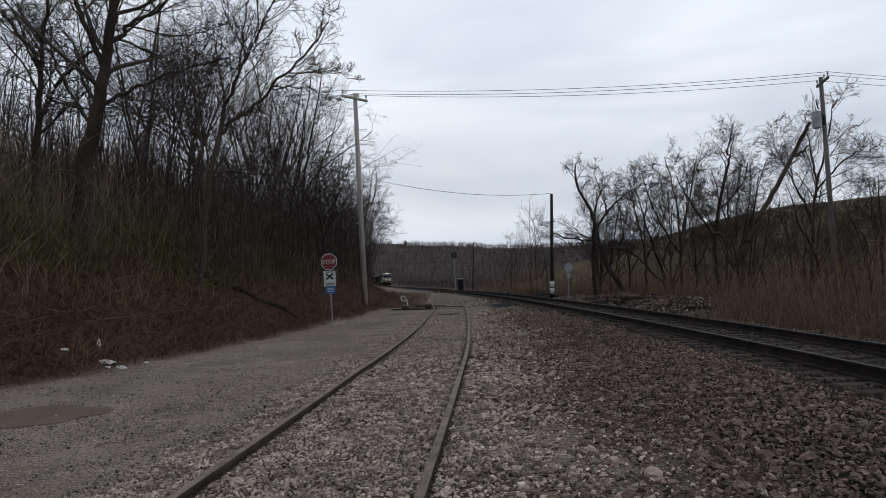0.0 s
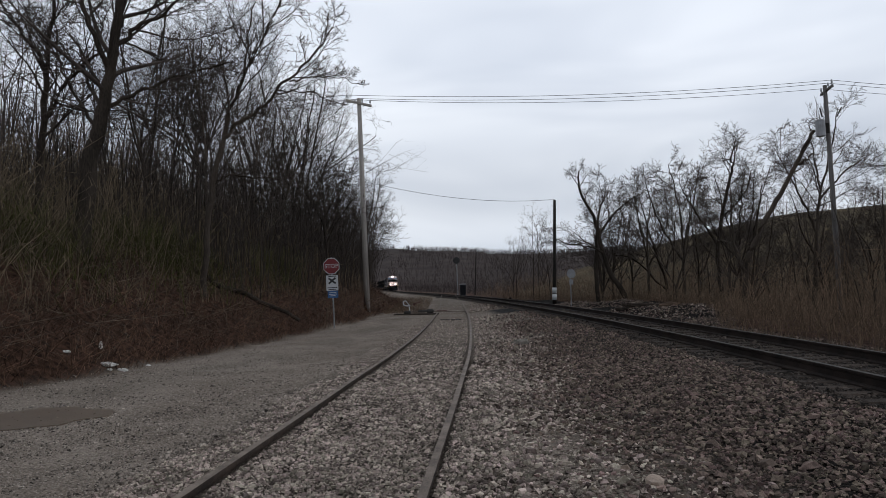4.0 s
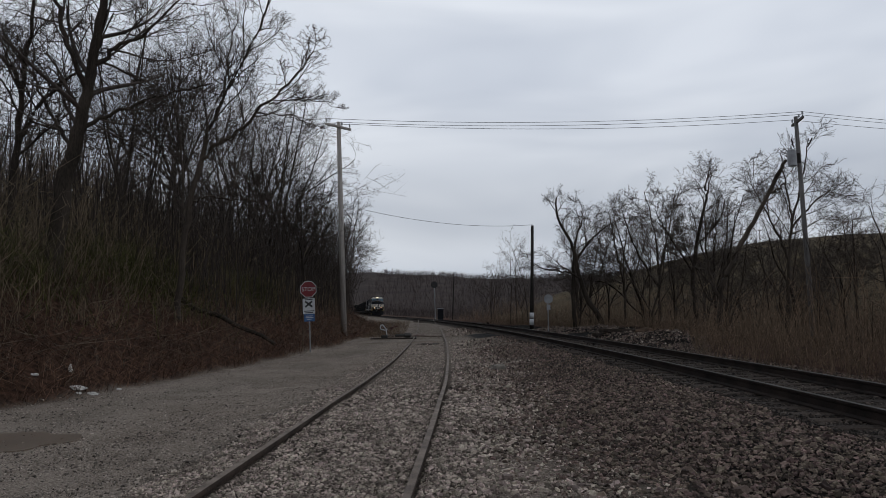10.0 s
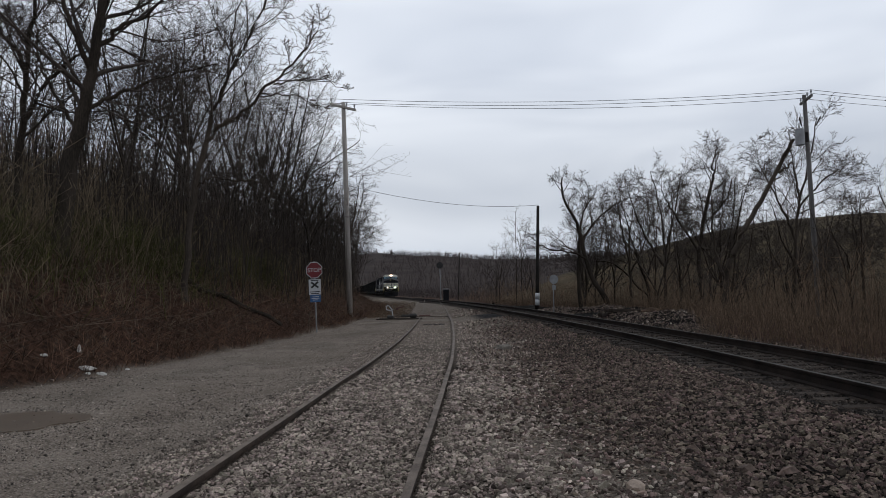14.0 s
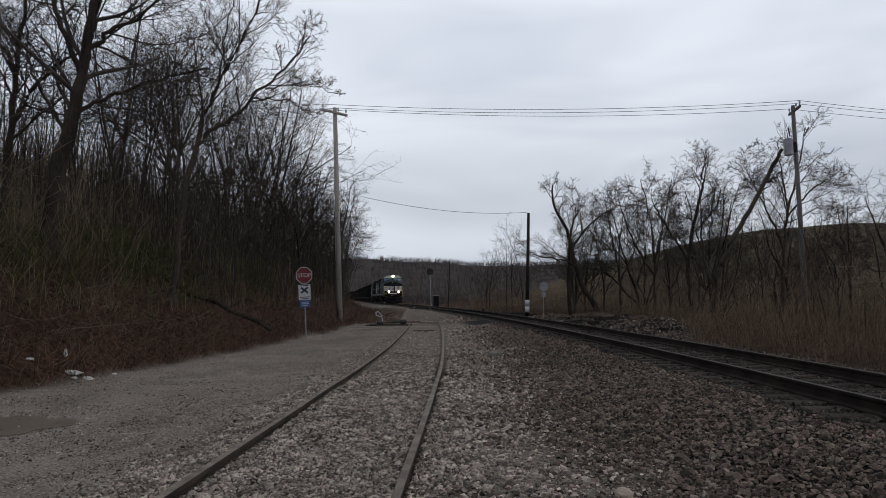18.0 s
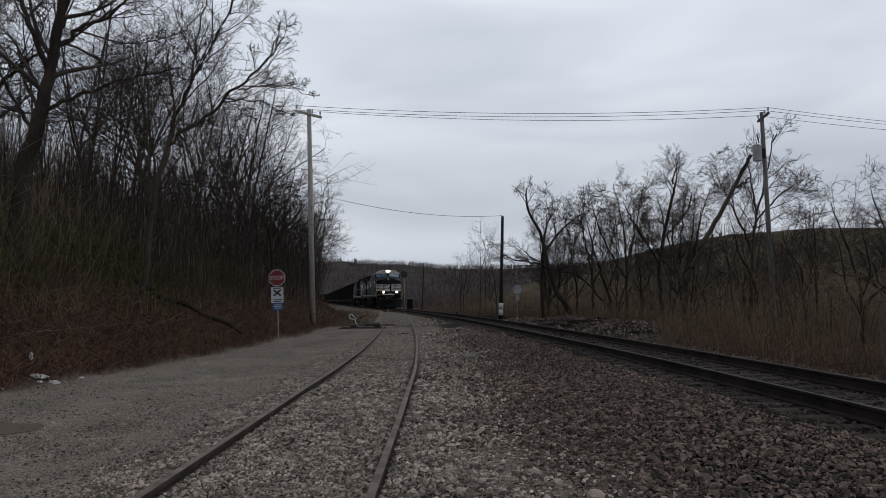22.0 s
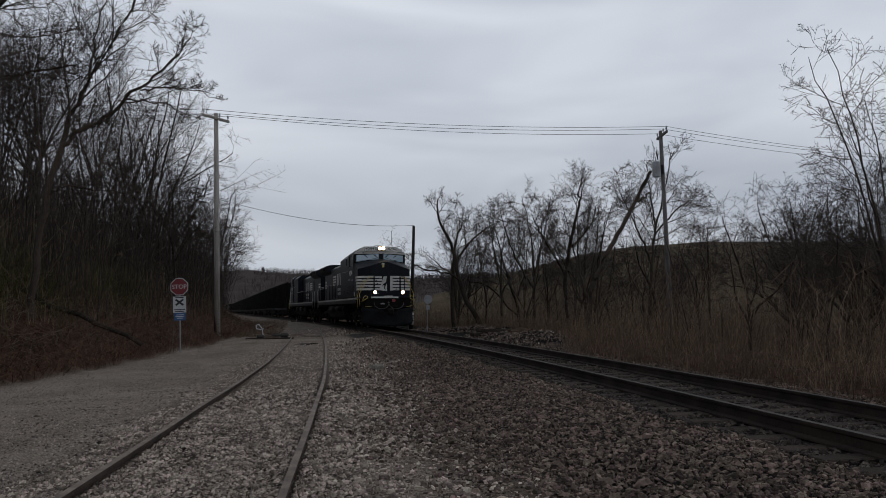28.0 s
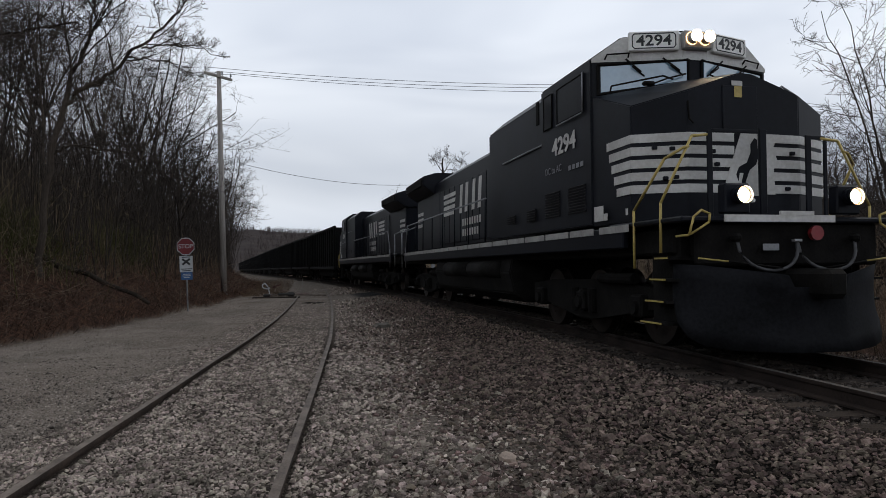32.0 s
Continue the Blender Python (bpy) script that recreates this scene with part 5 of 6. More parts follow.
def small_things():
    wet_patch()
    # a stick on the ballast, a short pale stake by the sign
    sv, sf = tubes([(np.array([(2.26, 7.55, float(ground(2.26, 7.55)) + 0.035), (2.34, 7.6, float(ground(2.34, 7.6)) + 0.05), (2.46, 7.7, float(ground(2.46, 7.7)) + 0.04)]), 0.011, 0.006)], 6)
    tagged(new("stick", mesh_from("stick", sv, sf, [M_STICK])), "pale broken stick lying on the ballast", "stick")
    st = thing("stake", "short pale wooden stake beside the stop sign", "stake", pose(-4.62, 27.4, float(ground(-4.62, 27.4)), 0, 6, 0))
    part("post", tube_bm(bmesh.new(), (0, 0, -0.2), (0, 0, 0.62), 0.03, 0.02, 8), M_STICK, st)
    part("loop", pipe_bm(bmesh.new(), [(0, 0, 0.5), (0.08, 0, 0.66), (0.22, 0, 0.68), (0.3, 0, 0.5)], 0.012, 6), M_STICK, st)
    blob("rock", 1.34, 4.70, (0.095, 0.06, 0.05), M_ROCK, "pale orange sandstone lump lying on ballast", "rock", 3)
    blob("rock", 1.72, 16.6, (0.26, 0.14, 0.10), M_ROCKG, "flat grey stone lying between the tracks", "rock", 5)
    for k, (x, y, a, b, c) in enumerate([(-6.32, 13.25, 0.20, 0.09, 0.05), (-6.08, 13.35, 0.12, 0.07, 0.04), (-6.75, 13.9, 0.04, 0.04, 0.10), (-5.95, 14.2, 0.05, 0.04, 0.03), (-6.9, 12.9, 0.09, 0.05, 0.03), (-6.2, 13.1, 0.10, 0.05, 0.025)]):
        blob("litter", x, y, (a, b, c), M_TRASH, "crumpled white plastic litter at the foot of the bank", "litter", 11 + k, "litter along the bank")
    # a low heap of earth and old ties on the rubble beyond the main track
    blob("dirt_pile", 10.0, 31.8, (0.75, 0.45, 0.26), M_LEAF, "low dark brown heap of earth on the rubble", "heap", 21)
    for x, y, turn, up in ((8.3, 33.2, 62, 0.05), (8.8, 34.0, 74, 0.06), (9.3, 33.4, 20, 0.08), (5.3, 61.0, 80, 0.14), (5.7, 62.5, 84, 0.16)):
        ob = new("old_tie", done(beam_bm(bmesh.new(), (2.3, 0.2, 0.16), (0, 0, 0), None, 0.02), "old_tie", M_TIE))
        ob.matrix_basis = pose(x, y, float(ground(x, y)) + up, 0, 2, turn)
        tagged(ob, "weathered dark wooden tie lying beyond the main track", "timber", "discarded ties")
    # puddle in the road
    bm = bmesh.new()
    ring = []
    cx, cy = -4.75, 8.25
    for k in range(40):
        a = k / 40 * 2 * math.pi
        r = 1 + 0.10 * math.sin(3 * a + 1) + 0.08 * math.sin(5 * a) + 0.06 * math.sin(9 * a + 2)
        ring.append((cx + 0.62 * r * math.cos(a) * 1.15, cy + 0.70 * r * math.sin(a) + 0.05 * math.cos(a)))
    z = max(float(ground(px, py)) for px, py in ring) + 0.012
    loft_bm(bm, [[(px, py, z - 0.05) for px, py in ring], [(px, py, z) for px, py in ring]])
    tagged(new("puddle", done(bm, "puddle", M_MUD)), "shallow muddy puddle on the gravel road", "puddle", kind="structure")
    # fallen trunk on the bank
    a, b = Vector((-8.6, 24.0, 0)), Vector((-5.0, 24.3, 0))
    pts = np.array([tuple(a.lerp(b, i / 8) + Vector((0, 0, float(ground(*a.lerp(b, i / 8).xy)) + 0.32 + 0.05 * math.sin(i * 2.1)))) for i in range(9)])
    v, fc = tubes([(pts, 0.10, 0.06)], 8)
    tagged(new("fallen_trunk", mesh_from("fallen_trunk", v, fc, [M_BARK])), "dark fallen tree trunk lying down the bank", "log")
    # back of the other crossing sign
    x, y = 7.5, 42.5
    z = float(ground(x, y))
    s = thing("crossing_sign", "grey-backed crossing sign on a thin post", "road sign", pose(x, y, z, 0, 0, 10))
    part("post", tube_bm(bmesh.new(), (0, 0, -0.3), (0, 0, 2.2), 0.03, 0.03, 8), M_GREY, s)
    bm = tube_bm(bmesh.new(), (0, -0.030, 0), (0, -0.036, 0), 0.29, 0.29, 8)
    bmesh.ops.rotate(bm, cent=(0, 0, 0), matrix=Euler((0, radians(22.5), 0)).to_matrix(), verts=bm.verts)
    part("octagon_plate", bm, M_GREY, s, "plain grey octagon back", at=pose(0.03, 0, 1.95))
    part("plate", beam_bm(bmesh.new(), (0.24, 0.006, 0.3), (0.03, -0.035, 1.46), None, 0.0), M_GREY, s)




# ---- the train ----
M_SILL = mat("dusty_white_sill_paint", (0.36, 0.35, 0.33), (0.24, 0.23, 0.215), 0.6, 3, 20, 0.05)
M_YELLOW = mat("yellow_safety_paint", (0.50, 0.38, 0.11), (0.36, 0.27, 0.075), 0.5, 4, 30, 0.05)
M_GRIME = mat("dusty_running_gear", (0.013, 0.012, 0.011), (0.006, 0.0055, 0.005), 0.9, 4, 30, 0.3, spec=0.1)
M_STEEL = mat("worn_wheel_steel", (0.045, 0.038, 0.034), (0.022, 0.018, 0.016), 0.5, 4, 30, 0.1, 0.6)
M_CAR = mat("black_coal_car_paint", (0.011, 0.0105, 0.0105), (0.006, 0.0058, 0.0056), 0.85, 0.8, 12, 0.2, spec=0.12)
M_LAMP = glow("lit_headlight", (1.0, 0.80, 0.55), 320.0)
# reflector discs glow by themselves, standing in for the warm halo round the lenses
M_REFL = glow("reflector_halo_glow", (1.0, 0.56, 0.26), 4.0)
M_LENS = mat("unlit_lens", (0.35, 0.35, 0.36), None, 0.2, 3, 20, 0)
M_PLOUGH = mat("scuffed_plough_steel", (0.014, 0.0145, 0.0165), (0.0045, 0.0046, 0.0052), 0.75, 1.2, 25, 0.15, spec=0.08)
M_LOUVRE = mat("louvre_steel", (0.022, 0.022, 0.024), (0.014, 0.014, 0.015), 0.6, 3, 25, 0.1, spec=0.2)
M_REDL = mat("red_marker_lens", (0.22, 0.02, 0.025), None, 0.3, 3, 20, 0)
M_RUBBER = mat("rubber_hose", (0.05, 0.05, 0.052), None, 0.6, 5, 30, 0.1)
M_BLIND = mat("number_board_white", (0.82, 0.81, 0.77), (0.74, 0.73, 0.68), 0.4, 3, 20, 0)
# windshield: reflected sky is put into the blue base colour, under a strong coat
M_GLASS = mat("glass_painted_sky_blue", (0.20, 0.32, 0.42), (0.15, 0.25, 0.33), 0.12, 1, 8, 0, 0.0, spec=1.0)
M_GLASS.node_tree.nodes["Principled BSDF"].inputs["Coat Weight"].default_value = 0.8
M_GLASS.node_tree.nodes["Principled BSDF"].inputs["Coat IOR"].default_value = 2.2
M_GLASS.node_tree.nodes["Principled BSDF"].inputs["Coat Roughness"].default_value = 0.04


M_DARKGLASS = mat("dark_side_glass", (0.012, 0.013, 0.015), None, 0.3, 1, 8, 0, 0.0, spec=0.06)


def loft_bm(bm, rings, close=True):
    """Rings of equal length, joined by quads, capped at both ends."""
    vs = [[bm.verts.new(p) for p in r] for r in rings]
    n = len(rings[0])
    for a, b in zip(vs[:-1], vs[1:]):
        for i in range(n if close else n - 1):
            j = (i + 1) % n
            bm.faces.new((a[i], a[j], b[j], b[i]))
    if close:
        bm.faces.new(vs[0][::-1])
        bm.faces.new(vs[-1])
    bmesh.ops.recalc_face_normals(bm, faces=bm.faces[:])
    return bm


def hood_bm(y0, y1, section, bevel=0.03):
    """A long body whose cross-section is a list of (x, z)."""
    bm = bmesh.new()
    loft_bm(bm, [[(x, y, z) for x, z in section] for y in (y0, y1)])
    if bevel:
        bmesh.ops.bevel(bm, geom=bm.edges[:], offset=bevel, segments=2, affect="EDGES")
    return bm


def box_part(name, parent, size, at, material, label="", bevel=0.02, rot=None):
    return part(name, beam_bm(bmesh.new(), size, at, rot, bevel), material, parent, label)


def bar_part(name, parent, pts, r, material, label="", n=8):
    return part(name, pipe_bm(bmesh.new(), pts, r, n), material, parent, label, True)


def text_part(name, words, parent, m, size, material, thick=0.004, bold=0.0, wide=1.0):
    cu = bpy.data.curves.new(name, "FONT")
    cu.body, cu.size, cu.align_x, cu.align_y, cu.extrude, cu.offset = words, size, "CENTER", "CENTER", thick, bold
    tmp = bpy.data.objects.new(name, cu)
    me = bpy.data.meshes.new_from_object(tmp)
    bpy.data.objects.remove(tmp)
    bpy.data.curves.remove(cu)
    me.transform(Matrix.Diagonal((wide, 1, 1, 1)))
    me.materials.clear()
    me.materials.append(material)
    ob = new(name, me)
    ob.parent, ob.matrix_basis = parent, m
    return ob


def plate(parent, name, pts, material, out, label=""):
    """A flat shape of a few corners with a little thickness along out."""
    bm = bmesh.new()
    o = Vector(out)
    a = [bm.verts.new(Vector(p)) for p in pts]
    b = [bm.verts.new(Vector(p) + o) for p in pts]
    bm.faces.new(a[::-1])
    bm.faces.new(b)
    for i in range(len(pts)):
        j = (i + 1) % len(pts)
        bm.faces.new((a[i], a[j], b[j], b[i]))
    bmesh.ops.recalc_face_normals(bm, faces=bm.faces[:])
    return part(name, bm, material, parent, label)


def wheelset_mesh(r):
    bm = bmesh.new()
    tube_bm(bm, (-0.9, 0, 0), (0.9, 0, 0), 0.085, 0.085, 12)
    for s in (-1, 1):
        tube_bm(bm, (s * 0.69, 0, 0), (s * 0.83, 0, 0), r + (0.0), r - 0.004, 28)
        tube_bm(bm, (s * 0.665, 0, 0), (s * 0.69, 0, 0), r + 0.025, r + 0.025, 28)
        tube_bm(bm, (s * 0.83, 0, 0), (s * 0.845, 0, 0), r * 0.78, r * 0.5, 28)
        for k in range(4):
            a = k * math.pi / 2
            tube_bm(bm, (s * 0.83, 0.3 * r * math.cos(a) * 1.9, 0.3 * r * math.sin(a) * 1.9), (s * 0.852, 0.3 * r * math.cos(a) * 1.9, 0.3 * r * math.sin(a) * 1.9), 0.03, 0.03, 8)
    return done(bm, "wheelset", M_STEEL)


WHEELS = []
LOCO_WHEEL, CAR_WHEEL = wheelset_mesh(0.533), wheelset_mesh(0.457)


def truck(parent, y, axles, r, mesh):
    """A truck: two side frames, bolster, journal boxes and springs; each wheelset turns."""
    bm = bmesh.new()
    ends = max(axles) + 0.55
    for s in (-1, 1):
        x = s * 1.02
        loft_bm(bm, [[(x - 0.08, q, a), (x + 0.08, q, a), (x + 0.08, q, b), (x - 0.08, q, b)] for q, a, b in
                     ((-ends, r + 0.02, r + 0.26), (-ends * 0.6, r - 0.12, r + 0.34), (-0.3, r - 0.28, r + 0.36), (0.3, r - 0.28, r + 0.36), (ends * 0.6, r - 0.12, r + 0.34), (ends, r + 0.02, r + 0.26))])
        for a in axles:
            beam_bm(bm, (0.22, 0.34, 0.32), (s * 1.10, a, r + 0.02), None, 0.03)
            tube_bm(bm, (s * 1.14, a, r), (s * 1.26, a, r), 0.12, 0.10, 12)
        for q in np.linspace(-0.35, 0.35, 3):
            tube_bm(bm, (s * 1.12, q, r - 0.16), (s * 1.12, q, r + 0.22), 0.09, 0.09, 10)
        beam_bm(bm, (0.10, 0.9, 0.10), (s * 1.13, ends * 0.45, r + 0.38), None, 0.02)
        tube_bm(bm, (s * 1.16, ends * 0.3, r + 0.4), (s * 1.16, ends * 0.75, r + 0.4), 0.08, 0.08, 10)
    beam_bm(bm, (2.1, 0.5, 0.3), (0, 0, r + 0.1), None, 0.03)
    for a in axles[:-1]:
        beam_bm(bm, (1.1, 0.75, r * 1.05), (0, a + (axles[1] - axles[0]) / 2, r * 0.95), None, 0.05)
    for s in (-1, 1):
        for a in axles[:-1]:
            beam_bm(bm, (0.07, 0.28, 0.34), (s * 0.80, a + (axles[1] - axles[0]) / 2, r), None, 0.03)
    t = part("truck", bm, M_GRIME, parent, "dusty black truck with springs and axle boxes")
    t.matrix_basis = pose(0, y, 0)
    for a in axles:
        w = new("wheelset", mesh)
        w.parent, w.matrix_basis = t, pose(0, a, r)
        WHEELS.append((w, a, r))
    return t


def cab_front(x):
    return 8.35 - 0.40 * max(0.0, (abs(x) - 0.2) / 1.3)


def locomotive(lit):
    L = thing("locomotive", "black diesel freight locomotive with white stripes " + ("and lit headlights" if lit else "coupled behind another"), "locomotive", group="coupled locomotives")
    # underframe, sill and decks
    box_part("underframe", L, (2.7, 20.4, 0.34), (0, -0.2, 1.42), M_GRIME, "", 0.03)
    for s in (1, -1):
        box_part("side_sill", L, (0.10, 18.6, 0.30), (s * 1.49, -0.3, 1.50), M_BLACK)
        q = -9.3
        for k in range(17):
            ln = 1.02 if k < 15 else 0.9
            box_part("sill_stripe", L, (0.012, ln, 0.10), (s * 1.548, q + ln / 2, 1.62), M_SILL, "white reflective sill stripe" if k == 0 else "", 0.0)
            q += 1.10
        box_part("walkway", L, (0.62, 15.4, 0.05), (s * 1.20, -2.2, 1.68), M_GRIME, "", 0.0)
    box_part("front_deck", L, (3.04, 1.9, 0.07), (0, 9.5, 1.66), M_BLACK)
    box_part("rear_deck", L, (3.0, 1.2, 0.07), (0, -10.1, 1.66), M_BLACK)
    # hood, the tall cabinets behind the cab, radiator wings
    hx = 0.92
    part("engine_hood", hood_bm(-9.9, 2.3, [(hx, 1.7), (hx, 3.98), (0.62, 4.22), (-0.62, 4.22), (-hx, 3.98), (-hx, 1.7)]), M_BLACK, L)
    part("equipment_cabinet", hood_bm(2.2, 5.9, [(1.42, 1.72), (1.44, 4.12), (1.05, 4.45), (-1.05, 4.45), (-1.44, 4.12), (-1.42, 1.72)]), M_BLACK, L)
    part("radiator_housing", hood_bm(-10.0, -6.4, [(0.95, 3.70), (1.36, 3.98), (1.38, 4.28), (0.9, 4.43), (-0.9, 4.43), (-1.38, 4.28), (-1.36, 3.98), (-0.95, 3.70)]), M_BLACK, L)
    part("exhaust_stack", tube_bm(beam_bm(bmesh.new(), (0.5, 0.7, 0.22), (0, -1.2, 4.28), None, 0.03), (0, -1.2, 4.3), (0, -1.2, 4.55), 0.2, 0.2, 14), M_GRIME, L)
    for q in (-5.4, 0.8):
        box_part("roof_hatch", L, (0.9, 1.6, 0.08), (0, q, 4.25), M_BLACK)
    for s in (1, -1):
        # hood doors with latches, vents
        for k in range(11):
            y = -5.9 + k * 0.72
            box_part("hood_door", L, (0.03, 0.66, 1.75), (s * (hx + 0.012), y, 2.75), M_BLACK, "", 0.01)
        for y, z, h in ((3.84, 2.12, 0.22), (5.07, 2.12, 0.25), (6.33, 2.20, 0.45), (7.40, 2.20, 0.46)):
            bm = bmesh.new()
            for k in range(int(h / 0.045)):
                beam_bm(bm, (0.03, 0.48 if y < 6 else 0.68, 0.022), (s * (1.445 if y < 6 else 1.503), y, z - h / 2 + k * 0.045), Euler((0, s * 0.5, 0)).to_matrix())
            part("louvre", bm, M_LOUVRE, L)
        bm = bmesh.new()
        for k in range(9):
            beam_bm(bm, (0.03, 3.2, 0.03), (s * 1.385, -8.2, 4.0 + k * 0.03))
        part("radiator_grille", bm, M_GRIME, L)
    # cab: its front is folded back on both sides of the middle
    section = [(1.50, 1.72), (1.50, 4.25), (1.05, 4.57), (0.2, 4.60), (-0.2, 4.60), (-1.05, 4.57), (-1.50, 4.25), (-1.50, 1.72), (-0.2, 1.72), (0.2, 1.72)]
    bm = bmesh.new()
    back = [bm.verts.new((x, 5.8, z)) for x, z in section]
    front = [bm.verts.new((x, cab_front(x), z)) for x, z in section]
    for i in range(10):
        bm.faces.new((back[i], back[(i + 1) % 10], front[(i + 1) % 10], front[i]))
    bm.faces.new(back)
    for ids in ((9, 3, 2, 1, 0), (8, 4, 3, 9), (7, 6, 5, 4, 8)):
        bm.faces.new([front[i] for i in ids])
    bmesh.ops.recalc_face_normals(bm, faces=bm.faces[:])
    bmesh.ops.bevel(bm, geom=bm.edges[:], offset=0.025, segments=2, affect="EDGES")
    part("cab", bm, M_BLACK, L)
    # nose: wide, with a slightly folded front and a peaked top
    bm = bmesh.new()
    bot = [(1.48, 7.95), (1.48, 9.17), (0.84, 9.50), (0.10, 9.53), (-0.10, 9.53), (-0.84, 9.50), (-1.48, 9.17), (-1.48, 7.95)]
    top = (3.67, 3.26, 3.43, 3.68, 3.68, 3.43, 3.26, 3.67)
    a = [bm.verts.new((x, y, 1.70)) for x, y in bot]
    b = [bm.verts.new((x, y, z)) for (x, y), z in zip(bot, top)]
    e = [bm.verts.new((0.12, 8.30, 3.90)), bm.verts.new((-0.12, 8.30, 3.90))]
    for i in range(7):
        bm.faces.new((a[i], a[i + 1], b[i + 1], b[i]))
    bm.faces.new((b[0], b[1], b[2]))
    bm.faces.new((b[0], b[2], b[3], e[0]))
    bm.faces.new((b[3], b[4], e[1], e[0]))
    bm.faces.new((b[4], b[5], b[7], e[1]))
    bm.faces.new((b[5], b[6], b[7]))
    bm.faces.new((a[0], b[0], e[0], e[1], b[7], a[7]))
    bm.faces.new(a[::-1])
    bmesh.ops.recalc_face_normals(bm, faces=bm.faces[:])
    bmesh.ops.bevel(bm, geom=bm.edges[:], offset=0.014, segments=2, affect="EDGES")
    nose = part("nose", bm, M_BLACK, L)
    # five white bands round the nose
    for k in range(5):
        z1 = 2.87 - k * 0.170
        z0 = z1 - 0.114
        y0 = 8.45 + k * 0.075
        ring = [(1.492, y0), (1.492, 9.172), (0.846, 9.514), (0.18, 9.540)], [(-0.40, 9.540), (-0.846, 9.514), (-1.492, 9.172), (-1.492, y0)]
        for q in ring:
            bm = bmesh.new()
            loft_bm(bm, [[(x, y, z0), (x, y, z1), (x * 0.99, y - 0.02, z1), (x * 0.99, y - 0.02, z0)] for x, y in q])
            part("nose_stripe", bm, M_WHITE, nose, "white nose stripe" if k == 0 else "")
    plate(nose, "white_panel", [(0.36, 9.532, 2.08), (0.08, 9.532, 2.87), (-0.17, 9.532, 2.87), (-0.17, 9.532, 2.04), (0, 9.532, 2.04)], M_WHITE, (0, 0.012, 0), "white panel on the nose")
    plate(nose, "white_panel", [(-0.28, 9.532, 2.06), (-0.28, 9.532, 2.87), (-0.5, 9.532, 2.87), (-0.41, 9.532, 2.70), (-0.47, 9.532, 2.50), (-0.41, 9.532, 2.40), (-0.43, 9.532, 2.06)], M_WHITE, (0, 0.011, 0))
    plate(nose, "dark_emblem", [(-0.16, 9.545, 2.79), (-0.12, 9.545, 2.81), (-0.06, 9.545, 2.73), (-0.06, 9.545, 2.62), (0, 9.545, 2.48), (0.12, 9.545, 2.42), (0.16, 9.545, 2.32), (0.13, 9.545, 2.23), (0.11, 9.545, 2.34), (0.05, 9.545, 2.34), (0.08, 9.545, 2.22), (0.01, 9.545, 2.08), (-0.01, 9.545, 2.10),
                                (0.02, 9.545, 2.23), (-0.04, 9.545, 2.38), (-0.14, 9.545, 2.46), (-0.17, 9.545, 2.55)], M_BLACK, (0, 0.004, 0), "dark painted emblem")
    box_part("nose_door", nose, (0.52, 0.02, 0.62), (0.08, 9.532, 3.20), M_BLACK, "", 0.01)
    # black guard rails before the nose
    for q, w, z1 in ((0.665, 0.075, 2.86), (-0.115, 0.10, 2.90), (-0.80, 0.085, 2.84), (-1.06, 0.05, 2.80)):
        box_part("guard_post", nose, (w, 0.03, z1 - 1.70), (q, 9.72, (z1 + 1.70) / 2), M_BLACK, "", 0.006)
    box_part("guard_bar", nose, (0.66, 0.03, 0.045), (0.30, 9.72, 2.86), M_BLACK, "", 0.006)
    box_part("guard_bar", nose, (0.26, 0.03, 0.05), (-0.93, 9.72, 2.81), M_BLACK, "", 0.006)
    for q, z in ((0.50, 2.62), (0.44, 2.45), (-0.70, 2.62), (1.02, 2.66), (1.22, 2.68), (0.98, 2.28), (1.10, 2.27), (-0.62, 2.14)):
        box_part("hinge", nose, (0.07, 0.05, 0.05), (q, 9.545 if abs(q) < 0.85 else 9.52 - (abs(q) - 0.846) * 0.53, z), M_BLACK, "", 0.01)
    plate(nose, "notice_plate", [(0.17, 9.545, 3.50), (0.06, 9.545, 3.50), (0.06, 9.545, 3.35), (0.17, 9.545, 3.35)], M_YELLOW, (0, 0.006, 0), "small yellow notice plate")
    plate(nose, "notice_top", [(0.21, 9.545, 3.57), (0.05, 9.545, 3.57), (0.05, 9.545, 3.505), (0.21, 9.545, 3.505)], M_WHITE, (0, 0.006, 0))
    bar_part("nose_grab_iron", nose, [(1.36, 8.32, 3.66), (1.36, 8.36, 3.74), (0.75, 8.75, 3.82), (0.62, 8.80, 3.76)], 0.013, M_GRIME)
    bar_part("nose_grab_iron", nose, [(-0.70, 9.3, 3.50), (-0.74, 9.3, 3.60), (-1.10, 9.2, 3.48), (-1.12, 9.2, 3.38)], 0.013, M_GREY)
    bar_part("nose_conduit", nose, [(0.84, 9.52, 3.28), (0.84, 9.54, 3.05), (0.78, 9.55, 2.98)], 0.012, M_GRIME)
    # windows
    for s in (1, -1):
        ws = plate(L, "windshield", [(s * x, cab_front(x) + 0.008, z) for x, z in ((1.36, 3.73), (1.36, 4.12), (0.14, 4.17), (0.14, 3.88))], M_GLASS, (s * 0.004, 0.012, 0), "windshield pane with the sky's reflection in its blue colour")
        bm = bmesh.new()
        pipe_bm(bm, [(s * x, cab_front(x) + 0.014, z) for x, z in ((1.40, 3.70), (1.40, 4.15), (0.11, 4.20), (0.11, 3.85), (1.40, 3.70))], 0.020, 6)
        part("window_gasket", bm, M_GRIME, ws)
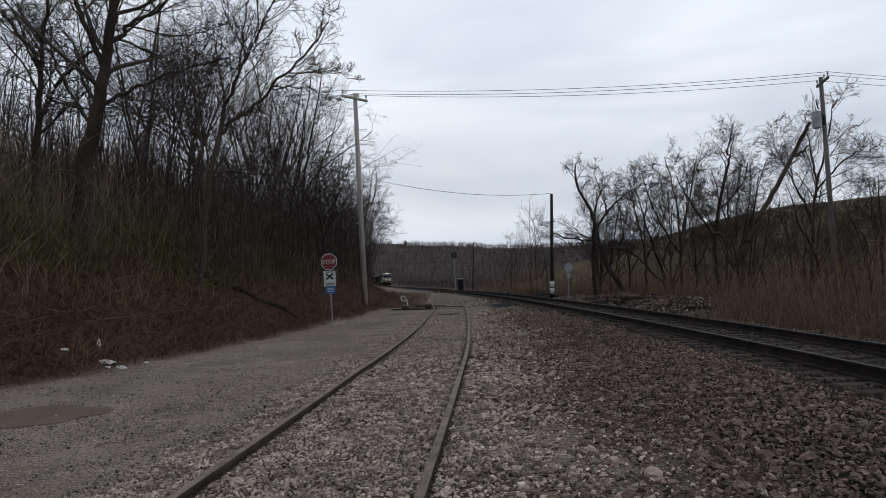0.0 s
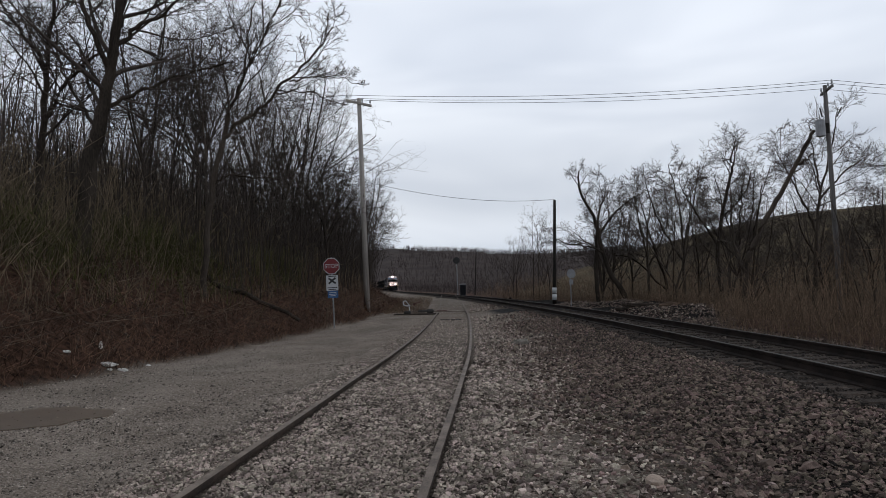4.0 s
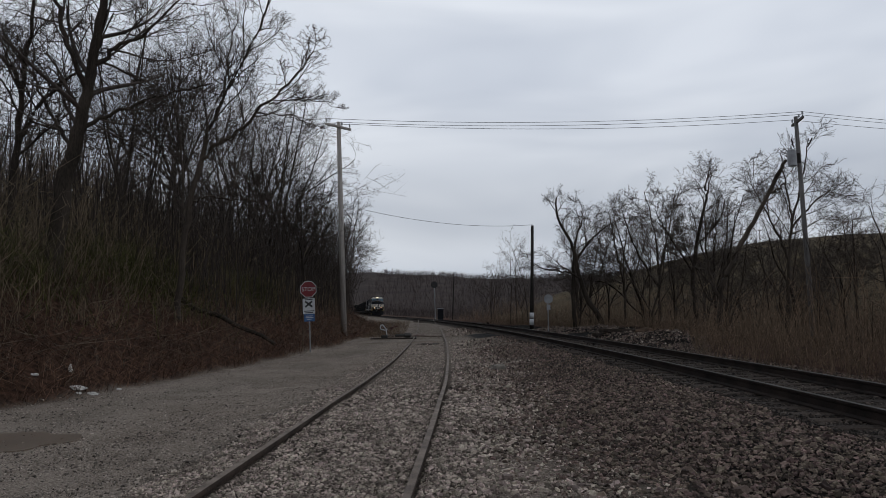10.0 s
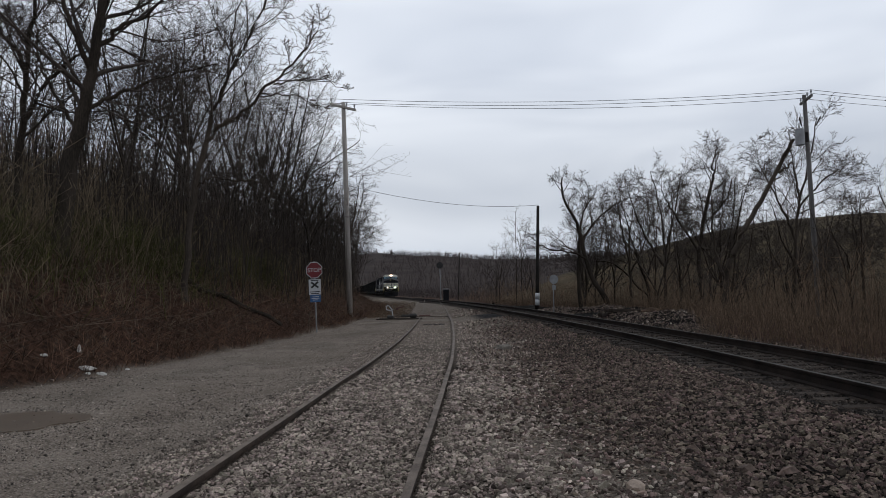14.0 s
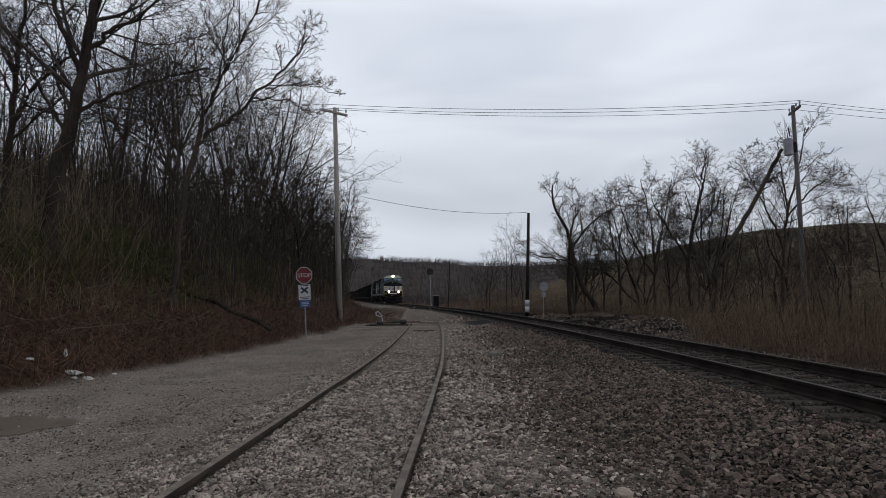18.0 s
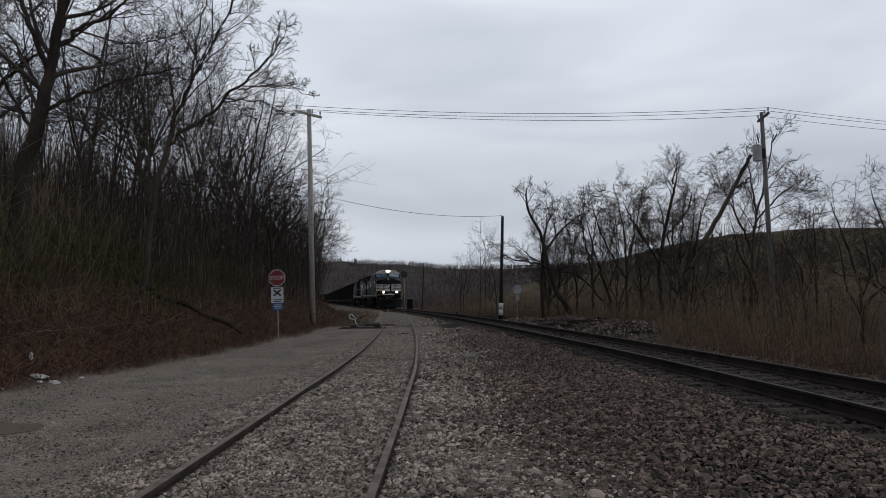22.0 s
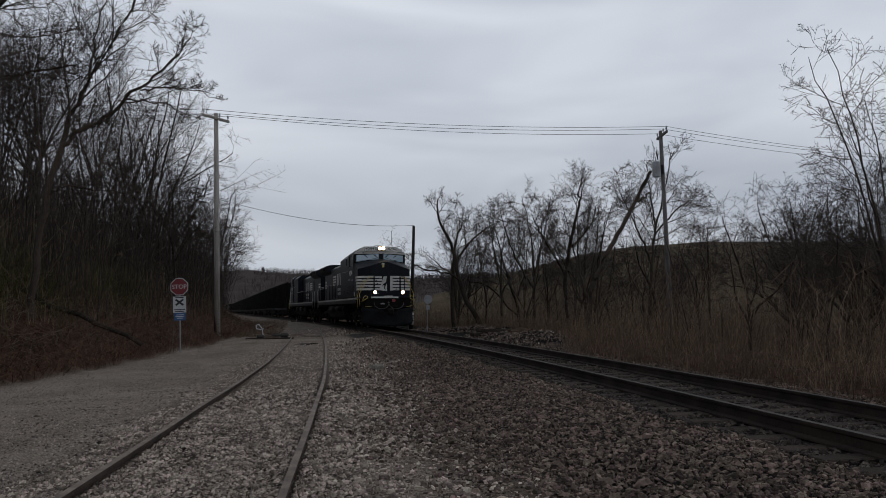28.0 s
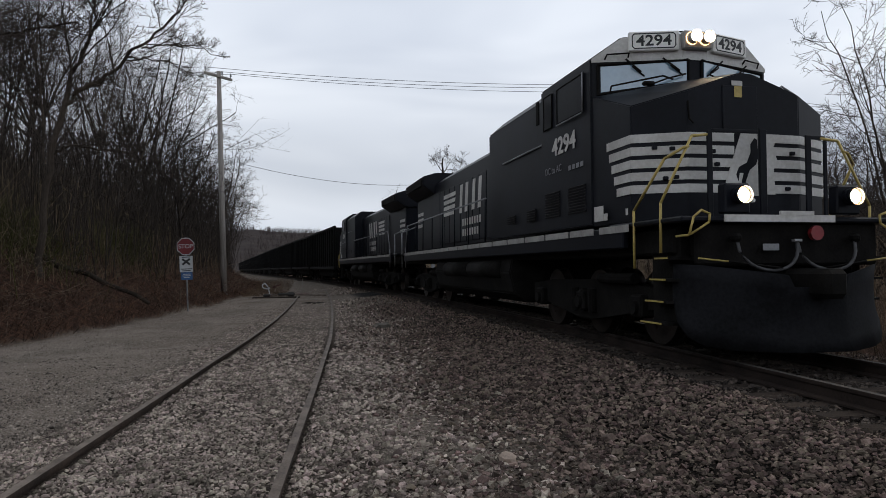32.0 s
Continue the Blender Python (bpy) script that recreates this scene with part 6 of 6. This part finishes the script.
        for x0, x1 in ((1.02, 0.80), (0.50, 0.26)):
            bar_part("wiper_arm", L, [(s * x0, cab_front(x0) + 0.05, 4.22), (s * x1, cab_front(x1) + 0.05, 4.02)], 0.014, M_GRIME)
            bar_part("wiper_blade", L, [(s * (x1 + 0.14), cab_front(x1) + 0.03, 4.10), (s * (x1 - 0.06), cab_front(x1) + 0.03, 3.96)], 0.012, M_GRIME)
        bar_part("wiper_hose", L, [(s * 0.72, 8.34, 3.80), (s * 0.50, 8.42, 3.88), (s * 0.20, 8.44, 3.96)], 0.012, M_GRIME)
        box_part("washer_box", L, (0.18, 0.10, 0.06), (s * 0.80, 8.42, 3.79), M_GRIME, "", 0.02)
        bar_part("brow_grab_iron", L, [(s * 1.30, cab_front(1.30) + 0.015, 4.23), (s * 1.29, cab_front(1.3) + 0.07, 4.29), (s * 0.98, cab_front(0.98) + 0.07, 4.30), (s * 0.97, cab_front(0.97) + 0.015, 4.25)], 0.012, M_GRIME)
        for y0, y1 in ((5.98, 6.36), (6.62, 7.66)):
            w = plate(L, "cab_side_window", [(s * 1.508, y0, 3.52), (s * 1.508, y1, 3.52), (s * 1.508, y1, 4.10), (s * 1.508, y0, 4.10)], M_DARKGLASS, (s * 0.01, 0, 0))
            bm = bmesh.new()
            pipe_bm(bm, [(s * 1.515, y0, 3.52), (s * 1.515, y1, 3.52), (s * 1.515, y1, 4.10), (s * 1.515, y0, 4.10), (s * 1.515, y0, 3.52)], 0.014, 6)
            part("window_gasket", bm, M_GRIME, w)
        bar_part("window_post", L, [(s * 1.53, 7.70, 3.50), (s * 1.53, 7.70, 4.12)], 0.014, M_GREY)
        bar_part("window_rail", L, [(s * 1.535, 6.62, 3.49), (s * 1.535, 7.68, 3.49)], 0.012, M_GREY)
        bar_part("drip_rail", L, [(s * 1.45, 3.30, 3.32), (s * 1.45, 5.80, 3.32)], 0.018, M_GREY, "thin pale drip rail")
        box_part("rear_view_mirror", L, (0.03, 0.12, 0.42), (s * 1.60, 5.90, 3.85), M_GRIME, "", 0.01)
        # number boards: white box with black border and figures
        nb = box_part("number_board", L, (0.74, 0.09, 0.29), (0, 0, 0), M_BLIND, "white number board with black figures", 0.015)
        nb.matrix_basis = pose(s * 0.625, cab_front(0.625) + 0.045, 4.47, 0, 0, -s * 17)
        for bx, bz, bw, bh in ((0, 0.109, 0.58, 0.016), (0, -0.109, 0.58, 0.016), (0.317, 0, 0.016, 0.16), (-0.317, 0, 0.016, 0.16)):
            box_part("board_border", nb, (bw, 0.004, bh), (bx, 0.047, bz), M_SIGNK, "", 0.0)
        for bx in (-1, 1):
            for bz in (-1, 1):
                box_part("board_border", nb, (0.052, 0.004, 0.016), (bx * 0.302, 0.047, bz * 0.093), M_SIGNK, "", 0.0, Euler((0, bx * bz * 0.82, 0)).to_matrix())
        text_part("board_number", "4294", nb, pose(0, 0.047, -0.002, 90, 0, 180), 0.225, M_SIGNK, 0.003, 0.004, 1.16)
        # road number and lettering on the cab side: white figures
        text_part("side_number", "4294", L, pose(s * 1.512, 6.87, 3.13, 90, 0, 90 * s), 0.40, M_WHITE, 0.004, 0.008, 1.28)
        text_part("side_lettering", "DC to AC", L, pose(s * 1.512, 6.40, 2.765, 90, 0, 90 * s), 0.17, M_GREY, 0.003, 0.0, 1.05)
        for k in range(4):
            box_part("lettering_bar", L, (0.006, 0.11, 0.075), (s * 1.512, 7.13 + k * 0.16, 2.71), M_GREY, "", 0.0)
        for y0, y1, z0, z1 in ((8.05, 8.36, 1.77, 1.99), (8.36, 8.50, 1.77, 1.87), (9.05, 9.12, 1.80, 1.89)):
            box_part("white_placard", L, (0.008, y1 - y0 - 0.01, z1 - z0), (s * 1.51, (y0 + y1) / 2, (z0 + z1) / 2), M_WHITE, "", 0.0)
        # railway emblem and lettering on the hood, as plain shapes
        for k in range(4):
            z = 3.45 - k * 0.19
            plate(L, "emblem_bar", [(s * (hx + 0.03), -4.9, z), (s * (hx + 0.03), -3.2 - k * 0.05, z), (s * (hx + 0.03), -3.25 - k * 0.05, z - 0.12), (s * (hx + 0.03), -4.9, z - 0.12)], M_WHITE, (s * 0.006, 0, 0), "white painted emblem bar" if k == 0 else "")
        for y0 in (-2.75, -2.1, -1.3, -0.65):
            plate(L, "emblem_block", [(s * (hx + 0.03), y0, 2.72), (s * (hx + 0.03), y0 + 0.16, 3.55), (s * (hx + 0.03), y0 + 0.46, 3.55), (s * (hx + 0.03), y0 + 0.30, 2.72)], M_WHITE, (s * 0.006, 0, 0))
        for row in range(2):
            for k in range(8 - row):
                box_part("lettering_bar", L, (0.006, 0.15, 0.20), (s * (hx + 0.034), -2.3 + k * 0.27, 2.42 - row * 0.30), M_WHITE, "", 0.0)
        # bands on the rear of the hood
        for k in range(3):
            box_part("hood_band", L, (0.006, 1.1, 0.12), (s * (hx + 0.006), -9.2, 3.15 - k * 0.22), M_WHITE, "white hood band" if k == 0 else "", 0.0)
        # ditch lights on black boxes
        lamp = part("ditch_light", tube_bm(beam_bm(bmesh.new(), (0.34, 0.16, 0.36), (s * 0.77, 10.36, 1.91), None, 0.02), (s * 0.765, 10.42, 1.94), (s * 0.765, 10.52, 1.94), 0.095, 0.108, 20), M_BLACK, L)
        part("lens", tube_bm(bmesh.new(), (s * 0.765, 10.525, 1.94), (s * 0.765, 10.54, 1.94), 0.062, 0.056, 20), M_LAMP if lit else M_LENS, lamp, "bright lit lens" if lit else "")
        part("lamp_rim", tube_bm(bmesh.new(), (s * 0.765, 10.52, 1.94), (s * 0.765, 10.585, 1.94), 0.098, 0.104, 20, False), M_BLACK, lamp)
        part("reflector", tube_bm(bmesh.new(), (s * 0.765, 10.518, 1.94), (s * 0.765, 10.527, 1.94), 0.098, 0.098, 20), M_REFL if lit else M_LENS, lamp)
        # step well with yellow edged treads, corner rails
        box_part("step_well", L, (0.30, 0.66, 1.25), (s * 1.16, 9.70, 1.0), M_GRIME, "", 0.03)
        for k, z in enumerate((0.40, 0.67, 0.94, 1.20)):
            box_part("step_tread", L, (0.28, 0.62 - 0.06 * k, 0.03), (s * 1.38, 9.72 + 0.09 * k, z), M_GRIME, "", 0.0)
            box_part("tread_edge", L, (0.018, 0.50 - 0.07 * k, 0.020), (s * 1.53, 9.72 + 0.09 * k, z + 0.006), M_YELLOW, "yellow step edge" if k == 0 else "", 0.0)
        bar_part("corner_handrail", L, [(s * 1.51, 9.28, 1.08), (s * 1.51, 9.28, 1.84), (s * 1.38, 9.85, 2.45), (s * 1.20, 9.96, 2.57), (s * 1.11, 9.96, 2.60)], 0.018, M_YELLOW, "yellow corner handrail")
        bar_part("corner_handrail", L, [(s * 1.51, 9.96, 1.27), (s * 1.51, 9.97, 1.88), (s * 1.06, 9.95, 2.73), (s * 0.83, 9.92, 2.76)], 0.018, M_YELLOW)
        bar_part("end_handrail", L, [(s * 1.52, -9.3, 1.1), (s * 1.52, -9.3, 1.9), (s * 1.52, -8.8, 2.7)], 0.02, M_GREY)
        bar_part("end_handrail", L, [(s * 1.50, -10.3, 1.1), (s * 1.50, -10.3, 2.5), (s * 0.9, -10.4, 2.75)], 0.02, M_GREY)
        bar_part("side_handrail", L, [(s * 1.50, -8.8, 2.7), (s * 1.50, 2.1, 2.7)], 0.02, M_GREY, "thin grey side handrail")
        for k in range(8):
            bar_part("stanchion", L, [(s * 1.51, -8.8 + k * 1.55, 1.66), (s * 1.50, -8.8 + k * 1.55, 2.70)], 0.018, M_BLACK, "", 6)
        bar_part("grab_iron", L, [(s * 1.50, 10.30, 1.46), (s * 1.44, 10.48, 1.47), (s * 1.38, 10.48, 1.68), (s * 1.28, 10.48, 1.76), (s * 1.17, 10.48, 1.72), (s * 1.18, 10.48, 1.62), (s * 1.42, 10.48, 1.48)], 0.014, M_YELLOW)
        bar_part("uncoupling_lever", L, [(s * 1.32, 10.47, 1.20), (s * 0.95, 10.50, 1.16)], 0.010, M_YELLOW)
        bar_part("uncoupling_rod", L, [(s * 0.95, 10.50, 1.16), (s * 0.3, 10.60, 1.08)], 0.010, M_GRIME)
    # front end: white deck edge, plough, coupler, hoses, marker
    box_part("deck_edge_stripe", L, (1.50, 0.03, 0.085), (0.22, 10.47, 1.67), M_WHITE, "white front deck edge", 0.0)
    box_part("deck_edge_stripe", L, (0.46, 0.035, 0.05), (0.0, 10.475, 1.735), M_WHITE, "", 0.0)
    part("gauge_light", tube_bm(bmesh.new(), (0.60, 10.46, 1.88), (0.60, 10.50, 1.88), 0.028, 0.024, 10), M_BLIND, L)
    box_part("end_plate", L, (2.5, 0.12, 0.52), (0, 10.30, 1.37), M_GRIME, "", 0.03)
    box_part("draft_gear_plate", L, (2.3, 0.10, 0.95), (0, 10.02, 1.15), M_GRIME, "", 0.03)
    # the plough: a hollow curved blade with cut lower corners
    bm = bmesh.new()
    stations = [(-1.42, 10.12, 0.42, 1.13), (-1.36, 10.22, 0.27, 1.13), (-1.22, 10.36, 0.17, 1.12), (-0.95, 10.55, 0.13, 1.08), (-0.40, 10.84, 0.12, 1.0), (-0.34, 10.86, 0.12, 0.86),
                (0.34, 10.86, 0.12, 0.86), (0.40, 10.84, 0.12, 1.0), (0.95, 10.55, 0.13, 1.08), (1.22, 10.36, 0.17, 1.12), (1.36, 10.22, 0.27, 1.13), (1.42, 10.12, 0.42, 1.13)]
    rings = []
    for x, y, z0, z1 in stations:
        levels = [k / 5 for k in range(6)]
        bend = [y + 0.06 - 0.30 * f * (1.25 - f) for f in levels]
        rings.append([(x, q, z0 + (z1 - z0) * f) for f, q in zip(levels, bend)] + [(x * 0.99, q - 0.03, z0 + (z1 - z0) * f) for f, q in reversed(list(zip(levels, bend)))])
    loft_bm(bm, rings)
    part("snow_plough", bm, M_PLOUGH, L, "dark scuffed steel snow plough", True)
    for s in (1, -1):
        hv, hf = tubes([(np.array([(s * (0.405 - 0.405 * math.cos(k / 12 * math.pi)) + (0.0 if s > 0 else 0.0), 10.47 + 0.10 * math.sin(k / 12 * math.pi), 1.40 - 0.35 * math.sin(k / 12 * math.pi) ** 0.8) for k in range(13)]), 0.020, 0.020)], 8)
        hose = new("air_hose", mesh_from("air_hose", hv, hf, [M_RUBBER]))
        hose.parent = L
        tagged(hose, "grey looped air hose")
        box_part("hose_valve", L, (0.10, 0.14, 0.10), (s * 0.82, 10.46, 1.44), M_GRIME, "", 0.03)
    box_part("hose_bracket", L, (0.10, 0.06, 0.03), (0, 10.47, 1.41), M_GREY, "", 0.0)
    box_part("coupler", L, (0.30, 0.75, 0.34), (0, 10.75, 0.90), M_GRIME, "", 0.06)
    box_part("coupler", L, (0.30, 0.9, 0.34), (0, -10.75, 0.90), M_GRIME, "", 0.06)
    part("red_marker_lamp", tube_bm(bmesh.new(), (-0.28, 10.42, 1.50), (-0.28, 10.48, 1.50), 0.09, 0.09, 16), M_REDL, L, "dull red marker lamp")
    plate(L, "end_notice", [(0.44, 10.43, 1.37), (0.22, 10.43, 1.37), (0.22, 10.43, 1.29), (0.44, 10.43, 1.29)], M_GREY, (0, 0.006, 0))
    # headlight box between the boards, white cab brow
    hb = box_part("headlight_box", L, (0.46, 0.12, 0.27), (0, 8.40, 4.475), M_SILL, "silver grey headlight box", 0.02)
    for q in (0.105, -0.105):
        part("lens", tube_bm(bmesh.new(), (q, 8.47, 4.49), (q, 8.49, 4.49), 0.062, 0.056, 20), M_LAMP if lit else M_LENS, hb, "bright lit lens" if lit else "")
        part("lamp_rim", tube_bm(bmesh.new(), (q, 8.47, 4.49), (q, 8.60, 4.49), 0.088, 0.092, 20, False), M_SILL, hb)
        part("reflector", tube_bm(bmesh.new(), (q, 8.455, 4.49), (q, 8.472, 4.49), 0.098, 0.098, 20), M_REFL if lit else M_LENS, hb)
    plate(L, "white_brow", [(0.2, 8.352, 4.20), (-0.2, 8.352, 4.20), (-0.2, 8.352, 4.585), (0.2, 8.352, 4.585)], M_WHITE, (0, 0.010, 0), "white painted cab brow")
    for s in (1, -1):
        plate(L, "white_brow", [(s * x, cab_front(x) + 0.002, z) for x, z in ((1.485, 4.19), (1.485, 4.25), (1.05, 4.555), (0.2, 4.585), (0.2, 4.20))], M_WHITE, (0.003 * s, 0.010, 0))
    bar_part("roof_grab_iron", L, [(0.35, 8.20, 4.58), (0.35, 8.20, 4.66), (0.02, 8.22, 4.67), (0.02, 8.22, 4.59)], 0.013, M_GRIME)
    box_part("horn", L, (0.30, 0.4, 0.12), (0.3, 7.0, 4.64), M_GRIME, "", 0.04)
    box_part("roof_antenna_box", L, (1.2, 0.7, 0.07), (0, 7.4, 4.61), M_BLACK, "", 0.02)
    # tanks
    bm = bmesh.new()
    loft_bm(bm, [[(x, y, z) for x, z in ((1.40, 1.28), (1.46, 1.0), (1.35, 0.55), (1.05, 0.36), (-1.05, 0.36), (-1.35, 0.55), (-1.46, 1.0), (-1.40, 1.28))] for y in (-3.9, 3.7)])
    bmesh.ops.bevel(bm, geom=bm.edges[:], offset=0.03, segments=2, affect="EDGES")
    part("fuel_tank", bm, M_GRIME, L)
    for s in (1, -1):
        for y0, y1 in ((-2.4, 0.1), (0.4, 3.0)):
            part("air_reservoir", tube_bm(bmesh.new(), (s * 1.36, y0, 1.06), (s * 1.36, y1, 1.06), 0.2, 0.2, 18), M_GRIME, L, "", True)
    truck(L, 6.75, (-1.95, 0.0, 1.95), 0.533, LOCO_WHEEL)
    truck(L, -6.75, (-1.95, 0.0, 1.95), 0.533, LOCO_WHEEL)
    return L


def coal_car():
    C = thing("coal_car", "black ribbed open-top coal car in the train", "railway car", group="coal cars of the train")
    top, half = 4.05, 7.6
    for s in (1, -1):
        box_part("side_panel", C, (0.05, 2 * half, 2.95), (s * 1.42, 0, 2.53), M_CAR, "", 0.0)
        for k in range(13):
            box_part("side_post", C, (0.14, 0.14, 2.85), (s * 1.50, -half + 0.15 + k * (2 * half - 0.3) / 12, 2.53), M_CAR, "", 0.02)
        box_part("top_chord", C, (0.18, 2 * half + 0.1, 0.15), (s * 1.48, 0, top), M_CAR, "", 0.02)
        box_part("side_sill", C, (0.18, 2 * half + 0.1, 0.22), (s * 1.48, 0, 1.08), M_CAR, "", 0.02)
        box_part("end_panel", C, (2.84, 0.06, 2.95), (0, s * half, 2.53), M_CAR, "", 0.0)
        for k in range(3):
            box_part("end_rib", C, (2.84, 0.10, 0.12), (0, s * (half + 0.06), 1.6 + k * 0.7), M_CAR, "", 0.0)
        box_part("end_platform", C, (2.7, 0.5, 0.12), (0, s * (half + 0.2), 1.05), M_CAR, "", 0.0)
        box_part("coupler", C, (0.28, 0.7, 0.3), (0, s * (half + 0.35), 0.88), M_GRIME, "", 0.04)
        bar_part("ladder", C, [(1.56, s * (half - 0.25), 1.1), (1.56, s * (half - 0.25), 3.5)], 0.02, M_CAR, "", 6)
        for z in (1.4, 1.8, 2.2, 2.6, 3.0, 3.4):
            bar_part("rung", C, [(1.57, s * (half - 0.62), z), (1.57, s * (half - 0.2), z)], 0.014, M_CAR, "", 6)
    box_part("floor_pan", C, (2.8, 2 * half, 0.2), (0, 0, 1.0), M_CAR, "", 0.0)
    box_part("bathtub_bottom", C, (2.2, 8.6, 0.7), (0, 0, 0.72), M_CAR, "", 0.15)
    truck(C, 5.7, (-0.9, 0.9), 0.457, CAR_WHEEL)
    truck(C, -5.7, (-0.9, 0.9), 0.457, CAR_WHEEL)
    return C


def copy_train_thing(ob):
    """A copy of a car, whose wheelsets are noted as well."""
    c = copy_thing(ob, Matrix())
    for w in c.children_recursive:
        base = w.name.split(".")[0]
        if base == "wheelset":
            a = round(w.matrix_basis.translation.y, 3)
            WHEELS.append((w, a, w.matrix_basis.translation.z))
    return c


stop_sign()
marker_band()
transformer()
signal()
switch_stand()
small_things()
SPEED, S_END = 7.6966, 5.4763
# each vehicle: the thing, distance of its centre behind the leading lamps, half its truck spacing, facing
TRAIN = [(locomotive(True), 10.55, 6.75, 1), (locomotive(False), 10.55 + 22.3, 6.75, -1)]
first_car = coal_car()
for i in range(17):
    TRAIN.append((first_car if i == 0 else copy_train_thing(first_car), 10.55 + 22.3 + 11.15 + 8.2 + i * 16.3, 5.7, 1))


def motions():
    facing = {}
    for ob, back, tr, way in TRAIN:
        rows = []
        for k in range(33):
            s = S_END + SPEED * (32 - k) + back
            a, b = on_main(s - tr), on_main(s + tr)
            x, y, z = ((a[j] + b[j]) / 2 for j in range(3))
            h = math.degrees(math.atan2(b[0] - a[0], b[1] - a[1]))
            rows.append((k, pose(x, y, z, 0, 0, (180 if way > 0 else 0) - h)))
        walk(ob, rows)
        facing[ob] = way
    for w, a, r in WHEELS:
        way = facing[w.parent.parent]
        near_end = w.parent.parent in (TRAIN[0][0], TRAIN[1][0])
        step = 3 if near_end else 2
        rows = []
        for k in range(0, 961, step):
            t = k / 30
            rows.append((t, pose(0, a, r, -way * math.degrees(SPEED * t / r) % 360, 0, 0)))
        walk(w, rows)


motions()
